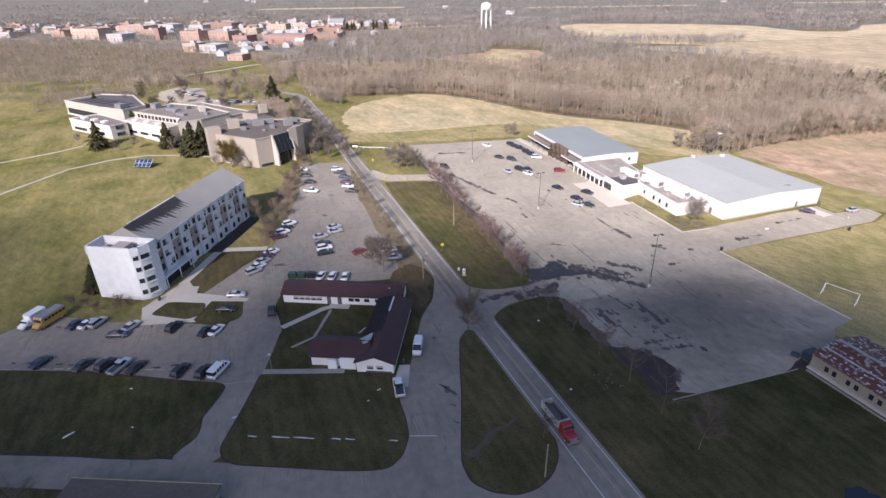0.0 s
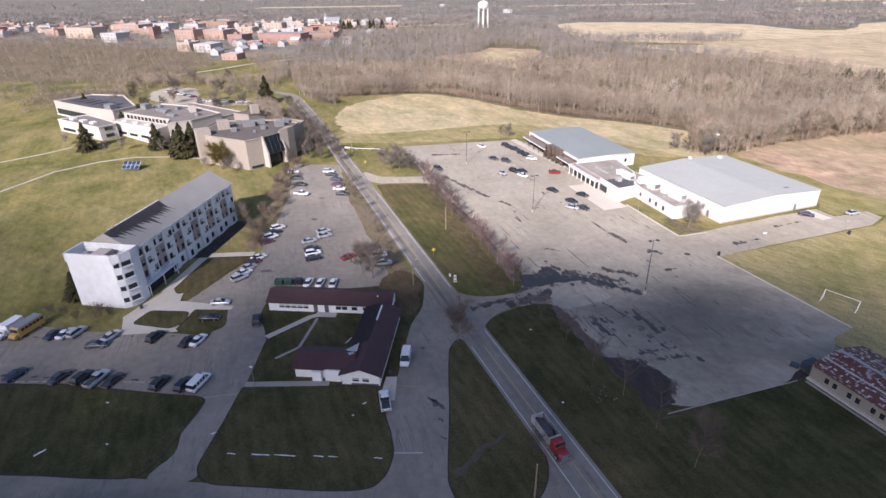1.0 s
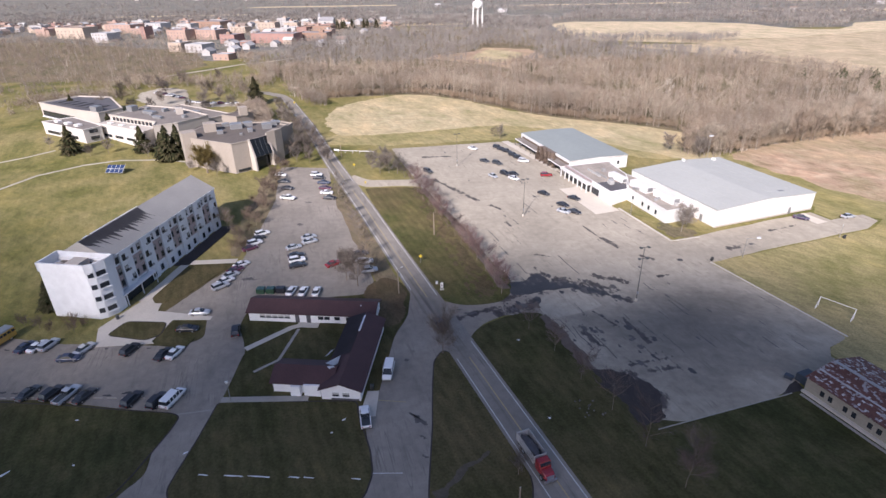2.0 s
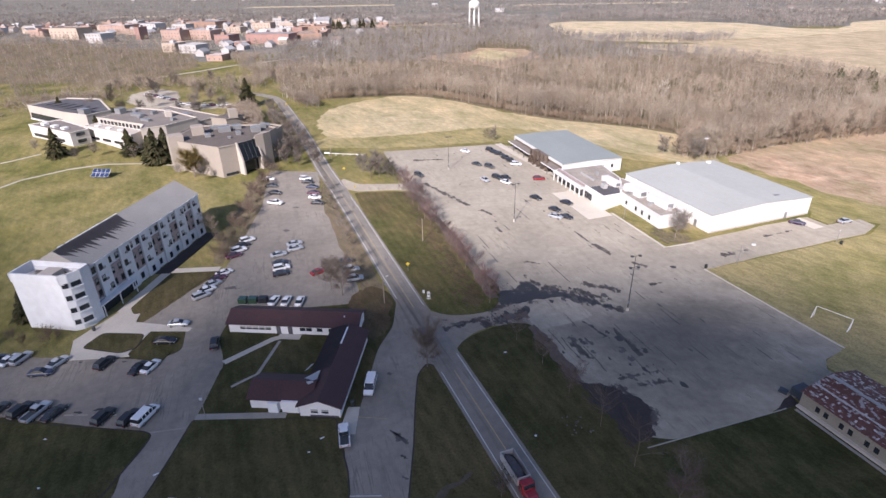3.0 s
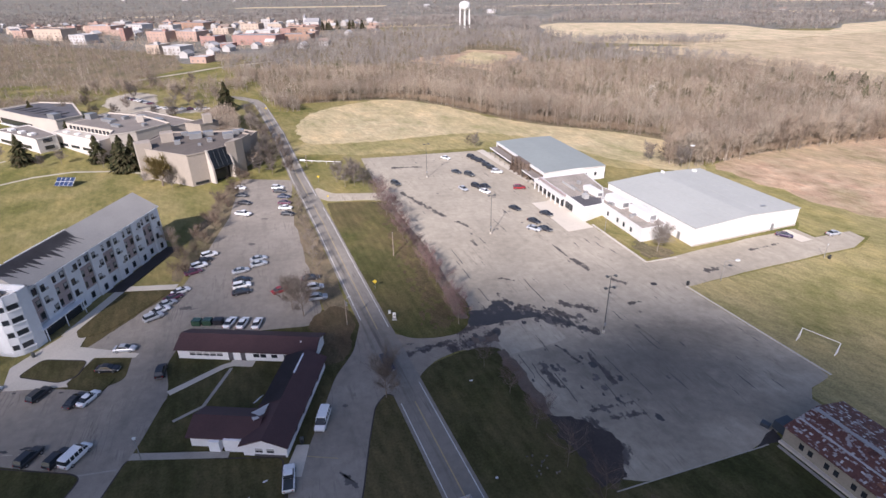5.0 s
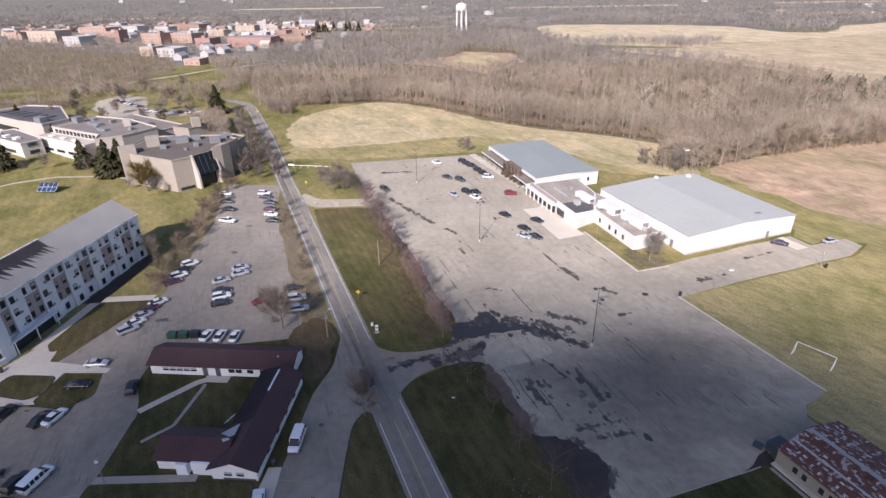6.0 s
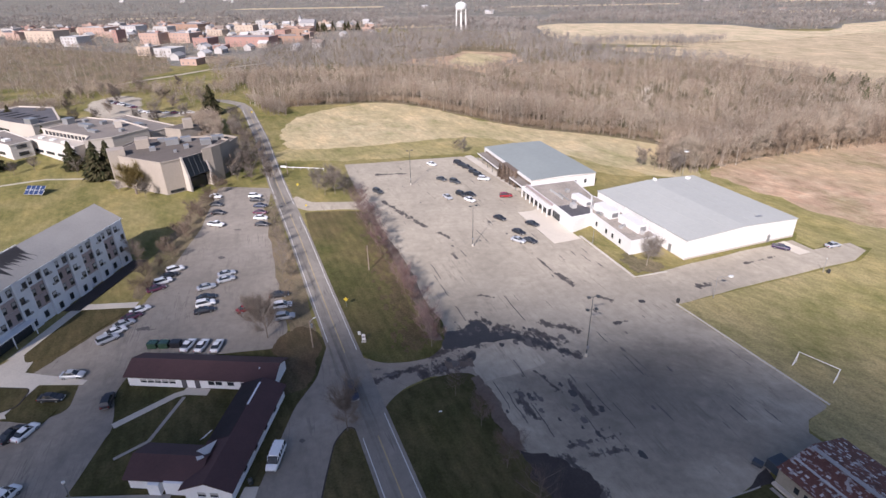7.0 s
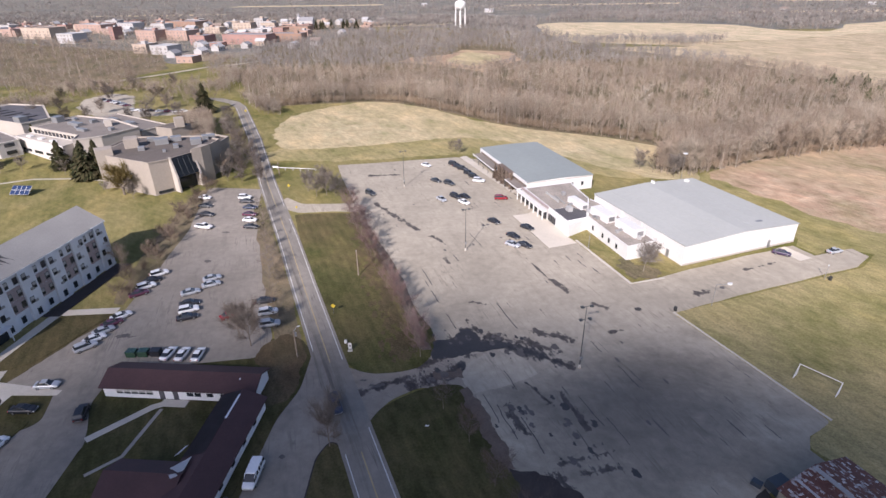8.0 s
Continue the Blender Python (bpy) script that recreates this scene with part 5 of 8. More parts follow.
def solar_array():
    """Ground-mounted solar panels on a tilted frame."""
    e = thing("solar_array", pose(-129, 229.6, 0, 0, 0, -5), "blue ground-mounted solar panels on a grass slope", "solar panel")
    for n in range(4):
        for k in range(2):
            p = part("panel", boxes((0, 0, 0, 1.62, 1.84, 0.06)), BLUEPANEL, e)
            p.matrix_basis = pose(-2.8 + 1.86 * n, -1.0 + 1.65 * k, 1.3 + 1.25 * k, 37)
    part("frame", boxes((0, 0, 0, 7.5, 4.0, 0.04)), BLIND, e, "pale panel frame").matrix_basis = pose(0, -0.16, 1.86, 37)
    for x in (-2.8, 0, 2.8):
        part("leg", tube(bmesh.new(), (x, 0.9, 0), (x, 0.7, 2.4), 0.06, 0.06), STEEL, e)
        part("leg", tube(bmesh.new(), (x, -1.2, 0), (x, -1.2, 0.8), 0.06, 0.06), STEEL, e)
    part("rail", boxes((0, 0.9, 2.3, 7.2, 0.08, 0.08), (0, -1.3, 0.8, 7.2, 0.08, 0.08)), STEEL, e)


BLUEPANEL = gloss("solar_cell", (0.02, 0.038, 0.10), 0.2, 0.0, 0.2)
solar_array()


def barn():
    """Old block-walled barn with a rusty patched sheet roof. Local x along its long wall, southwards."""
    e = thing("old_barn", pose(74.0, 88.4, 0, 0, 0, -69), "old pale block barn with rusty patched sheet-metal roof", "barn")
    L, W, eave, ridge = 40.0, 14.5, 3.3, 4.9
    part("wall", gable_block(bmesh.new(), 0, L, 0, W, eave, ridge), BARNWALL, e)
    rnd = random.Random(11)
    roof = part("roof", gable_roof(bmesh.new(), 0, L, 0, W, eave, ridge, 0.3, 0.1), RUST, e, "red rusty sheet roof with pale worn patches")
    slope = (ridge - eave) / (W / 2)
    made = [finish(boxes((0, 0, 0, w, h, 0.03)), "sheet", m) for w, h, m in ((0.9, 1.3, RUST), (0.6, 0.36, PALESHEET), (0.9, 0.7, RUST2), (0.34, 0.6, PALESHEET))]
    for n in range(30):
        for k in range(12):
            if rnd.random() < 0.83:
                y = 0.2 + (k + 0.5) * (W - 0.4) / 12 + rnd.uniform(-0.45, 0.45)
                x = (n + 0.5) * L / 30 + rnd.uniform(-0.3, 0.3)
                side = 1 if y < W / 2 else -1
                z = eave + 0.13 + slope * min(y, W - y) + rnd.uniform(0.0, 0.03)
                s = part("sheet", made[rnd.choice((0, 1, 1, 1, 2, 3, 3, 3))], None, roof)
                s.matrix_basis = pose(x, y, z, side * math.degrees(math.atan(slope)) + rnd.uniform(-1, 1), 0, rnd.uniform(-9, 9))
    for y, w in ((3.0, 0.45), (W / 2 - 0.6, 0.9)):
        part("roof_lap", boxes((L / 2, y, eave + 0.2 + slope * y, L, w, 0.04)), PALESHEET, roof, "pale sheet lap along the roof")
    hole = finish(boxes((0, 0, 0, 0.75, 0.16, 1.05)), "window", GLASS)
    for n in range(9):
        for dx in (0.0, 1.55):
            part("window", hole, None, e).matrix_basis = pose(3.3 + 4.3 * n + dx, -0.02, 1.75)
    part("plinth", boxes((L / 2, -0.35, 0.2, L, 0.7, 0.5)), CONCRETE, e)
    tail = finish(boxes((0, 0, 0, 0.12, 0.5, 0.14)), "rafter_tail", TIMBER)
    for n in range(30):
        part("rafter_tail", tail, None, e).matrix_basis = pose(1 + 1.3 * n, -0.25, eave - 0.15)
    part("lean_to", prism([(-3.0, 1.4), (-0.05, 1.4), (-0.05, 4.6), (-3.0, 4.6)], 0, 1.7, None, 0.05), BLUESHEET, e, "small bluish lean-to shelter")
    part("pallet", boxes((-3.6, 0.6, 0.4, 1.5, 1.1, 0.7, 20)), BLUESHEET, e)


BARNWALL = plain("barn_block", (0.29, 0.255, 0.205), 0.9, vary=0.14, big=0.4, fine=3.0)
def flaked(m, flake, scale=1.5, at=0.56):
    """Pale worn flakes over an old painted sheet."""
    nodes, links = m.node_tree.nodes, m.node_tree.links
    bsdf = nodes["Principled BSDF"]
    under = bsdf.inputs["Base Color"].links[0].from_socket
    n = noise_out(nodes, links, coords(nodes, links, "world", 21.0, (1.0, 0.6, 1.0)), scale, 3, 0.55)
    links.new(mixed(nodes, links, ramp(nodes, links, n, [(at, (0, 0, 0)), (at + 0.05, (1, 1, 1))]), under, flake), bsdf.inputs["Base Color"])
    return m


RUST = plain("rust_sheet", (0.115, 0.046, 0.035), 0.8, vary=0.25, big=0.7, fine=4.0, spread=0.4)
RUST2 = plain("brown_sheet", (0.22, 0.10, 0.06), 0.8, vary=0.25, big=0.7, fine=4.0, spread=0.4)
PALESHEET = plain("pale_sheet", (0.50, 0.48, 0.47), 0.55, 0.2, vary=0.15, big=0.6, fine=4.0, spread=0.4)
flaked(RUST, (0.31, 0.285, 0.28))
flaked(RUST2, (0.36, 0.30, 0.27), 1.8, 0.6)
BLUESHEET = plain("bluish_sheet", (0.045, 0.055, 0.07), 0.6, vary=0.15)
barn()
structure("pavement", ribbon([(72.9, 87.4), (77.4, 75.6), (88, 48)], 0.6, 0.13), OLDCONCRETE, "narrow concrete strip beside the barn", "pavement")


def water_tower():
    """White tank on legs round a central riser."""
    e = thing("water_tower", pose(71.5, 900, 0), "tall white water tower on legs above the trees", "water tower")
    bm = bmesh.new()
    rings = [(24.5, 0.6), (25.2, 4.0), (26.6, 6.6), (29.0, 8.0), (33.0, 8.1), (35.0, 7.2), (36.8, 4.4), (37.6, 0.5)]
    loops = [[bm.verts.new((r * math.cos(2 * math.pi * k / 20), r * math.sin(2 * math.pi * k / 20), z)) for k in range(20)] for z, r in rings]
    for a, b in zip(loops, loops[1:]):
        for k in range(20):
            bm.faces.new((a[k], a[(k + 1) % 20], b[(k + 1) % 20], b[k]))
    bm.faces.new(loops[-1])
    bm.faces.new(loops[0][::-1])
    part("tank", bm, WHITEWALL, e, "", True)
    part("riser", tube(bmesh.new(), (0, 0, 0), (0, 0, 25), 1.4, 1.2, 12), WHITEWALL, e)
    for k in range(6):
        a = 2 * math.pi * (k + 0.5) / 6
        part("leg", tube(bmesh.new(), (8.4 * math.cos(a), 8.4 * math.sin(a), 0), (7.6 * math.cos(a), 7.6 * math.sin(a), 28), 0.85, 0.75, 8), WHITEWALL, e)
    part("finial", tube(bmesh.new(), (0, 0, 37.4), (0, 0, 39.0), 0.4, 0.2), WHITEWALL, e)


water_tower()

BRICKS = [plain("town_" + n, c, 0.85, vary=0.10, big=0.1, fine=1.0) for n, c in (("red_brick", (0.31, 0.185, 0.155)), ("orange_brick", (0.37, 0.255, 0.205)), ("buff_brick", (0.42, 0.335, 0.265)), ("white_render", (0.40, 0.38, 0.365)), ("grey_render", (0.42, 0.40, 0.39)), ("brown_brick", (0.28, 0.18, 0.13)))]
TOWNPANE = plain("town_window", (0.18, 0.155, 0.145), 0.4, vary=0.1)
HOUSEROOF = [plain("town_roof_" + n, c, 0.85, vary=0.1) for n, c in (("grey", (0.24, 0.235, 0.24)), ("pale", (0.38, 0.37, 0.365)), ("brown", (0.22, 0.17, 0.14)), ("white", (0.44, 0.43, 0.42)))]


def town_block(x, y, w, d, h, turn, wall, roof, rnd):
    """A flat-roofed brick block of the town, windows storey by storey on the two sides in view."""
    e = thing("town_building", pose(x, y, 0, 0, 0, turn), rnd.choice(("flat-roofed brick building in the far town", "plain masonry block in the distant town")), "building", "buildings of the town")
    part("wall", boxes((0, 0, h / 2, w, d, h)), wall, e)
    part("roof", boxes((0, 0, h + 0.15, w - 0.8, d - 0.8, 0.3)), roof, e)
    part("parapet", boxes((0, -d / 2, h + 0.35, w + 0.3, 0.5, 0.7), (0, d / 2, h + 0.35, w + 0.3, 0.5, 0.7), (-w / 2, 0, h + 0.35, 0.5, d, 0.7), (w / 2, 0, h + 0.35, 0.5, d, 0.7)), wall, e)
    pane = finish(boxes((0, 0, 0, 1.6, 0.3, 1.7)), "window", TOWNPANE)
    for k in range(max(1, int(h / 3.6))):
        for n in range(max(1, min(7, int(w / 5)))):
            part("window", pane, None, e).matrix_basis = pose(-w / 2 + (n + 0.5) * w / max(1, min(7, int(w / 5))), -d / 2 - 0.05, 2.0 + 3.6 * k)
    if rnd.random() < 0.7:
        part("roof_house", boxes((rnd.uniform(-0.25, 0.25) * w, 0, h + 1.4, min(5, w * 0.3), min(5, d * 0.4), 2.6)), rnd.choice(BRICKS), e)
    return e


def town_house(x, y, w, d, h, turn, wall, roof, rnd):
    """A gabled dwelling at the edge of the town."""
    e = thing("town_house", pose(x, y, 0, 0, 0, turn), "small gabled house at the edge of the town", "house", "houses of the town")
    part("wall", gable_block(bmesh.new(), -w / 2, w / 2, -d / 2, d / 2, h, h + d * 0.3), wall, e)
    part("roof", gable_roof(bmesh.new(), -w / 2, w / 2, -d / 2, d / 2, h, h + d * 0.3, 0.4, 0.25), roof, e)
    for n in range(3):
        part("window", boxes((-w / 2 + (n + 0.5) * w / 3, -d / 2 - 0.04, 1.9, 1.1, 0.2, 1.5)), GLASS, e)
    return e


def town():
    rnd = random.Random(21)
    # the larger blocks that stand out: x, y, width, height, wall, roof
    for x, y, w, h, a, b in (
        (-569, 887, 20, 10.5, 1, 1), (-498, 845, 48, 15.8, 2, 2), (-423, 779, 26, 12.6, 4, 1), (-474, 930, 53, 12.7, 1, 3), (-385, 813, 7, 17.3, 0, 1), (-429, 941, 34, 12.8, 4, 0),
        (-329, 791, 30, 14.2, 1, 0), (-295, 799, 39, 13.0, 1, 1), (-246, 740, 22, 11.4, 0, 0), (-361, 988, 60, 11.0, 5, 0), (-280, 665, 17, 10.2, 2, 1), (-253, 652, 23, 9.5, 3, 3),
    ):
        town_block(x, y, w, 14 + w * 0.25, h * 0.87, -19 + rnd.uniform(-3, 3), BRICKS[a], HOUSEROOF[b], rnd)
    for x, y, w, h, a, b in (
        (-203, 584, 17, 6.0, 1, 3), (-222, 714, 18, 4.3, 0, 1), (-190, 738, 57, 12.0, 0, 0), (-286, 898, 29, 6.9, 4, 3), (-243, 900, 28, 13.8, 2, 2), (-228, 934, 15, 17.6, 3, 3),
        (-214, 931, 13, 12.8, 3, 3), (-206, 876, 24, 7.5, 4, 3), (-146, 756, 38, 10.4, 5, 0), (-161, 868, 42, 9.7, 5, 2), (-135, 802, 10, 9.6, 1, 1),
    ):
        town_block(x, y, w, 12 + w * 0.2, h * 0.87, -13 + rnd.uniform(-3, 3), BRICKS[a], HOUSEROOF[b], rnd)
    for x, y in ((-105, 708), (-92, 825), (-55, 834), (-126, 684), (-232, 620), (-228, 690), (-205, 670), (-180, 690), (-212, 640), (-238, 708), (-170, 715)):
        town_house(x, y, rnd.uniform(9, 13), rnd.uniform(8, 10), rnd.uniform(4, 5.5), rnd.choice((-15, 75)), BRICKS[rnd.choice((2, 3, 4, 4))], rnd.choice(HOUSEROOF), rnd)
    spots = []
    while len(spots) < 96:
        x, y = rnd.uniform(-760, -40), rnd.uniform(770, 1060)
        if x > -170 and y < 880 or y < 830 - 0.12 * (x + 250):
            continue
        if all(math.hypot(x - a, y - b) > 23 for a, b in spots):
            spots.append((x, y))
            if rnd.random() < 0.5:
                town_block(x, y, rnd.uniform(14, 30), rnd.uniform(12, 18), rnd.uniform(5, 9), rnd.uniform(-25, -8), rnd.choice(BRICKS), rnd.choice(HOUSEROOF), rnd)
            else:
                town_house(x, y, rnd.uniform(10, 16), rnd.uniform(8, 11), rnd.uniform(4, 6), rnd.choice((-15, 75)) + rnd.uniform(-6, 6), rnd.choice(BRICKS[2:5]), rnd.choice(HOUSEROOF), rnd)
    # steeple
    e = thing("steeple_church", pose(-170, 985, 0, 0, 0, -10), "pale church with a tall steeple in the town", "church")
    part("nave", gable_block(bmesh.new(), -12, 12, -6, 6, 8, 13), BRICKS[3], e)
    part("roof", gable_roof(bmesh.new(), -12, 12, -6, 6, 8, 13), HOUSEROOF[0], e)
    part("spire", prism([(-15, -2.5), (-10, -2.5), (-10, 2.5), (-15, 2.5)], 0, 13), BRICKS[4], e)
    part("spire_top", prism([(-15, -2.5), (-10, -2.5), (-10, 2.5), (-15, 2.5)], 13, 20, None, 0.95), HOUSEROOF[0], e)
    # scattered farms far out
    for n in range(12):
        x, y = rnd.uniform(-1500, 1700), rnd.uniform(1450, 2600)
        if n < 4:
            x, y = (-60, 150, 700, 980)[n], (960, 1250, 1150, 1300)[n]
        town_house(x, y, rnd.uniform(12, 20), rnd.uniform(8, 11), rnd.uniform(3, 5), rnd.uniform(-20, 20), BRICKS[3], rnd.choice(HOUSEROOF), rnd)


town()


# ---- trees ----
def sweep(rnd, verts, faces, a, d, length, ra, rb, n=4):
    """A tapered limb of n sides from a along d; returns its tip."""
    d = d.normalized()
    side = d.orthogonal().normalized()
    up = d.cross(side)
    b = a + d * length
    k0 = len(verts)
    for p, r in ((a, ra), (b, rb)):
        for k in range(n):
            q = p + (side * math.cos(6.2832 * k / n) + up * math.sin(6.2832 * k / n)) * r
            verts.append((q.x, q.y, q.z))
    for k in range(n):
        faces.append((k0 + k, k0 + (k + 1) % n, k0 + n + (k + 1) % n, k0 + n + k))
    return b


def bent(rnd, d, amount, lift=0.0):
    return (d + Vector((rnd.uniform(-1, 1), rnd.uniform(-1, 1), rnd.uniform(-1, 1))) * amount + Vector((0, 0, lift))).normalized()


def bare_tree_meshes(seed, h, spread, limbs=7, twigs=160, thick=1.0, crown_mat=None):
    """Trunk and limbs in one mesh, twigs in another: a crown with gaps and an uneven outline."""
    rnd = random.Random(seed)
    tv, tf, cv, cf = [], [], [], []
    r = h * 0.017 * thick
    p, d, joints = Vector((0, 0, -0.1)), Vector((0, 0, 1)), []
    for k in range(4):
        q = sweep(rnd, tv, tf, p, d, h * 0.2, r * (1 - 0.2 * k), r * (0.8 - 0.2 * k), 6)
        joints.append((p, q, d))
        p, d = q, bent(rnd, d, 0.22, 0.3)
    tips = []
    for n in range(limbs):
        a, b, _ = joints[min(3, 1 + int(n * 3 / limbs))]
        start = a.lerp(b, rnd.random())
        ang = n * 2.4 + rnd.uniform(-0.4, 0.4)
        d = Vector((math.cos(ang), math.sin(ang), rnd.uniform(0.5, 1.3))).normalized()
        L = spread * rnd.uniform(0.55, 0.95) * (1 - 0.3 * n / limbs)
        lr = r * 0.45
        p = start
        for k in range(2):
            q = sweep(rnd, tv, tf, p, d, L * 0.55, lr * (1 - 0.4 * k), lr * (0.6 - 0.4 * k) + 0.01, 4)
            tips.append((p, q, d))
            p, d = q, bent(rnd, d, 0.35, 0.25)
    tips.append((joints[3][0], joints[3][1] + Vector((0, 0, h * 0.1)), joints[3][2]))
    for n in range(twigs):
        a, b, d = rnd.choice(tips)
        s = a.lerp(b, rnd.uniform(0.3, 1.05))
        d1 = bent(rnd, d, 0.95, 0.2)
        L = spread * rnd.uniform(0.2, 0.46)
        w = rnd.uniform(0.010, 0.021) * thick * (h / 8) ** 0.5
        side = d1.orthogonal().normalized()
        e = s + d1 * L
        m = s.lerp(e, 0.6) + side * L * 0.06
        k = len(cv)
        for q in (s - side * w, s + side * w, m + side * w * 0.7, e, m - side * w * 0.7):
            cv.append((q.x, q.y, q.z))
        cf.append((k, k + 1, k + 2, k + 4))
        cf.append((k + 4, k + 2, k + 3))
        for j in range(4):
            s2 = s.lerp(e, rnd.uniform(0.3, 0.9))
            d2 = bent(rnd, d1, 0.9, 0.2)
            e2 = s2 + d2 * L * rnd.uniform(0.35, 0.6)
            side2 = d2.orthogonal().normalized()
            k = len(cv)
            for q in (s2 - side2 * w * 0.7, s2 + side2 * w * 0.7, e2):
                cv.append((q.x, q.y, q.z))
            cf.append((k, k + 1, k + 2))
    out = []
    for v, f, nm, m in ((tv, tf, "trunk", TRUNK), (cv, cf, "crown", crown_mat or TWIG)):
        me = bpy.data.meshes.new(nm)
        me.from_pydata(v, [], f)
        me.materials.append(m)
        out.append(me)
    return out


def tree(kind, x, y, turn, size, label, group=""):
    """A single tree from the meshes of its kind."""
    e = thing("tree", pose(x, y, rise(x, y), 0, 0, turn) @ Matrix.Scale(size, 4), label, "tree", group)
    part("trunk", kind[0], None, e)
    part("crown", kind[1], None, e)
    return e


def fir_meshes(seed, h, r, mat=None, dense=900):
    """An evergreen: tiers of drooping sprays of many small needles."""
    rnd = random.Random(seed)
    tv, tf, cv, cf = [], [], [], []
    sweep(rnd, tv, tf, Vector((0, 0, -0.1)), Vector((0, 0, 1)), h * 0.95, h * 0.018, 0.02, 6)
    for n in range(dense):
        z = h * (0.06 + 0.94 * (n / dense) ** 1.25)
        reach = r * (1 - (z / h)) ** 0.85 * rnd.uniform(0.45, 1.25) * (1 + 0.22 * math.sin(9 * z / h * 3 + seed))
        a = rnd.uniform(0, 6.2832)
        out = Vector((math.cos(a), math.sin(a), 0))
        tip = out * (reach + 0.15) + Vector((0, 0, z - reach * 0.22 + rnd.uniform(-0.2, 0.2)))
        root = out * reach * rnd.uniform(0.25, 0.6) + Vector((0, 0, z + 0.1))
        side = Vector((-out.y, out.x, rnd.uniform(-0.5, 0.5))) * rnd.uniform(0.25, 0.5) * (0.4 + r * 0.12)
        k = len(cv)
        mid = root.lerp(tip, 0.6)
        for q in (root, mid + side, tip, mid - side):
            cv.append((q.x, q.y, q.z))
        cf.append((k, k + 1, k + 2))
        cf.append((k, k + 2, k + 3))
    out = []
    for v, f, nm, m in ((tv, tf, "trunk", TRUNK), (cv, cf, "crown", mat or NEEDLE)):
        me = bpy.data.meshes.new(nm)
        me.from_pydata(v, [], f)
        me.materials.append(m)
        out.append(me)
    return out


SMALL_RED = [bare_tree_meshes(40 + k, 7.2, 3.9, 12, 1050, 0.6, REDTWIG) for k in range(4)]
GREY = [bare_tree_meshes(60 + k, 9.0, 4.6, 13, 1400, 0.75, GREYTWIG) for k in range(3)]
SPARSE = [bare_tree_meshes(55 + k, 8.6, 4.2, 11, 620, 0.7, GREYTWIG) for k in range(3)]
SOUTH = [bare_tree_meshes(50 + k, 7.0, 3.4, 12, 1000, 0.42, DIMTWIG) for k in range(3)]
PINE = [fir_meshes(76 + k, 11.0, 4.2, FARNEEDLE, 800) for k in range(3)]
FIR = [fir_meshes(70 + k, 12.4, 4.9, None, 1500) for k in range(3)]
CLUMP = [bare_tree_meshes(65 + k, 9.5, 4.8, 12, 1100, 0.75, TWIG) for k in range(2)]
CRAB = [bare_tree_meshes(80 + k, 3.8, 3.0, 10, 620, 0.9, CRABTWIG) for k in range(3)]
BROWNCOLUMN = fir_meshes(95, 5.4, 1.0, CRABTWIG, 500)

rnd = random.Random(5)
for n in range(5):
    tree(BROWNCOLUMN, 48.6 + 1.15 * n, 236.6 - 3.0 * n, 40 * n, 1.08 + 0.07 * (n % 3), "tall narrow brown shrub before the hall front", "shrubs before the bowling hall")
# pines among the east woods
for n in range(36):
    tree(PINE[n % 3], 276 + 9 * (n % 9) + rnd.uniform(-6, 6), 345 + 20 * (n // 9) + rnd.uniform(-9, 9), rnd.uniform(0, 360), rnd.uniform(0.6, 0.95), "dark green pine among the bare woods", "pines in the east woods")
tree(bare_tree_meshes(93, 13.0, 5.0, 9, 110, 1.1, PALEBARK), 144, 344, 0, 1.25, "pale-barked bare tree standing out at the wood edge")
for x, y, k in ((-142, 912, 0), (-136, 918, 1), (-132, 915, 2), (-122, 928, 0), (-103, 925, 1), (-98, 930, 2), (-84, 925, 0), (-245, 905, 1), (-251, 910, 2)):
    tree(FIR[k], x, y, 40 * k, 1.05, "dark evergreen at the edge of the town", "evergreens of the town")
for n in range(11):
    tree(CLUMP[n % 2], 124 + 7 * math.cos(2.4 * n) * (0.3 + 0.07 * n), 243 + 6 * math.sin(2.4 * n) * (0.3 + 0.07 * n), 50 * n, 1.15 + 0.05 * (n % 4), "tall bare tree in a clump behind the shed", "clump behind the shed")
for n in range(9):
    tree(CLUMP[n % 2], 150 + 10.5 * n, 249 + 2.6 * n + 2.0 * math.sin(3.1 * n), 70 * n, 1.35 + 0.12 * (n % 3), "large spreading bare tree at the wood edge", "large trees at the wood edge")
tree(CLUMP[0], -62.6, 169.5, 20, 0.75, "slim bare tree at the corner of the hall")
# beside the lane at the south
for x, y, k, sz in ((-71, 58.0, 0, 0.95), (-63, 55.5, 1, 0.9), (-78, 57, 2, 1.0)):
    tree(GREY[k], x, y, rnd.uniform(0, 360), sz, "bare grey-brown tree beside the lane", "bare trees by the lane")
# the row along the car park
for n, (x, y) in enumerate([(-4.2, 206), (-2.2, 199), (-0.2, 192), (2.0, 186), (4.1, 179), (6.0, 173), (8.0, 167), (10.1, 161), (11.8, 155.5), (13.8, 150), (15.7, 144.2), (17.6, 138), (19.3, 131.8), (20.6, 126.2)]):
    tree(SMALL_RED[n % 4], x, y, rnd.uniform(0, 360), (1.3 if n < 5 else 1.08) + rnd.uniform(-0.13, 0.13), "small bare tree with reddish twigs on the verge", "row of trees along the car park")
for n, (x, y) in enumerate([(25.0, 110.6), (29.2, 102.4), (32.6, 93.1), (36.2, 84.4), (39.3, 75.6), (42.6, 67.2)]):
    tree(SOUTH[n % 3], x, y, rnd.uniform(0, 360), (0.9, 1.0, 1.1, 1.35, 1.5, 1.4)[n], "small bare tree with pale trunk on the dark lawn", "row of trees on the south lawn")
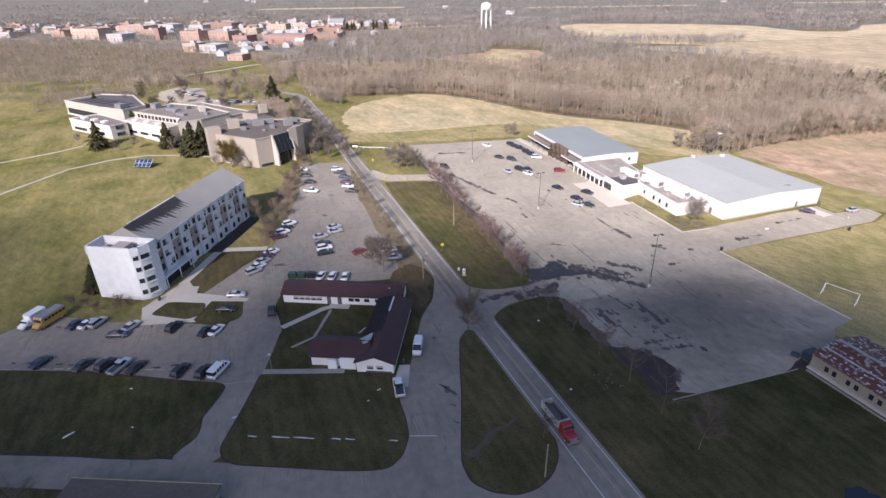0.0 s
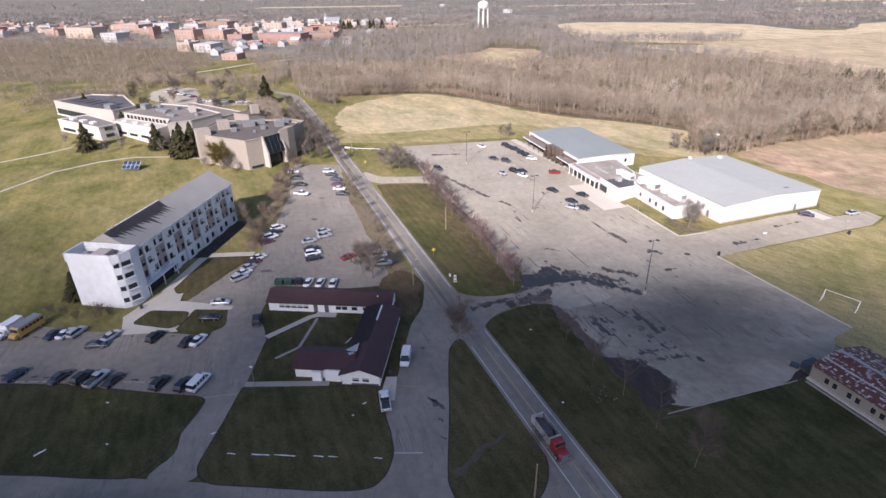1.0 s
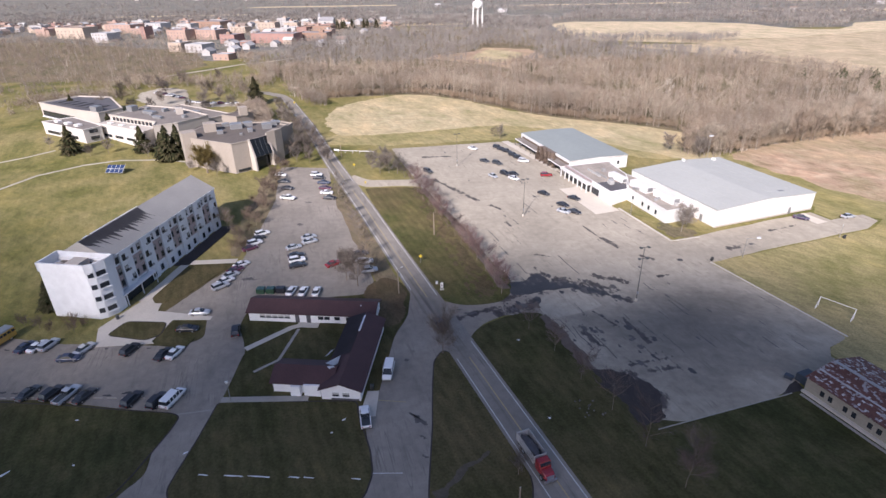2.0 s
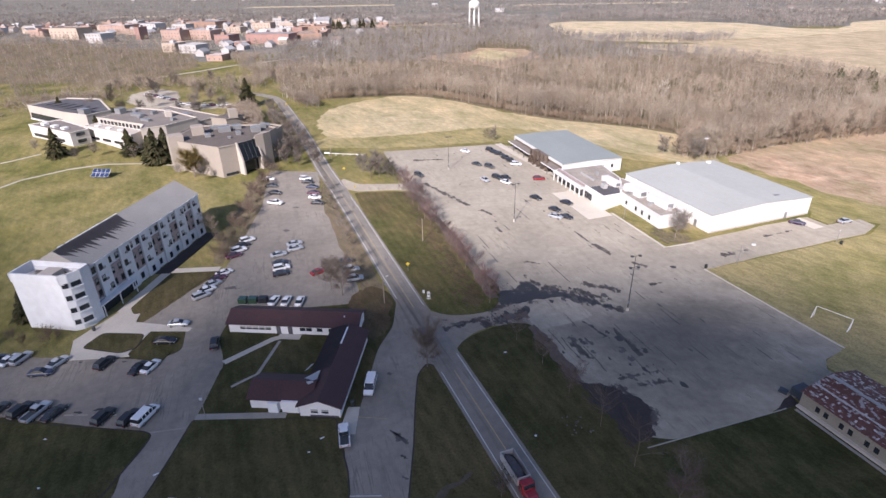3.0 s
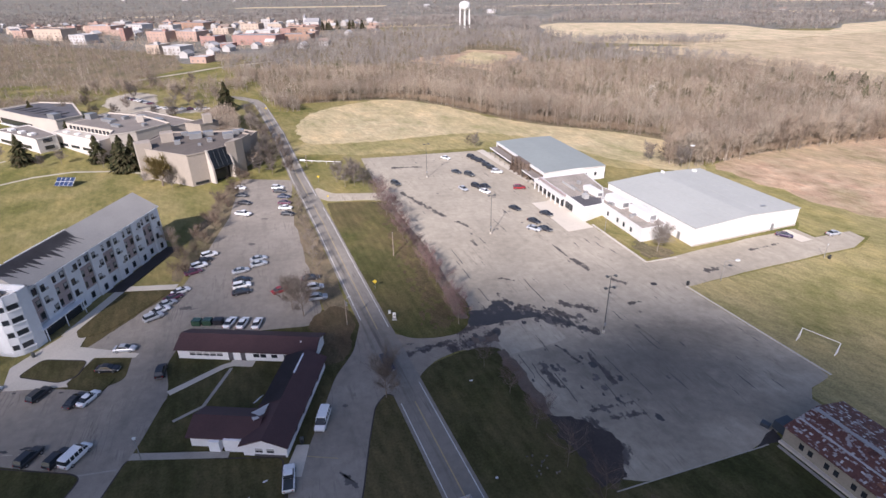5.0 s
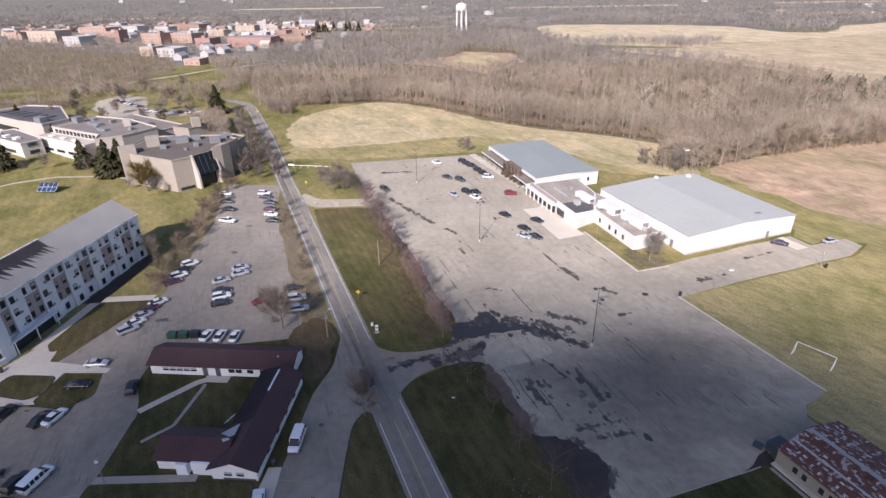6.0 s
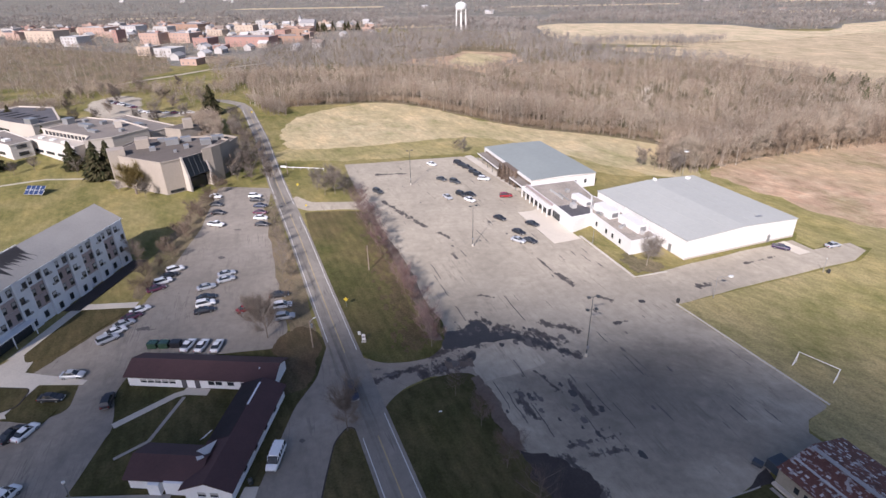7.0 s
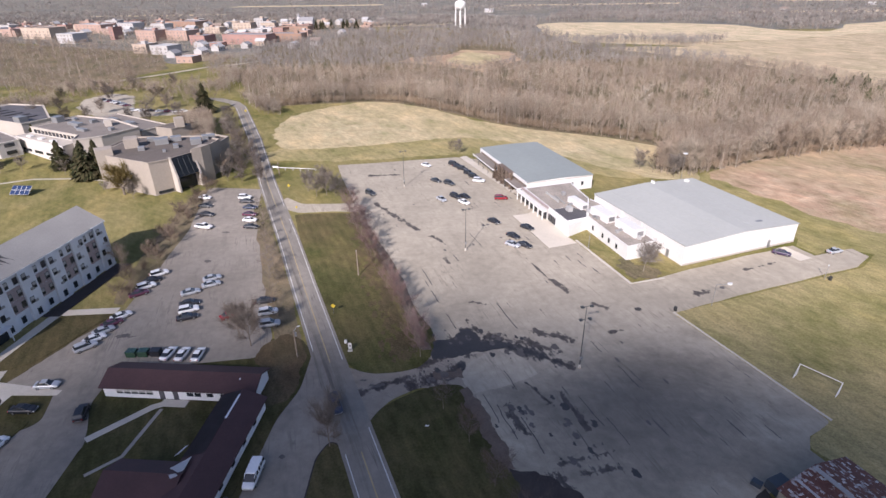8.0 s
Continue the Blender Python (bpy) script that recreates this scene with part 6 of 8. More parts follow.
for x, y, k, s in ((5.4, 102.4, 0, 1.1), (-16.2, 131.5, 1, 1.2), (-19.5, 134.5, 0, 1.0), (-12.5, 140, 2, 0.7), (-15.5, 148, 1, 0.75), (-19, 158, 2, 0.7), (-21, 165, 1, 0.8), (-25, 178, 0, 0.75), (-27.5, 186, 2, 0.7), (-31.5, 200, 1, 0.75), (-22.2, 173, 2, 0.55), (-17, 159, 0, 0.5), (-30, 194.5, 1, 0.6), (17, 70.5, 1, 0.6), (-34, 206, 2, 0.8), (-42, 236, 0, 0.9), (-47, 250, 1, 0.95), (-53, 262, 2, 1.0), (-59, 276, 0, 1.0), (-66, 290, 1, 1.0), (-74, 310, 2, 1.0), (-80, 324, 0, 1.0), (-88, 340, 1, 1.0), (-58, 248, 2, 0.8), (-50, 238, 0, 0.7), (-56, 240, 1, 0.75), (79.8, 160.0, 2, 0.95), (82.5, 163.2, 1, 0.75)):
    tree((SPARSE if 139 < y < 210 and x < 0 else GREY)[k], x, y, rnd.uniform(0, 360), s, "bare grey-brown tree with fine twigs", "bare trees by road and drives")
for x, y, k, s in ((-18, 221, 0, 0.95), (-14.5, 222, 1, 1.0), (-11, 221, 2, 0.9), (-22, 227, 1, 0.9), (-16, 228, 0, 1.0), (-8, 216, 2, 0.8)):
    tree(GREY[k], x, y, rnd.uniform(0, 360), s, "bare bushy tree in a clump beside the drive", "clump by the drive")
for n in range(22):
    u = n / 21
    x, y = -56.0 + 2.4 * math.sin(n * 1.7) + (1.5 - 6.0 * u), 152 + 82 * u + rnd.uniform(-2, 2)
    tree(CRAB[n % 3], x, y, rnd.uniform(0, 360), rnd.uniform(0.65, 1.2), "low bare crab tree between hall and car park", "crab trees by the car park")
for x, y, k, s in ((-162.5, 256, 0, 1.05), (-131.5, 259.5, 1, 1.0), (-114, 247, 2, 1.25), (-110.5, 250, 0, 1.2), (-118, 250, 1, 0.95), (-108.3, 362.5, 1, 1.4), (-90.6, 124.0, 2, 0.62), (-92.4, 126.6, 0, 0.5), (-206, 333, 0, 0.9), (-168, 300, 1, 0.6)):
    tree(FIR[k], x, y, rnd.uniform(0, 360), s, "dark green spruce on the lawn", "spruces")
tree(bare_tree_meshes(90, 9.6, 6.6, 14, 1500, 2.6, OLIVE), -90.2, 227.4, 0, 1.0, "bushy yellowish-brown tree before the college")
for x, y, k, s in ((-84.5, 222.5, 0, 0.75), (-126, 252, 1, 0.7), (-146, 256, 2, 0.7), (-152, 252, 0, 0.6), (-98, 230, 1, 0.5), (-176, 262, 2, 0.6), (-140, 336, 0, 0.9), (-120, 350, 1, 1.0), (-135, 372, 2, 1.0), (-150, 390, 0, 1.1), (-170, 330, 1, 1.0), (-95, 310, 2, 0.8), (-200, 415, 0, 1.1), (-182, 430, 1, 1.1), (-160, 445, 2, 1.0), (118, 234, 1, 1.0), (112, 240, 2, 0.9), (125, 242, 0, 1.1), (108, 244, 1, 0.9), (36, 270, 2, 0.7), (33, 273, 0, 0.6)):
    tree(GREY[k], x, y, rnd.uniform(0, 360), s, "bare grey-brown tree with fine twigs", "bare trees about the college")
for x, y in ((-82.5, 116.6), (-80, 115.8), (-77.5, 115.4), (-85, 114.4), (-88, 115.2), (-92, 116), (-84, 113), (-79, 113.4)):
    tree(CRAB[0], x, y, rnd.uniform(0, 360), rnd.uniform(0.5, 0.75), "low brown shrub at the foot of the hall", "shrubs at the hall")


def wood_template(rng, h, twigs, w):
    """One woodland tree as triangles: a lean trunk, steep limbs, a broom of thin twigs."""
    tris = []

    def blade(a, b, wd):
        d = b - a
        side = np.cross(d, rng.normal(size=3))
        side = side / (np.linalg.norm(side) + 1e-9) * wd
        tris.append((a - side, a + side, b))

    top = np.array([rng.normal() * 0.04, rng.normal() * 0.04, 1.0]) * h
    low = np.array([0, 0, -0.03])
    for k in range(3):
        a = 2.094 * k
        s = np.array([math.cos(a), math.sin(a), 0]) * h * 0.009
        s2 = np.array([math.cos(a + 2.094), math.sin(a + 2.094), 0]) * h * 0.009
        tris.append((low + s * 1.4, low + s2 * 1.4, top))
    limbs = [(top * 0.45, top)]
    for n in range(8):
        root = top * rng.uniform(0.3, 0.62)
        a = n * 2.4 + rng.uniform(-0.4, 0.4)
        reach = h * rng.uniform(0.14, 0.30)
        tip = root + np.array([math.cos(a) * reach, math.sin(a) * reach, h * rng.uniform(0.12, 0.36)])
        blade(root, tip, w * 2.2)
        limbs.append((root, tip))
    for n in range(twigs):
        r, t = limbs[rng.integers(len(limbs))]
        root = r + (t - r) * rng.uniform(0.3, 1.0)
        a = rng.random() * 6.283
        reach = h * rng.uniform(0.05, 0.15)
        tip = root + np.array([math.cos(a) * reach, math.sin(a) * reach, h * rng.uniform(-0.03, 0.11)]) + (t - r) * 0.1
        blade(root, tip, w * rng.uniform(0.5, 1.3))
    return np.array(tris)


def woods(name, label, polys, count, heights, twigs, width, seed, material, holes=(), parent=None):
    """Very many bare trees over an area, as one object."""
    rng = np.random.default_rng(seed)
    spots = []
    for poly, share in polys:
        p = np.array(poly)
        found = np.zeros((0, 2))
        want = int(count * share)
        while len(found) < want:
            q = rng.uniform(p.min(0), p.max(0), (want * 2, 2))
            ok = inside(q, poly)
            for hole in holes:
                ok &= ~inside(q, hole)
            found = np.concatenate([found, q[ok]])
        spots.append(found[:want])
    spots = np.concatenate(spots)
    kinds = [wood_template(rng, 1.0, twigs, width) for _ in range(6)]
    chunks = []
    for k, kind in enumerate(kinds):
        mine = spots[k::6]
        wave = 0.5 + 0.25 * np.sin(mine[:, 0] * 0.11 + 1.3 * np.sin(mine[:, 1] * 0.05)) + 0.25 * np.sin(mine[:, 1] * 0.09 + mine[:, 0] * 0.03)
        size = heights[0] + (heights[1] - heights[0]) * np.clip(0.35 * wave + 0.65 * rng.random(len(mine)) ** 1.2, 0, 1)
        ang = rng.uniform(0, 6.283, len(mine))
        c, s = np.cos(ang), np.sin(ang)
        v = kind.reshape(1, -1, 3)
        x = (v[..., 0] * c[:, None] - v[..., 1] * s[:, None]) * size[:, None] + mine[:, :1]
        y = (v[..., 0] * s[:, None] + v[..., 1] * c[:, None]) * size[:, None] + mine[:, 1:]
        z = v[..., 2] * size[:, None]
        chunks.append(np.stack([x, y, z], -1).reshape(-1, 3))
    v = np.concatenate(chunks).astype(np.float32)
    me = bpy.data.meshes.new(name)
    n = len(v)
    me.vertices.add(n)
    me.vertices.foreach_set("co", v.ravel())
    me.loops.add(n)
    me.loops.foreach_set("vertex_index", np.arange(n, dtype=np.int32))
    me.polygons.add(n // 3)
    me.polygons.foreach_set("loop_start", np.arange(0, n, 3, dtype=np.int32))
    me.update(calc_edges=True)
    me.materials.append(material)
    me.materials.append(WOODTRUNK)
    stems = (np.arange(n // 3) % len(kinds[0]) < 3).astype(np.int32)
    me.polygons.foreach_set("material_index", stems)
    return tagged(new(name, me), label, "trees", "", "stuff")


EDGE_WOOD = [(-73, 376), (-47, 381), (-19, 387), (2, 383), (24, 364), (45, 339), (65, 319), (91, 301), (111, 292), (127, 280), (124, 252), (133, 239), (145, 242), (158, 249), (177, 255), (194, 261), (214, 265), (230, 268), (330, 284), (330, 330), (230, 306), (170, 294), (140, 306), (110, 330), (75, 350), (30, 405), (-10, 420), (-60, 402)]
EAST_WOOD = [(-80, 385), (-60, 402), (-10, 418), (30, 403), (75, 348), (110, 328), (140, 304), (170, 292), (230, 304), (330, 328), (430, 310), (560, 400), (322, 392), (310, 441), (302, 485), (286, 518), (265, 564), (232, 602), (203, 638), (184, 713), (175, 800), (60, 890), (-60, 850), (-150, 700), (-160, 560), (-105, 430)]
WEST_WOOD = [(-700, 240), (-330, 290), (-276, 346), (-269, 362), (-260, 383), (-256, 403), (-251, 432), (-239, 443), (-228, 469), (-219, 491), (-206, 540), (-262, 660), (-460, 760), (-800, 820), (-1100, 700)]
FARHOLE = [[(30, 520), (58, 640), (104, 620), (110, 560), (66, 490)]]
woods("near_woods", "edge of dense bare grey-brown woods", [(EDGE_WOOD, 1.0)], 2100, (6.0, 16.5), 190, 0.0023, 1, TWIG)
BRUSH_LINE = [(-73, 376), (-47, 381), (-19, 387), (2, 383), (24, 364), (45, 339), (65, 319), (91, 301), (111, 292), (127, 280), (124, 252), (133, 239), (145, 242), (158, 249), (177, 255), (194, 261), (214, 265), (230, 268), (330, 284)]
woods("wood_edge_brush", "low brown brush along the wood's edge", [(BRUSH_LINE + [(x + 2, y + 9) for x, y in BRUSH_LINE[::-1]], 1.0)], 3200, (2.0, 5.2), 90, 0.010, 6, BRUSH)
NEAR_EAST = [(x, min(y, 500)) for x, y in EAST_WOOD]
FAR_EAST = [(-160, 500), (294, 500), (286, 518), (265, 564), (232, 602), (203, 638), (184, 713), (175, 800), (60, 890), (-60, 850), (-150, 700), (-160, 560)]
woods("wood_tongue", "tongue of bare woods between two stubble fields", [([(184, 713), (203, 660), (222, 648), (226, 672), (268, 662), (293, 631), (325, 650), (358, 669), (320, 682), (268, 690), (226, 700)], 1.0)], 520, (6, 13), 80, 0.0046, 31, HAZETWIG)
woods("far_east_woods", "dense bare greyish woods further off", [(FAR_EAST, 1.0)], 4200, (5.0, 14), 80, 0.0052, 12, HAZETWIG, FARHOLE)
woods("east_woods", "dense bare grey-brown woods", [(NEAR_EAST, 1.0)], 4200, (5.0, 15), 105, 0.0040, 2, TWIG, FARHOLE)
woods("west_woods", "dense bare grey-brown woods beyond the college", [(WEST_WOOD, 1.0)], 5200, (5.0, 14.5), 90, 0.0044, 3, WESTTWIG)
HEDGES = [
    ([(-252, 362), (-210, 372), (-190, 425), (-120, 376), (-112, 420), (-150, 470), (-246, 440)], 0.22), ([(-246, 330), (-214, 352), (-196, 392), (-254, 380)], 0.06),
    ([(-262, 352), (-200, 372), (-196, 388), (-258, 385)], 0.08), ([(-258, 420), (-210, 428), (-160, 424), (-162, 430), (-208, 442), (-256, 450)], 0.09), ([(-222, 474), (-213, 470), (-204, 488), (-212, 496)], 0.02), ([(-135, 430), (-118, 428), (-120, 470), (-134, 500)], 0.1), ([(-184, 566), (-160, 530), (-156, 590), (-196, 604)], 0.1),
    ([(-92, 392), (-70, 372), (-62, 356), (-72, 352), (-100, 400)], 0.1), ([(-60, 244), (-88, 316), (-97, 338), (-104, 344), (-112, 336), (-98, 310), (-72, 262), (-60, 246)], 0.32), ([(112, 238), (124, 234), (134, 238), (136, 250), (124, 254), (114, 246)], 0.12),
]
woods("hedgerow_trees", "scattered bare trees and scrub about the college", HEDGES, 1500, (4.5, 11), 110, 0.0052, 9, TWIG)
FAR_WOODS = [
    ([(-1100, 1000), (-60, 1040), (-60, 1250), (-1100, 1200)], 0.2), ([(-60, 905), (70, 910), (170, 830), (200, 990), (40, 1120), (-60, 1060)], 0.1), ([(190, 944), (242, 974), (328, 956), (408, 930), (473, 886), (482, 828), (495, 784), (545, 775), (622, 866), (705, 901), (900, 980), (900, 1090), (300, 1180)], 0.17),
    ([(-1400, 1240), (1500, 1200), (1600, 1470), (-1500, 1430)], 0.24), ([(-1700, 1560), (1900, 1560), (2000, 2100), (-1900, 2100)], 0.2), ([(700, 905), (1300, 1060), (1500, 1300), (900, 1100)], 0.1),
]
woods("far_woods", "bands of distant bare woods", FAR_WOODS, 15000, (7, 14), 14, 0.026, 4, HAZETWIG)
TOWN_TREES = [([(-700, 740), (-300, 690), (-150, 640), (-60, 800), (-60, 1000), (-300, 1150), (-720, 1150)], 1.0)]
woods("town_trees", "bare street trees among the town's buildings", TOWN_TREES, 3600, (5, 10), 40, 0.0085, 8, TWIG)
# tall bare trees between the college and the road, and behind the college
for n in range(9):
    tree(GREY[n % 3], -53.5 - 3.6 * n + rnd.uniform(-2.5, 2.5), 246 + 9.5 * n + rnd.uniform(-3, 3), rnd.uniform(0, 360), rnd.uniform(0.85, 1.15), "tall bare grey-brown tree beside the road bend", "bare trees beside the college")
for n in range(16):
    tree(GREY[n % 3], -98 - 7.5 * n + rnd.uniform(-5, 5), 318 + 22 * (n % 4) + 2.0 * n + rnd.uniform(-6, 6), rnd.uniform(0, 360), rnd.uniform(0.8, 1.15), "bare grey-brown tree behind the college", "bare trees behind the college")


# ---- vehicles ----
PAINT = {
    "white": gloss("white_paint", (0.80, 0.80, 0.80)), "silver": gloss("silver_paint", (0.44, 0.455, 0.48), 0.35, 0.15), "black": gloss("black_paint", (0.012, 0.013, 0.019), 0.4, 0.0, 0.15),
    "dark": gloss("grey_paint", (0.04, 0.044, 0.05), 0.4, 0.0, 0.12), "blue": gloss("blue_paint", (0.02, 0.032, 0.07), 0.4, 0.0, 0.12), "red": gloss("red_paint", (0.26, 0.014, 0.02)),
    "plum": gloss("plum_paint", (0.03, 0.014, 0.05), 0.4, 0.0, 0.15), "maroon": gloss("maroon_paint", (0.10, 0.025, 0.05)), "yellow": gloss("yellow_paint", (0.43, 0.265, 0.06)), "green": gloss("green_paint", (0.018, 0.055, 0.03)),
}


def loft(rings):
    bm = bmesh.new()
    loops = [[bm.verts.new(p) for p in ring] for ring in rings]
    n = len(loops[0])
    for a, b in zip(loops, loops[1:]):
        for k in range(n):
            bm.faces.new((a[k], a[(k + 1) % n], b[(k + 1) % n], b[k]))
    bm.faces.new(loops[0][::-1])
    bm.faces.new(loops[-1])
    return bm


def hull(stations):
    """A car body from stations (x, low, high, half width): flanks bulged, shoulders rounded."""
    return loft([[(x, -w * 0.94, lo), (x, -w, lo + 0.22), (x, -w, hi - 0.16), (x, -w * 0.88, hi), (x, w * 0.88, hi), (x, w, hi - 0.16), (x, w, lo + 0.22), (x, w * 0.94, lo)] for x, lo, hi, w in stations])


def cabin(stations):
    """A glasshouse from stations (x, low, high, half width low, half width high)."""
    return loft([[(x, -a, lo), (x, -b, hi), (x, b, hi), (x, a, lo)] for x, lo, hi, a, b in stations])


def wheels(e, xs, half, r=0.33):
    tyre = bmesh.new()
    tube(tyre, (0, -0.11, 0), (0, 0.11, 0), r, r, 14)
    tyre = finish(tyre, "tyre", RUBBER)
    rim = bmesh.new()
    tube(rim, (0, -0.125, 0), (0, 0.125, 0), r * 0.62, r * 0.62, 10)
    rim = finish(rim, "rim", CHROME)
    for x in xs:
        for y in (-half, half):
            w = part("wheel", tyre, None, e)
            w.matrix_basis = pose(x, y, r)
            part("rim", rim, None, w)


SHAPES = {
    # body stations, glass stations, roof (x0, x1, z, half width), wheel base, half track, length, half width
    "sedan": ([(-2.35, 0.35, 0.78, 0.76), (-2.2, 0.25, 0.95, 0.86), (-1.2, 0.22, 0.98, 0.91), (0.9, 0.22, 0.95, 0.91), (1.9, 0.24, 0.84, 0.87), (2.3, 0.32, 0.66, 0.74)],
              [(-1.75, 0.93, 0.96, 0.78, 0.74), (-0.95, 0.95, 1.42, 0.80, 0.62), (0.25, 0.95, 1.44, 0.80, 0.63), (1.15, 0.92, 0.96, 0.80, 0.76)], (-0.98, 0.28, 1.45, 0.62), (-1.4, 1.4), 0.80),
    "suv": ([(-2.3, 0.45, 1.05, 0.80), (-2.2, 0.35, 1.12, 0.90), (0.8, 0.32, 1.10, 0.94), (1.9, 0.34, 1.02, 0.90), (2.28, 0.42, 0.85, 0.80)],
            [(-2.18, 1.1, 1.14, 0.84, 0.80), (-1.85, 1.1, 1.70, 0.85, 0.70), (0.25, 1.1, 1.72, 0.85, 0.70), (1.1, 1.06, 1.1, 0.84, 0.80)], (-1.95, 0.28, 1.73, 0.70), (-1.4, 1.42), 0.84),
    "pickup": ([(-2.8, 0.55, 0.72, 0.90), (-2.75, 0.45, 0.80, 0.95), (-0.3, 0.42, 0.82, 0.97), (-0.2, 0.42, 1.14, 0.97), (1.4, 0.42, 1.14, 0.96), (2.5, 0.45, 1.06, 0.93), (2.8, 0.5, 0.85, 0.85)],
               [(-0.55, 1.1, 1.14, 0.86, 0.84), (-0.35, 1.1, 1.78, 0.86, 0.72), (0.75, 1.12, 1.80, 0.86, 0.73), (1.45, 1.1, 1.14, 0.86, 0.82)], (-0.42, 0.78, 1.81, 0.73), (-1.75, 1.8), 0.88),
    "van": ([(-2.8, 0.45, 1.15, 0.92), (-2.7, 0.35, 1.22, 0.99), (1.6, 0.35, 1.22, 0.99), (2.45, 0.38, 1.05, 0.95), (2.8, 0.45, 0.85, 0.86)],
            [(-2.74, 1.2, 1.24, 0.95, 0.93), (-2.55, 1.2, 1.95, 0.96, 0.86), (0.9, 1.2, 1.98, 0.96, 0.86), (1.9, 1.14, 1.22, 0.94, 0.90)], (-2.6, 0.95, 2.0, 0.87), (-1.75, 1.75), 0.90),
}
MASTERS = {}


def vehicle(kind, colour, m, group=""):
    """A car, sport utility, pickup or van of a colour, at a pose; x points ahead."""
    if (kind, colour) in MASTERS:
        return tagged(copy_thing(MASTERS[kind, colour], m), "", "", group)
    body, glass, (x0, x1, z, w), axles, half = SHAPES[kind]
    word = {"suv": "sport utility car", "sedan": "saloon car", "pickup": "pickup truck", "van": "passenger van"}[kind]
    shade = {"dark": "dark grey"}.get(colour, colour)
    e = thing({"suv": "sport_utility_car", "sedan": "saloon_car", "pickup": "pickup_truck", "van": "passenger_van"}[kind], m, f"{shade} {word} parked on grey asphalt", "car", group)
    part("body", hull(body), PAINT[colour], e)
    part("glasshouse", cabin(glass), GLASS, e, "dark tinted windows")
    part("roof_panel", prism(rounded([(x0, -w), (x1, -w), (x1, w), (x0, w)], 0.2, 2), z - 0.05, z + 0.03, None, 0.04), PAINT[colour], e)
    nose, tail = body[-1][0], body[0][0]
    zl = (body[-1][1] + body[-1][2]) / 2 + 0.08
    for y in (-0.6, 0.6):
        part("headlight", boxes((nose - 0.03, y, zl, 0.12, 0.34, 0.14)), LAMPGLASS, e)
        part("taillight", boxes((tail + 0.03, y * 1.1, zl + 0.12, 0.12, 0.24, 0.2)), REDGLASS, e)
        part("pillar", tube(bmesh.new(), (glass[-1][0] - 0.02, y * 1.28 * half / 0.84, glass[-1][1]), (x1, w if y > 0 else -w, z), 0.045, 0.045, 4), PAINT[colour], e)
    part("front_bumper", boxes((nose + 0.02, 0, body[-1][1] + 0.1, 0.14, 1.3, 0.16)), STEEL, e)
    part("rear_bumper", boxes((tail - 0.02, 0, body[0][1] + 0.1, 0.14, 1.3, 0.16)), STEEL, e)
    if kind == "pickup":
        part("cargo_bed", boxes((-1.65, 0, 0.95, 2.2, 1.5, 0.25)), DARKSTEEL, e, "dark open cargo bed")
        for y in (-0.86, 0.86):
            part("bed_side", boxes((-1.6, y, 0.95, 2.4, 0.14, 0.36)), PAINT[colour], e)
        part("tailgate", boxes((-2.76, 0, 0.95, 0.1, 1.7, 0.36)), PAINT[colour], e)
    if kind == "van":
        for k in range(4):
            for y in (-0.94, 0.94):
                part("door_post", boxes((-1.7 + 0.85 * k, y * 0.97, 1.58, 0.14, 0.12, 0.72)), PAINT[colour], e)
    wheels(e, axles, half)
    MASTERS[kind, colour] = e
    return e


SW_LOT = [
    (-86.0, 107.4, 75, "sedan", "blue"), (-83.4, 107.5, 75, "sedan", "white"), (-81.2, 107.9, 75, "suv", "silver"), (-72.5, 106.3, 70, "sedan", "silver"), (-62.3, 105.5, 75, "suv", "black"),
    (-54.3, 103.7, 75, "sedan", "black"), (-52.0, 104.1, 75, "sedan", "white"), (-74.0, 103.0, 4, "sedan", "blue"), (-85.0, 93.3, 72, "sedan", "blue"), (-75.4, 92.3, 72, "sedan", "dark"),
    (-70.7, 92.0, 72, "suv", "black"), (-67.4, 91.4, 75, "pickup", "silver"), (-63.9, 91.1, 72, "sedan", "black"), (-54.1, 89.7, 75, "suv", "black"), (-49.1, 89.2, 75, "suv", "black"),
    (-46.3, 89.7, 75, "van", "white"), (-52.7, 119.8, 3, "sedan", "silver"), (-52.9, 113.0, 0, "sedan", "black"), (-41.4, 111.6, 105, "suv", "black"),
]
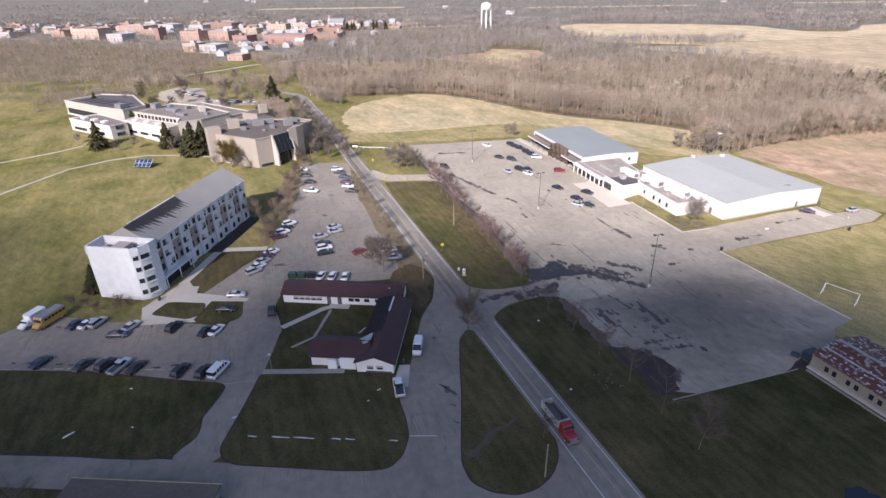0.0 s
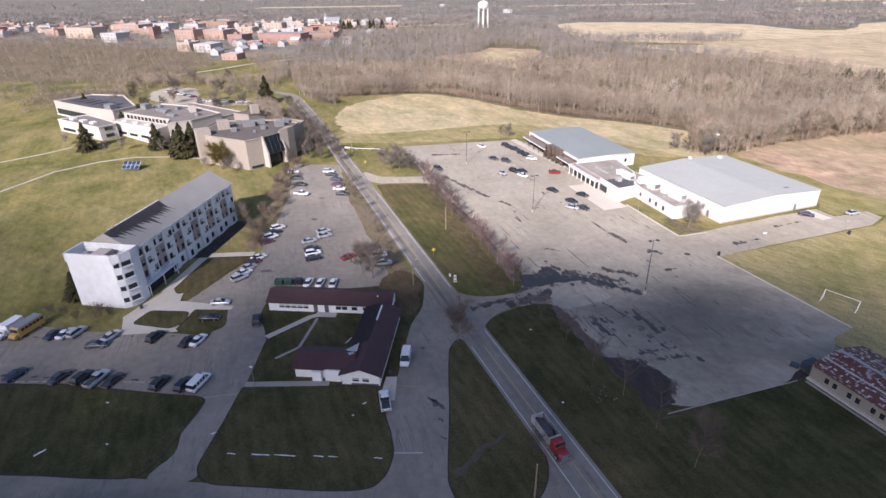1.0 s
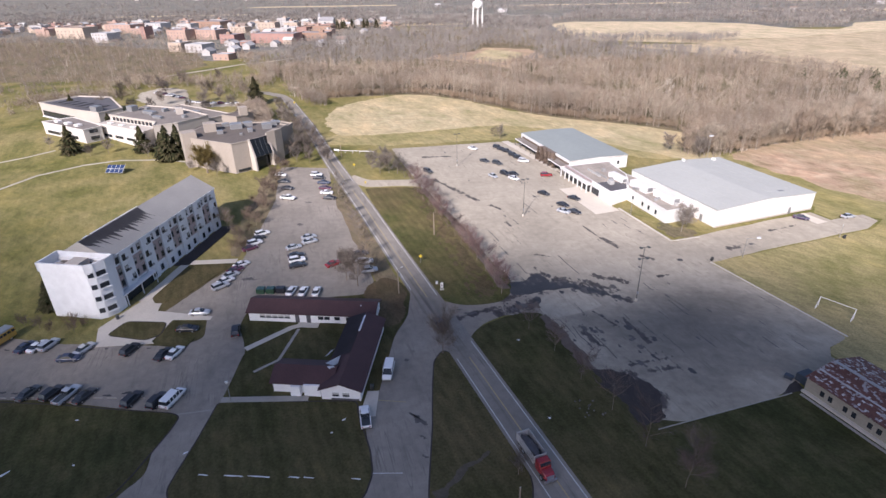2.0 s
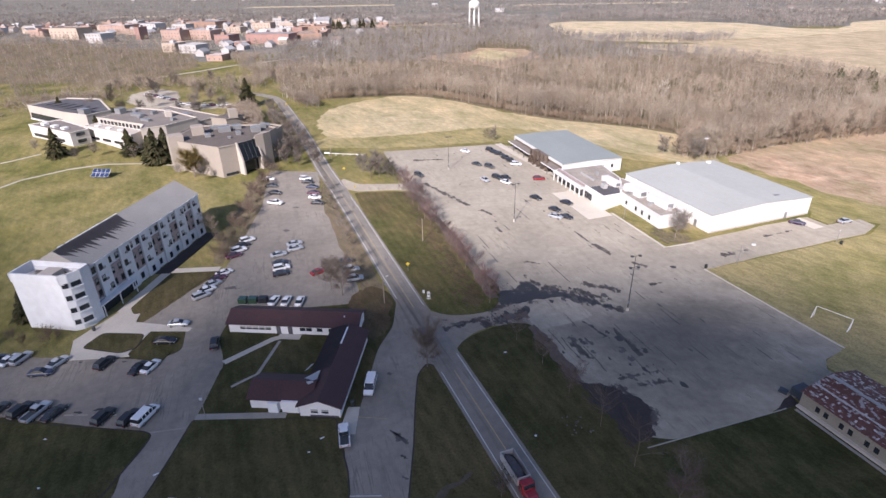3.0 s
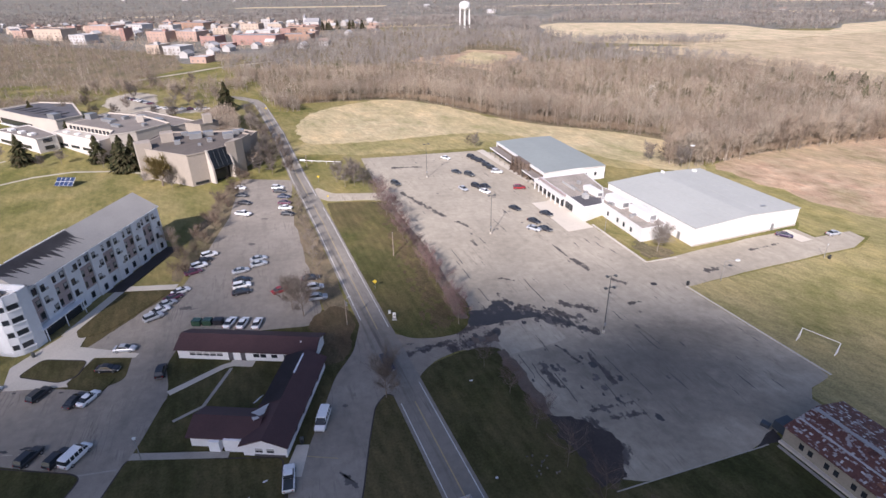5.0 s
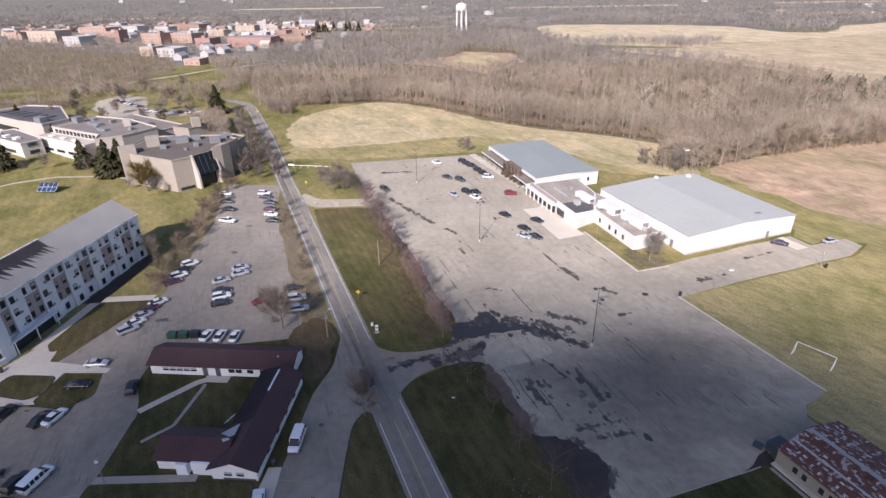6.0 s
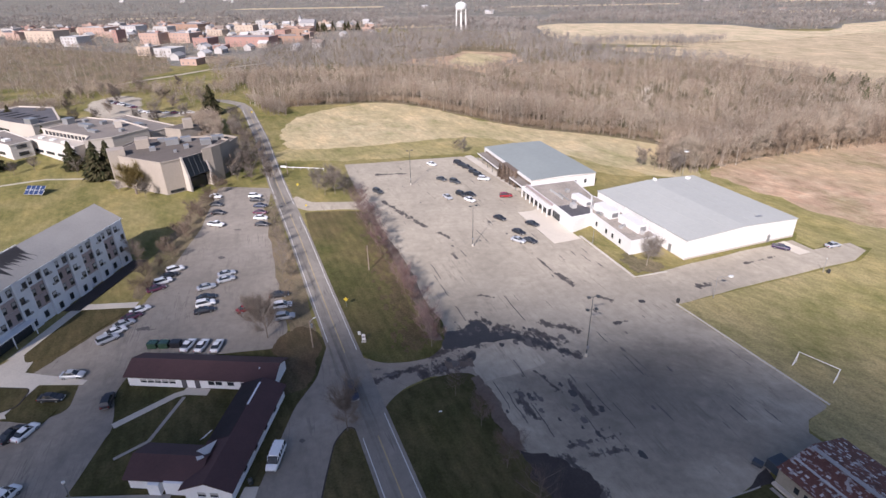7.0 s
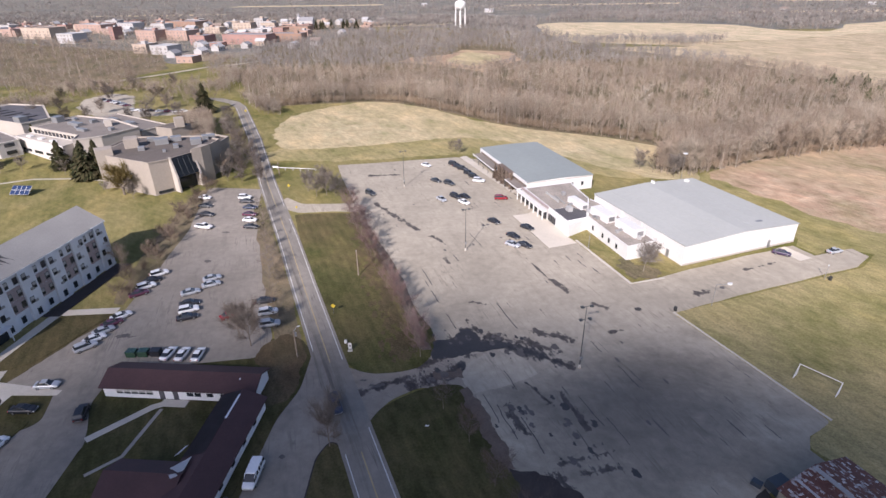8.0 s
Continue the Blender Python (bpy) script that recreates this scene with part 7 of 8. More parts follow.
WEST_LOT = [
    (-50.2, 144.0, 45, "sedan", "white"), (-50.8, 141.0, 45, "sedan", "maroon"), (-51.2, 138.0, 45, "sedan", "silver"), (-51.6, 135.0, 45, "sedan", "white"), (-51.9, 132.0, 45, "suv", "silver"),
    (-50.0, 164.3, 38, "suv", "white"), (-50.3, 161.0, 38, "sedan", "black"), (-50.5, 157.6, 38, "suv", "white"), (-50.8, 154.2, 38, "sedan", "maroon"), (-58.3, 221.1, -8, "sedan", "white"),
    (-55.2, 212.9, -8, "sedan", "dark"), (-51.8, 205.2, -8, "sedan", "black"), (-49.2, 194.9, -18, "pickup", "white"), (-43.6, 220.3, -5, "suv", "white"), (-42.0, 216.5, -5, "sedan", "black"),
    (-39.1, 210.7, -8, "sedan", "blue"), (-37.4, 204.5, -8, "sedan", "maroon"), (-36.0, 199.8, -8, "sedan", "white"), (-34.0, 194.2, -8, "sedan", "black"), (-34.9, 161.2, 28, "sedan", "silver"),
    (-34.0, 158.0, 28, "sedan", "silver"), (-37.9, 154.2, 28, "sedan", "silver"), (-36.1, 148.9, 22, "sedan", "black"), (-35.1, 145.9, 22, "suv", "white"), (-34.3, 142.8, 22, "sedan", "black"),
    (-24.4, 143.2, 40, "sedan", "red"), (-17.8, 149.2, 14, "sedan", "black"), (-15.7, 144.0, 14, "suv", "white"), (-14.0, 139.0, 12, "suv", "silver"),
]
HOUSE_LOT = [(-32.8, 128.9, 82, "sedan", "white"), (-29.7, 128.6, 85, "sedan", "white"), (-26.3, 128.3, 89, "sedan", "white"), (-5.7, 96.3, 266, "van", "white"), (-9.0, 83.5, 101, "pickup", "white")]
SHOP_LOT = [
    (21.8, 253.5, -45, "sedan", "white"), (33.2, 254.2, -40, "suv", "black"), (34.8, 250.9, -40, "sedan", "black"), (36.5, 247.6, -40, "suv", "black"), (38.8, 241.6, -45, "suv", "black"),
    (40.4, 237.7, -45, "suv", "black"), (42.0, 233.0, -20, "suv", "white"), (25.5, 234.2, -45, "sedan", "dark"), (30.5, 230.6, -45, "suv", "dark"), (32.2, 216.8, -50, "suv", "black"),
    (35.6, 216.6, -50, "sedan", "black"), (35.0, 211.2, -50, "sedan", "white"), (27.2, 214.5, -60, "sedan", "silver"), (1.4, 221.8, -50, "suv", "dark"), (48.2, 214.2, 0, "suv", "red"),
    (43.6, 194.2, -48, "sedan", "black"), (48.2, 183.0, -48, "sedan", "black"), (47.2, 177.2, -40, "sedan", "silver"), (50.6, 176.6, -40, "sedan", "black"), (53.4, 188.9, -45, "sedan", "black"), (121.6, 167.8, -35, "sedan", "plum"), (137.0, 168.2, 15, "sedan", "silver"),
]
for rows, group in ((SW_LOT, "cars before the hall"), (WEST_LOT, "cars in the hall's car park"), (HOUSE_LOT, "cars by the low house"), (SHOP_LOT, "cars before the shops")):
    for x, y, turn, kind, colour in rows:
        vehicle(kind, colour, pose(x, y, 0.055, 0, 0, turn), group)
rnd = random.Random(33)
for n in range(16):
    x, y = (-184 + 3.0 * n, 392 - 2.2 * n) if n < 9 else (-150 + 4.6 * (n - 9), 363 + 0.4 * (n - 9))
    vehicle(("sedan", "suv")[n % 2], ("white", "black", "silver", "maroon", "white")[n % 5], pose(x, y, rise(x, y) + 0.1, 0, 0, 30 + rnd.uniform(-6, 6)), "cars behind the college")
tagged(vehicle("sedan", "dark", pose(-50.2, 264.8, 0.08, 0, 0, -69)), "dark grey saloon car on the road")
tagged(vehicle("pickup", "blue", pose(5.0, 112.0, 0.08, 0, 0, -69)), "dark blue pickup truck on the road")


def box_truck(m):
    """White cab and rounded box."""
    e = thing("box_truck", m, "white box truck parked at the grass edge", "truck")
    part("cargo_box", prism(rounded([(-3.2, -1.15), (1.3, -1.15), (1.3, 1.15), (-3.2, 1.15)], 0.35, 3), 0.7, 2.9, None, 0.03), PAINT["white"], e)
    part("cab", hull([(1.3, 0.5, 1.95, 1.0), (2.0, 0.5, 1.9, 1.0), (2.3, 0.5, 1.3, 0.98), (3.2, 0.5, 1.15, 0.9), (3.4, 0.55, 0.9, 0.8)]), PAINT["white"], e)
    part("windscreen", boxes((2.2, 0, 1.62, 0.12, 1.7, 0.55)), GLASS, e)
    for y in (-0.65, 0.65):
        part("headlight", boxes((3.36, y, 0.85, 0.1, 0.3, 0.2)), LAMPGLASS, e)
    part("bumper", boxes((3.45, 0, 0.5, 0.15, 1.9, 0.25)), STEEL, e)
    wheels(e, (-1.9, 2.4), 0.95, 0.42)


def old_bus(m):
    """Short yellow bus with a grey roof."""
    e = thing("short_bus", m, "short yellow bus with grey roof parked at the grass edge", "bus")
    part("body", prism(rounded([(-3.9, -1.2), (2.6, -1.2), (2.6, 1.2), (-3.9, 1.2)], 0.2, 2), 0.6, 2.7), PAINT["yellow"], e)
    part("roof", prism(rounded([(-3.9, -1.2), (2.5, -1.2), (2.5, 1.2), (-3.9, 1.2)], 0.2, 2), 2.7, 2.95, None, 0.06), STEEL, e, "grey bus roof")
    part("nose", hull([(2.5, 0.55, 1.7, 1.05), (3.3, 0.55, 1.5, 1.0), (3.7, 0.6, 1.1, 0.9)]), PAINT["yellow"], e)
    part("windscreen", boxes((2.62, 0, 2.1, 0.1, 2.0, 0.75)), GLASS, e)
    for k in range(6):
        for y in (-1.21, 1.21):
            part("window", boxes((-3.3 + 0.95 * k, y, 2.1, 0.75, 0.05, 0.6)), GLASS, e)
    part("sign_board", boxes((2.3, 0, 2.95, 0.3, 1.6, 0.35)), PAINT["yellow"], e)
    part("bumper", boxes((3.75, 0, 0.6, 0.15, 2.0, 0.25)), DARKSTEEL, e)
    wheels(e, (-2.4, 2.6), 1.0, 0.45)


def dump_truck(m):
    """Tipper with a red cab and an open pale body."""
    e = thing("dump_truck", m, "red tipper lorry with pale open body on the road", "truck")
    part("bed_floor", boxes((-1.8, 0, 1.3, 5.6, 2.2, 0.15)), DARKSTEEL, e)
    part("load", blob(-1.8, 0, 2.2, 0.8, 0, 3, 2.1, 0.7), DARKROOF, e, "dark gravel load")
    for y in (-1.15, 1.15):
        part("bed_side", boxes((-1.8, y, 2.0, 5.7, 0.12, 1.5)), PALESHEET, e, "pale aluminium side")
    for x in (-4.6, 1.05):
        part("bed_end", boxes((x, 0, 2.0, 0.12, 2.3, 1.5)), PALESHEET, e)
    part("cab", hull([(1.3, 0.7, 2.6, 1.05), (1.5, 0.6, 2.75, 1.1), (2.5, 0.6, 2.7, 1.1), (2.9, 0.6, 1.9, 1.0)]), PAINT["red"], e)
    part("bonnet", hull([(2.8, 0.6, 1.8, 0.95), (4.0, 0.6, 1.7, 0.9), (4.4, 0.65, 1.4, 0.85)]), PAINT["red"], e)
    part("windscreen", boxes((2.72, 0, 2.25, 0.25, 1.8, 0.6)), GLASS, e)
    part("grille", boxes((4.42, 0, 1.1, 0.1, 1.3, 0.7)), CHROME, e)
    part("bumper", boxes((4.6, 0, 0.6, 0.25, 2.2, 0.35)), CHROME, e)
    part("chassis", boxes((0, 0, 0.85, 8.4, 0.9, 0.3)), DARKSTEEL, e)
    wheels(e, (-3.6, -2.4, 3.4), 1.0, 0.5)


box_truck(pose(-96.9, 108.8, 0.05, 0, 0, 255))
old_bus(pose(-93.2, 108.9, 0.05, 0, 0, 255))
dump_truck(pose(20.2, 72.8, 0.08, 0, 0, -69.5))


# ---- poles, signs, fittings ----
def flood_pole(x, y, h, turn, low=True):
    """Car park light: steel pole with paired floodlights."""
    e = thing("car_park_light", pose(x, y, 0.06, 0, 0, turn), "tall thin dark car park light pole with paired floodlights", "street lamp", "car park lights")
    part("base", tube(bmesh.new(), (0, 0, 0), (0, 0, 0.7), 0.32, 0.3, 10), CONCRETE, e)
    part("pole", tube(bmesh.new(), (0, 0, 0.7), (0, 0, h), 0.11, 0.06, 8), DARKSTEEL, e)
    for z in (h, h * 0.8) if low else (h,):
        part("arm", boxes((0, 0, z, 1.9, 0.08, 0.08)), DARKSTEEL, e)
        for s in (-0.95, 0.95):
            part("floodlight", boxes((s, -0.12, z + 0.05, 0.62, 0.7, 0.26, 0, 0.05)), DARKSTEEL, e)
    part("switch_box", boxes((0.0, -0.2, 2.4, 0.4, 0.25, 0.7)), STEEL, e)


flood_pole(52.9, 121.3, 14.6, 10, True)
flood_pole(33.2, 175.0, 12.8, 20, False)
flood_pole(13.5, 229.5, 13.6, 20, False)


def wood_pole(x, y, h, arm, label):
    e = thing("utility_pole", pose(x, y, 0, 0, 0, 20), label, "utility pole", "utility poles")
    part("pole", tube(bmesh.new(), (0, 0, 0), (0, 0, h), 0.17, 0.11, 8), TIMBER, e)
    if arm:
        part("transformer", tube(bmesh.new(), (0.35, 0, h - 1.6), (0.35, 0, h - 0.7), 0.24, 0.24, 10), STEEL, e)
        part("lamp_arm", tube(bmesh.new(), (0, 0, h - 0.3), (0.9, 0.2, h + 0.5), 0.05, 0.04), STEEL, e)
        part("lamp_head", boxes((1.15, 0.25, h + 0.5, 0.6, 0.25, 0.15, 12, 0.04)), LAMPGLASS, e)
    else:
        part("cap", tube(bmesh.new(), (0, 0, h), (0, 0, h + 0.12), 0.13, 0.03, 8), STEEL, e)


wood_pole(-5.3, 127.3, 6.8, True, "brown wooden pole with lamp arm beside the road")
wood_pole(3.7, 161.8, 7.4, False, "bare pale wooden pole on the verge")
wood_pole(15.8, 62.2, 7.0, False, "bare pale wooden pole on the grass island")


def post_lamp(x, y, h, label, head=0.8, arm=0.0):
    e = thing("lamp_post", pose(x, y, 0.05), label, "street lamp", "lamp posts")
    part("pole", tube(bmesh.new(), (0, 0, 0), (0, 0, h), 0.08, 0.06, 8), STEEL, e)
    if arm:
        part("arm", boxes((arm / 2, 0, h, arm, 0.08, 0.08)), STEEL, e)
    part("lamp_head", blob(arm, 0, head, head * 0.7, 0, 4, h + 0.28, 0.3, 14, 0.05), LAMPGLASS, e, "white lamp head")


post_lamp(-35.1, 88.9, 4.7, "thin lamp post at the lawn corner", 0.3)
post_lamp(90.0, 142.7, 5.8, "thin lamp post with pale head on an arm by the yard", 0.6, 3.2)
post_lamp(68.9, 174.6, 5.0, "thin dark lamp post in the shop bed", 0.2)
post_lamp(118.1, 228.0, 11.0, "tall mast with white lamp head behind the shed", 0.9)
post_lamp(124.5, 153.6, 4.0, "short thin post in the playing field", 0.15)


def road_sign(x, y, h, turn, material, label, w=0.75, diamond=True):
    e = thing("road_sign", pose(x, y, 0, 0, 0, turn), label, "sign", "road signs")
    part("post", tube(bmesh.new(), (0, 0, 0), (0, 0, h), 0.04, 0.04, 6), STEEL, e)
    p = part("plate", boxes((0, 0, 0, w, 0.04, w)), material, e)
    p.matrix_basis = pose(0, -0.05, h - 0.1, 0, 45 if diamond else 0, 0)


SIGNYELLOW = plain("sign_yellow", (0.46, 0.34, 0.03), 0.5, vary=0.05)
road_sign(-0.1, 143.5, 2.3, 0, SIGNYELLOW, "yellow diamond warning sign on the verge", 0.85)
road_sign(-29.4, 227.8, 2.2, 0, SIGNYELLOW, "yellow diamond warning sign on the verge", 0.8)
road_sign(-83.0, 356.0, 2.4, 0, SIGNYELLOW, "yellow diamond warning sign on the verge", 1.0)
road_sign(-22.6, 208.6, 1.2, 0, SIGNYELLOW, "small yellow sign at the drive", 0.6, False)


def barrier_rail():
    """A long low white rail across the grass, with a pale end panel and a pole beside it."""
    a, b = Vector((-39.9, 253.2, 0.95)), Vector((-23.5, 250.1, 0.95))
    e = thing("barrier_rail", pose(0, 0, 0), "long low white barrier rail on posts beside the road", "barrier")
    part("rail", tube(bmesh.new(), a, b, 0.11, 0.11, 6), HOUSEWHITE, e)
    for n in range(6):
        q = a.lerp(b, n / 5)
        part("post", tube(bmesh.new(), (q.x, q.y, 0), (q.x, q.y, 0.95), 0.09, 0.09, 6), HOUSEWHITE, e)
    part("end_panel", boxes((-40.8, 253.4, 1.1, 2.4, 0.15, 0.7, -10)), HOUSEWHITE, e)


barrier_rail()
wood_pole(-37.6, 246.6, 5.2, False, "pale wooden pole beside the barrier rail")


def board_sign(x, y):
    """A small white notice on legs, with a plinth; its lettering cannot be made out."""
    e = thing("notice_board", pose(x, y, 0.06, 0, 0, 0), "small white notice board on the verge", "sign")
    part("panel", boxes((0, 0, 1.15, 0.75, 0.14, 1.5, 0, 0.02)), WHITEWALL, e)
    part("dark_band", boxes((0, -0.085, 1.2, 0.5, 0.03, 0.3)), DARKROOF, e)
    for s in (-0.3, 0.3):
        part("leg", boxes((s, 0, 0.2, 0.12, 0.12, 0.6)), STEEL, e)
    part("plinth", boxes((0, -0.2, 0.06, 1.0, 0.7, 0.12)), CONCRETE, e)


board_sign(5.6, 129.0)
e = thing("marker_box", pose(4.3, 131.6, 0.06), "small white utility box on the verge", "utility box")
part("body", boxes((0, 0, 0.35, 0.55, 0.45, 0.7, 0, 0.06)), WHITEWALL, e)
part("lid", boxes((0, 0, 0.73, 0.6, 0.5, 0.06)), WHITEWALL, e)


def goal():
    """Football goal: posts, crossbar, slanting stays."""
    e = thing("football_goal", pose(97.5, 114.6, 0.06, 0, 0, -52), "white football goal frame on the playing field", "goal")
    for s in (-3.66, 3.66):
        part("post", tube(bmesh.new(), (s, 0, 0), (s, 0, 2.44), 0.07, 0.07, 8), WHITEWALL, e)
        part("stay", tube(bmesh.new(), (s, 0, 2.44), (s, -1.9, 0.05), 0.07, 0.07, 8), WHITEWALL, e)
        part("ground_bar", tube(bmesh.new(), (s, 0, 0.06), (s, -1.9, 0.06), 0.07, 0.07, 6), WHITEWALL, e)
    part("crossbar", tube(bmesh.new(), (-3.74, 0, 2.44), (3.74, 0, 2.44), 0.07, 0.07, 8), WHITEWALL, e)


goal()


def dumpster(x, y, turn, colour, label):
    e = thing("dumpster", pose(x, y, 0.055, 0, 0, turn), label, "dumpster", "dumpsters behind the low house")
    part("bin", prism([(-1.0, -0.75), (1.0, -0.75), (1.0, 0.75), (-1.0, 0.75)], 0.0, 1.3, None, -0.06), colour, e)
    for s in (-0.5, 0.5):
        part("lid", boxes((s, 0, 1.36, 0.98, 1.65, 0.07)), colour, e)
    for s in (-1.08, 1.08):
        part("lifting_pocket", boxes((s, 0, 0.9, 0.14, 0.9, 0.2)), DARKSTEEL, e)


dumpster(-40.6, 129.2, -3, PAINT["green"], "dark green steel dumpster with closed lids")
dumpster(-38.1, 129.2, -3, PAINT["green"], "dark green steel dumpster with closed lids")
dumpster(-35.6, 129.3, -3, PAINT["black"], "black steel dumpster with closed lids")


def litter_bin(x, y, label, material):
    e = thing("litter_bin", pose(x, y, 0.12), label, "bin")
    part("drum", tube(bmesh.new(), (0, 0, 0), (0, 0, 0.95), 0.36, 0.4, 12), material, e)
    part("lid", tube(bmesh.new(), (0, 0, 0.95), (0, 0, 1.15), 0.42, 0.2, 12), material, e)


litter_bin(-71.6, 118.4, "dark litter bin before the hall", DARKSTEEL)
litter_bin(80.5, 140.9, "black drum at the kerb corner", RUBBER)
litter_bin(125.6, 153.0, "black drum on the playing field", RUBBER)
litter_bin(-8.6, 91.6, "dark bin on the slab by the house", DARKSTEEL)

# painted bay lines, wheel stops, slabs
for n in range(17):
    e = thing("wheel_stop", pose(-94 + 2.72 * n, 91.55 - 0.105 * max(0, n - 6), 0.05, 0, 0, -3), "pale concrete wheel stop at the lawn edge", "wheel stop", "wheel stops")
    part("bar", prism([(-1.0, -0.1), (1.0, -0.1), (1.0, 0.1), (-1.0, 0.1)], 0, 0.13, None, 0.12), OLDCONCRETE, e)
for x0, y0, x1, y1, m in ((-6.5, 71.4, -1.6, 71.3, WHITELINE), (-7.4, 88.5, -1.8, 87.8, YELLOWLINE), (-46.0, 85.6, -38.2, 86.9, OLDCONCRETE)):
    structure("bay_line", ribbon([(x0, y0), (x1, y1)], 0.14 if m is not OLDCONCRETE else 0.3, 0.062, 0.02), m, "", "road marking")
# the broken white edging on the front lawn, old snow, stones
rnd = random.Random(8)
for x0, x1 in ((-34.9, -33.2), (-30.6, -27.4), (-26.8, -23.0), (-20.0, -18.2), (-17.6, -15.8), (-9.9, -8.4)):
    structure("lawn_edging", sheet(ragged([(x0, 72.0 - 0.12 * (x0 + 35) / 2), (x1, 71.9 - 0.12 * (x1 + 35) / 2), (x1, 71.72 - 0.12 * (x1 + 35) / 2), (x0, 71.84 - 0.12 * (x0 + 35) / 2)], 0.8, 0.06, int(x0)), 0.17, 0.06), SNOW, "broken line of old snow on the lawn", "snow")
for x, y, rx, ry, turn in ((-67.1, 72.8, 1.15, 0.33, 52), (-56.5, 74.5, 0.3, 0.2, 0), (24.4, 82.7, 0.35, 0.25, 20), (-12.9, 83.5, 0.5, 0.25, 30), (-14.6, 80.4, 0.25, 0.2, 0), (-62.0, 85.0, 0.35, 0.2, 0), (22.0, 106.4, 0.4, 0.25, 0), (-38.8, 76.6, 0.6, 0.2, 40)):
    structure("snow_patch", blob(x, y, rx * 0.75, ry * 0.75, turn, int(x * 7), 0.16, 0.06, 14), SNOW, "small patch of old snow on grass", "snow")
for n in range(16):
    x, y = 32.0 + rnd.uniform(-2.4, 2.8), 84.6 + rnd.uniform(-2, 2.4)
    e = tagged(new("stone", finish(blob(0, 0, rnd.uniform(0.1, 0.24), rnd.uniform(0.08, 0.2), rnd.uniform(0, 180), n, 0.14, 0.2, 9), "stone", FIELDSTONE)), "grey stone lying on the lawn", "stone", "stones on the lawn")
    e.matrix_basis = pose(x, y, 0.09)

# wet and patched asphalt
structure("asphalt_patch", sheet(frayed([(30.4, 123.6), (34.7, 127.2), (39.9, 127.3), (42.4, 124.2), (44.1, 119.6), (36.7, 116.1), (30.8, 114.1), (29.3, 117.2), (28.9, 120.3)], 31, 0.05), 0.0625, 0.05), NEWLOT, "paler square of newer asphalt", "asphalt")
structure("wet_patch", sheet(frayed([(23.4, 131.4), (27.5, 132.2), (30.8, 135.6), (33.0, 134.4), (33.6, 130.6), (37.2, 131.2), (39.8, 129.2), (38.0, 128.2), (33.2, 127.2), (30.0, 126.4), (27.2, 125.4), (23.3, 125.0), (22.8, 127.5)], 85, 0.15, 5), 0.066, 0.05), WET, "ragged dark wet patch on worn asphalt", "puddle")
r = random.Random(61)
for n in range(90):
    a, b = r.choice((((22, 126), (34, 133)), ((34, 131), (50, 126)), ((19, 119), (31, 123)), ((43, 113), (49, 104)), ((36, 112), (40, 103)), ((45, 98), (54, 99))))
    u, size = r.random(), r.uniform(0.15, 0.9) * r.random() + 0.12
    x, y = a[0] + (b[0] - a[0]) * u + r.gauss(0, 2.4), a[1] + (b[1] - a[1]) * u + r.gauss(0, 2.2)
    pts = [(x + size * p * math.cos(0.3) + size * 1.7 * q * math.sin(0.3), y + size * p * math.sin(0.3) - size * 1.7 * q * math.cos(0.3)) for p, q in ((-1, 0.2), (-0.3, 0.9), (0.8, 0.7), (0.9, -0.5), (-0.1, -1))]
    structure("wet_patch", sheet(frayed(pts, n, 0.3, 2), 0.0702 + 0.00002 * n, 0.04), STAIN if n % 3 else WET, "small dark wet fleck on worn asphalt", "puddle")
structure("mud_patch", sheet(frayed([(22.9, 121.6), (28.6, 122.0), (29.4, 119.0), (25.8, 119.0), (23.0, 119.2)], 90, 0.18), 0.069, 0.04), DIRT, "brown silt left on the wet asphalt", "mud")


for n, (x, y, length, width) in enumerate(((40.6, 140.8, 11.6, 0.24), (27.6, 139, 6.6, 0.2), (36.2, 107.0, 9.0, 0.16), (40.4, 103.6, 9.0, 0.18), (52.0, 109.0, 8.0, 0.14), (33.8, 110.4, 8.0, 0.14), (49.2, 101.0, 7.0, 0.14), (55.4, 104.0, 7.0, 0.12), (58.2, 128.0, 4.0, 0.2), (30.2, 170.4, 4.0, 0.25), (36.0, 184.0, 5.0, 0.2), (22.0, 160.0, 9.0, 0.2), (62.0, 118.0, 7.0, 0.18), (38.5, 118.0, 6.0, 0.16), (24.0, 150.0, 6.0, 0.2))):
    r = random.Random(n)
    line = [(x + 0.30 * (k / 6 - 0.5) * length + r.uniform(-0.15, 0.15), y - 0.954 * (k / 6 - 0.5) * length) for k in range(7)]
    structure("sealed_crack", ribbon(line, width, 0.068, 0.03), WET, "dark sealed crack in the asphalt", "crack")
for x, y, rx, ry, turn in ((0.6, 83.4, 2.4, 0.5, -40), (1.6, 78.8, 0.9, 0.4, -30), (1.9, 74.6, 0.7, 0.35, -30), (-2.2, 100.4, 0.6, 0.5, 0), (-18.5, 151.4, 2.6, 1.2, 10), (-45.5, 136.4, 2.4, 0.9, 0), (-40.0, 172.0, 1.0, 1.0, 0), (-41.0, 191.5, 1.6, 0.6, 0), (12.2, 117.5, 1.6, 0.7, 10), (9.5, 119.2, 0.9, 0.5, 0)):
    c, d = math.cos(radians(turn)), math.sin(radians(turn))
    pts = [(x + rx * a * c - ry * b * d, y + rx * a * d + ry * b * c) for a, b in ((-1, 0.1), (-0.5, 0.8), (0.3, 0.6), (1, 0), (0.4, -0.8), (-0.4, -0.6))]
    structure("oil_stain", sheet(frayed(pts, int(x * 9 + y), 0.4, 3), 0.072, 0.04), STAIN, "dark stain on grey asphalt", "stain")
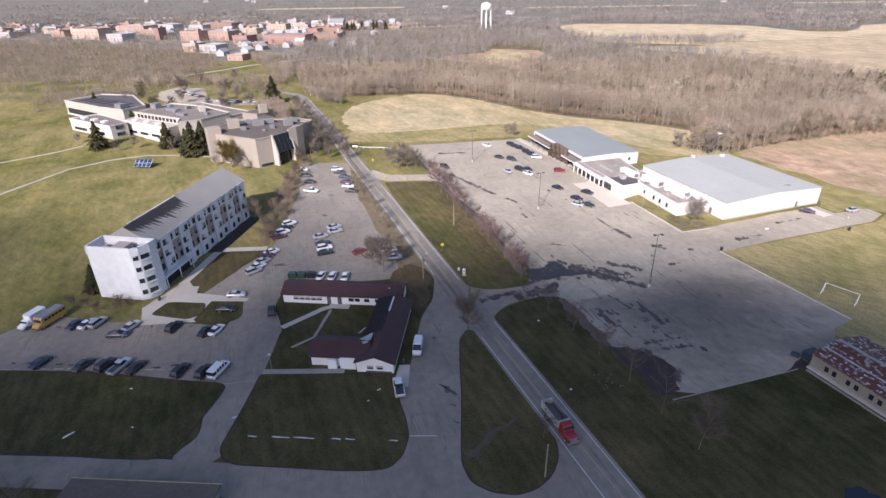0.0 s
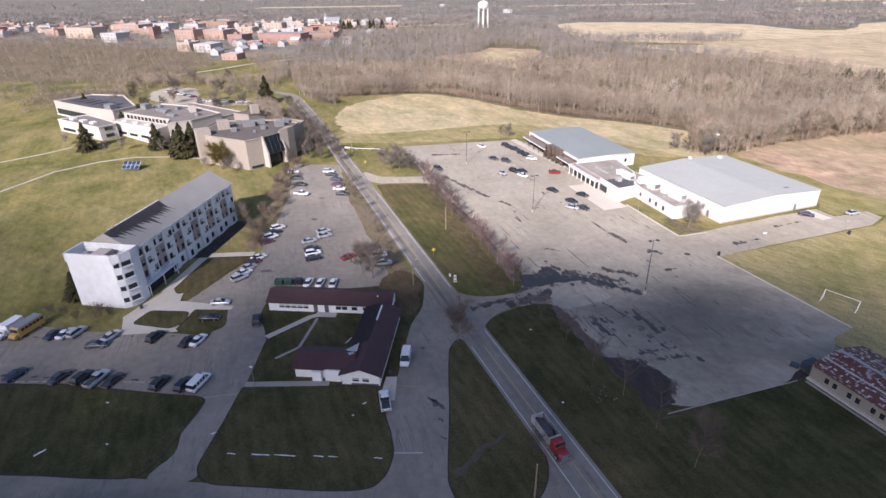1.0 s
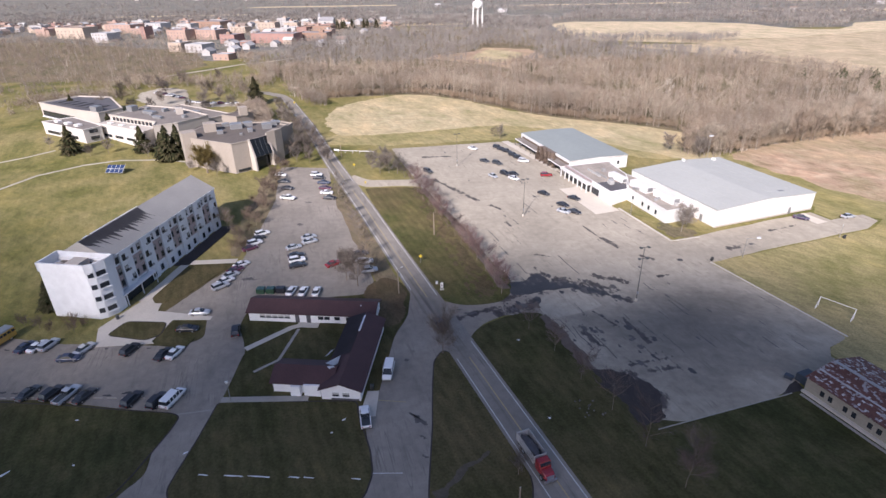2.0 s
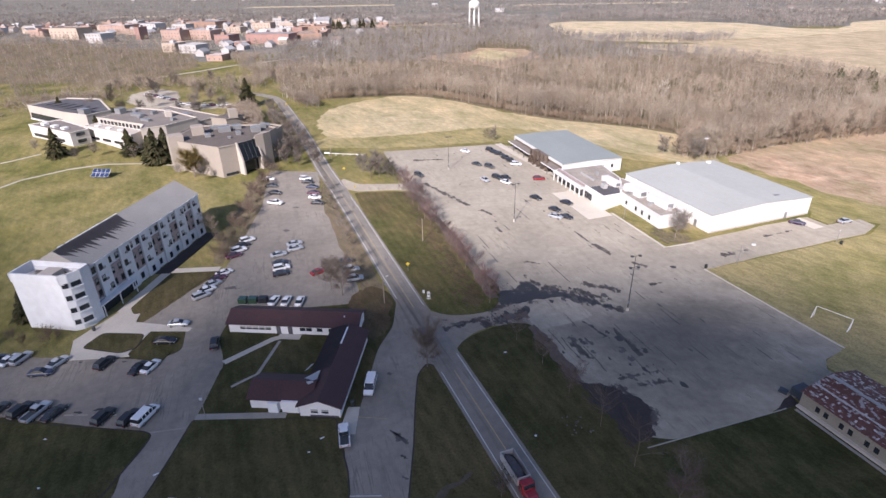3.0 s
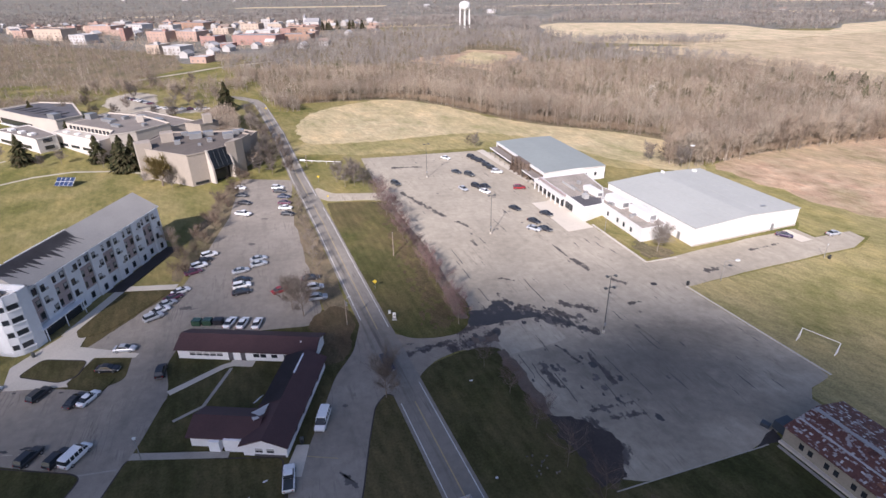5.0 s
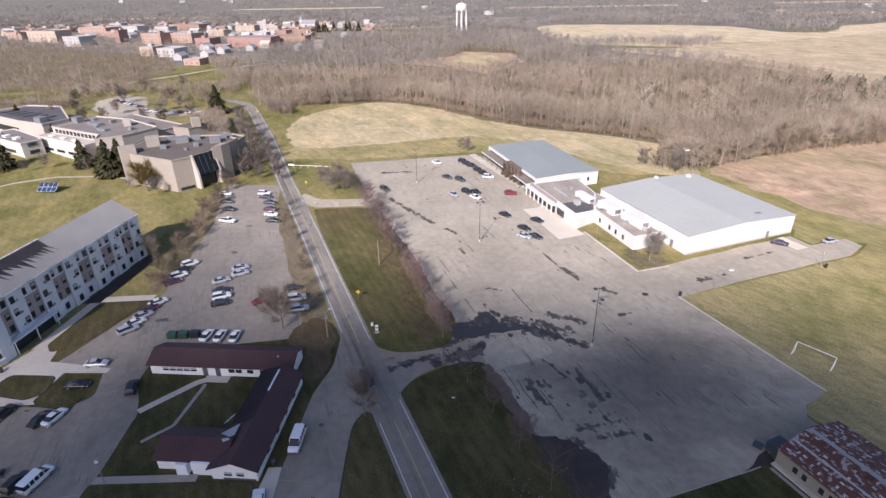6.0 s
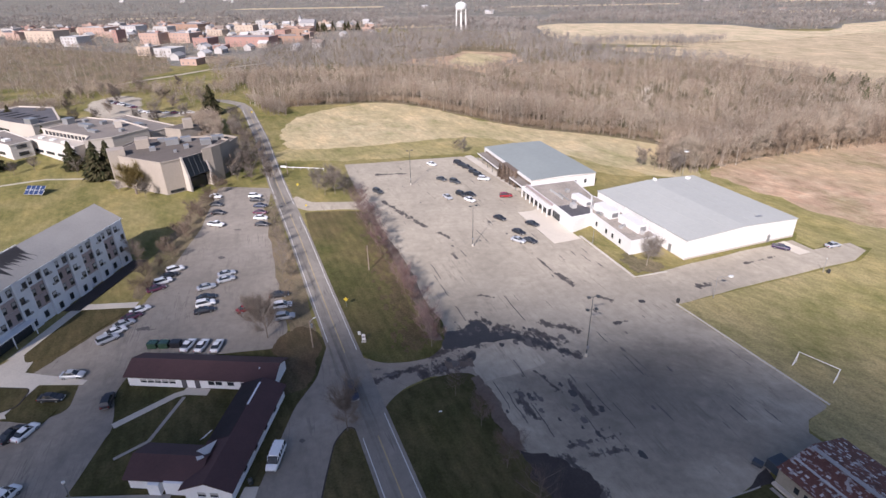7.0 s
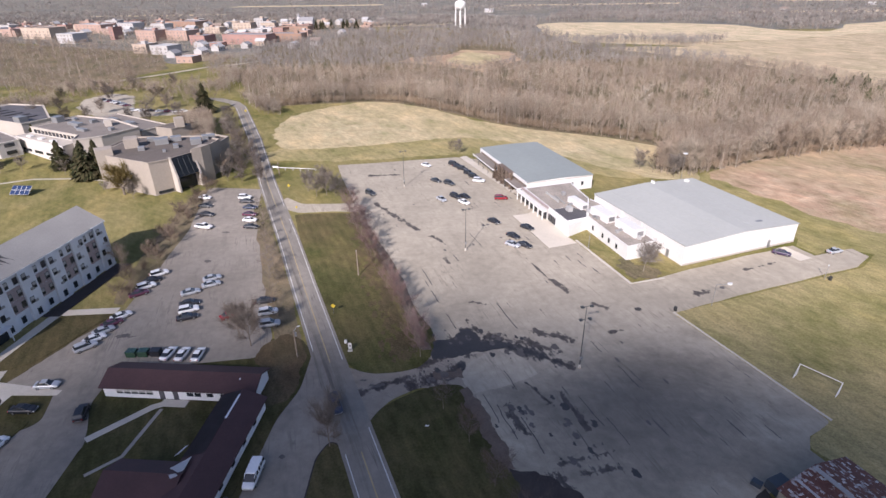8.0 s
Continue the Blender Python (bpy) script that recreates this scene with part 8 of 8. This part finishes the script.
LOT_PLAN = [(-14, 255), (34, 262), (54, 228), (60, 190), (72, 154), (79, 140), (92, 105), (72, 90), (46, 83), (24, 128), (16, 160), (1, 203)]
r = random.Random(404)
for n in range(150):
    x, y = r.uniform(-14, 92), r.uniform(84, 258)
    length, width = (r.uniform(1.2, 7.5), r.uniform(0.08, 0.3)) if n % 3 else (r.uniform(0.8, 2.2), r.uniform(0.35, 0.8))
    ends = [(x + 0.155 * length * k, y - 0.49 * length * k) for k in (-1, 1)]
    if all(inside(np.array([q]), LOT_PLAN)[0] for q in ends):
        lx, ly = Vector((0.30, -0.954)), Vector((0.954, 0.30))
        pts = [Vector((x, y)) + lx * length * a + ly * width * b for a, b in ((-0.5, 0.05), (-0.2, 0.5), (0.25, 0.4), (0.5, 0.0), (0.2, -0.45), (-0.25, -0.4))]
        structure("oil_stain", sheet(frayed([(q.x, q.y) for q in pts], n, 0.1, 1), 0.0602 + 0.00002 * n, 0.02), STAIN, "dark drip stain in a parking bay", "stain")
structure("ring_mark", prism(rounded([(71.4, 141.2), (73.0, 141.4), (72.8, 142.8), (71.2, 142.6)], 0.7), 0.03, 0.066), WET, "dark ring of a manhole cover", "manhole")
structure("pond", blob(63.2, 57.6, 2.6, 1.5, 20, 5, 0.10, 0.05), WATER, "small puddle on the lawn mirroring the sky", "puddle")
# drips where cars stand, bay by bay
r = random.Random(19)
for n in range(14):
    for x, y in ((-93 + 3.1 * n, 107.6 - 0.11 * n), (-91 + 3.1 * n, 94.2 - 0.19 * n)):
        if r.random() < 0.8:
            structure("oil_stain", blob(x + r.uniform(-0.5, 0.5), y + r.uniform(-0.8, 0.5), r.uniform(0.35, 0.95), r.uniform(0.18, 0.4), r.uniform(-20, 20), n + int(y), 0.056, 0.02, 16), WET, "dark drip stain in a parking bay", "stain")


# ---- the cloud whose shade lies over the south of the site ----
def cloud():
    """A fair-weather cloud towards the sun: a lumpy slab with a frayed rim of small puffs."""
    rnd = random.Random(77)
    verts, faces = [], []
    ico = bmesh.new()
    bmesh.ops.create_icosphere(ico, subdivisions=2, radius=1.0)
    iv, jf = [v.co.copy() for v in ico.verts], [[v.index for v in f.verts] for f in ico.faces]
    ico.free()
    s = Vector((SUN_X, SUN_Y, SUN_UP))

    def puff(x, y, r, lift):
        c = Vector((x, y, 0)) + s * (3000 + lift)
        k0 = len(verts)
        for v in iv:
            w = r * (1 + 0.25 * noise.noise(v * 1.7 + Vector((x * 0.1, y * 0.1, 0))))
            verts.append(c + v * w)
        faces.extend([[k0 + k for k in f] for f in jf])

    for n in range(1200):
        a, u = rnd.uniform(0, 6.2832), rnd.random() ** 0.5
        x, y = 14 + 204 * u * math.cos(a), -60 + 200 * u * math.sin(a)
        edge = 1 - u
        if edge < 0.16 and rnd.random() < 0.6 - 3.2 * edge:
            continue
        # thinner towards the west, where half the sun comes through
        if rnd.random() < 0.88 * min(1, max(0, (-12 - x) / 45)) * min(1, max(0, (y - 66) / 14)):
            continue
        puff(x, y, (5 + 90 * edge if edge < 0.22 else 24) * rnd.uniform(0.6, 1.2), rnd.uniform(-20, 40))
    # a thin veil of small shreds off its western side
    for n in range(260):
        puff(rnd.uniform(-175, -28), rnd.uniform(42, 164), rnd.uniform(2.6, 4.4), rnd.uniform(-20, 40))
    me = bpy.data.meshes.new("cloud")
    me.from_pydata(verts, [], faces)
    me.materials.append(CLOUD)
    me.polygons.foreach_set("use_smooth", [True] * len(me.polygons))
    return tagged(new("cloud", me), "white fair-weather cloud drifting towards the sun", "cloud", "", "structure")


CLOUD = plain("cloud_white", (0.85, 0.86, 0.88), 1.0, vary=0.03, big=0.01, fine=0.05, bump=0.0)
cloud()
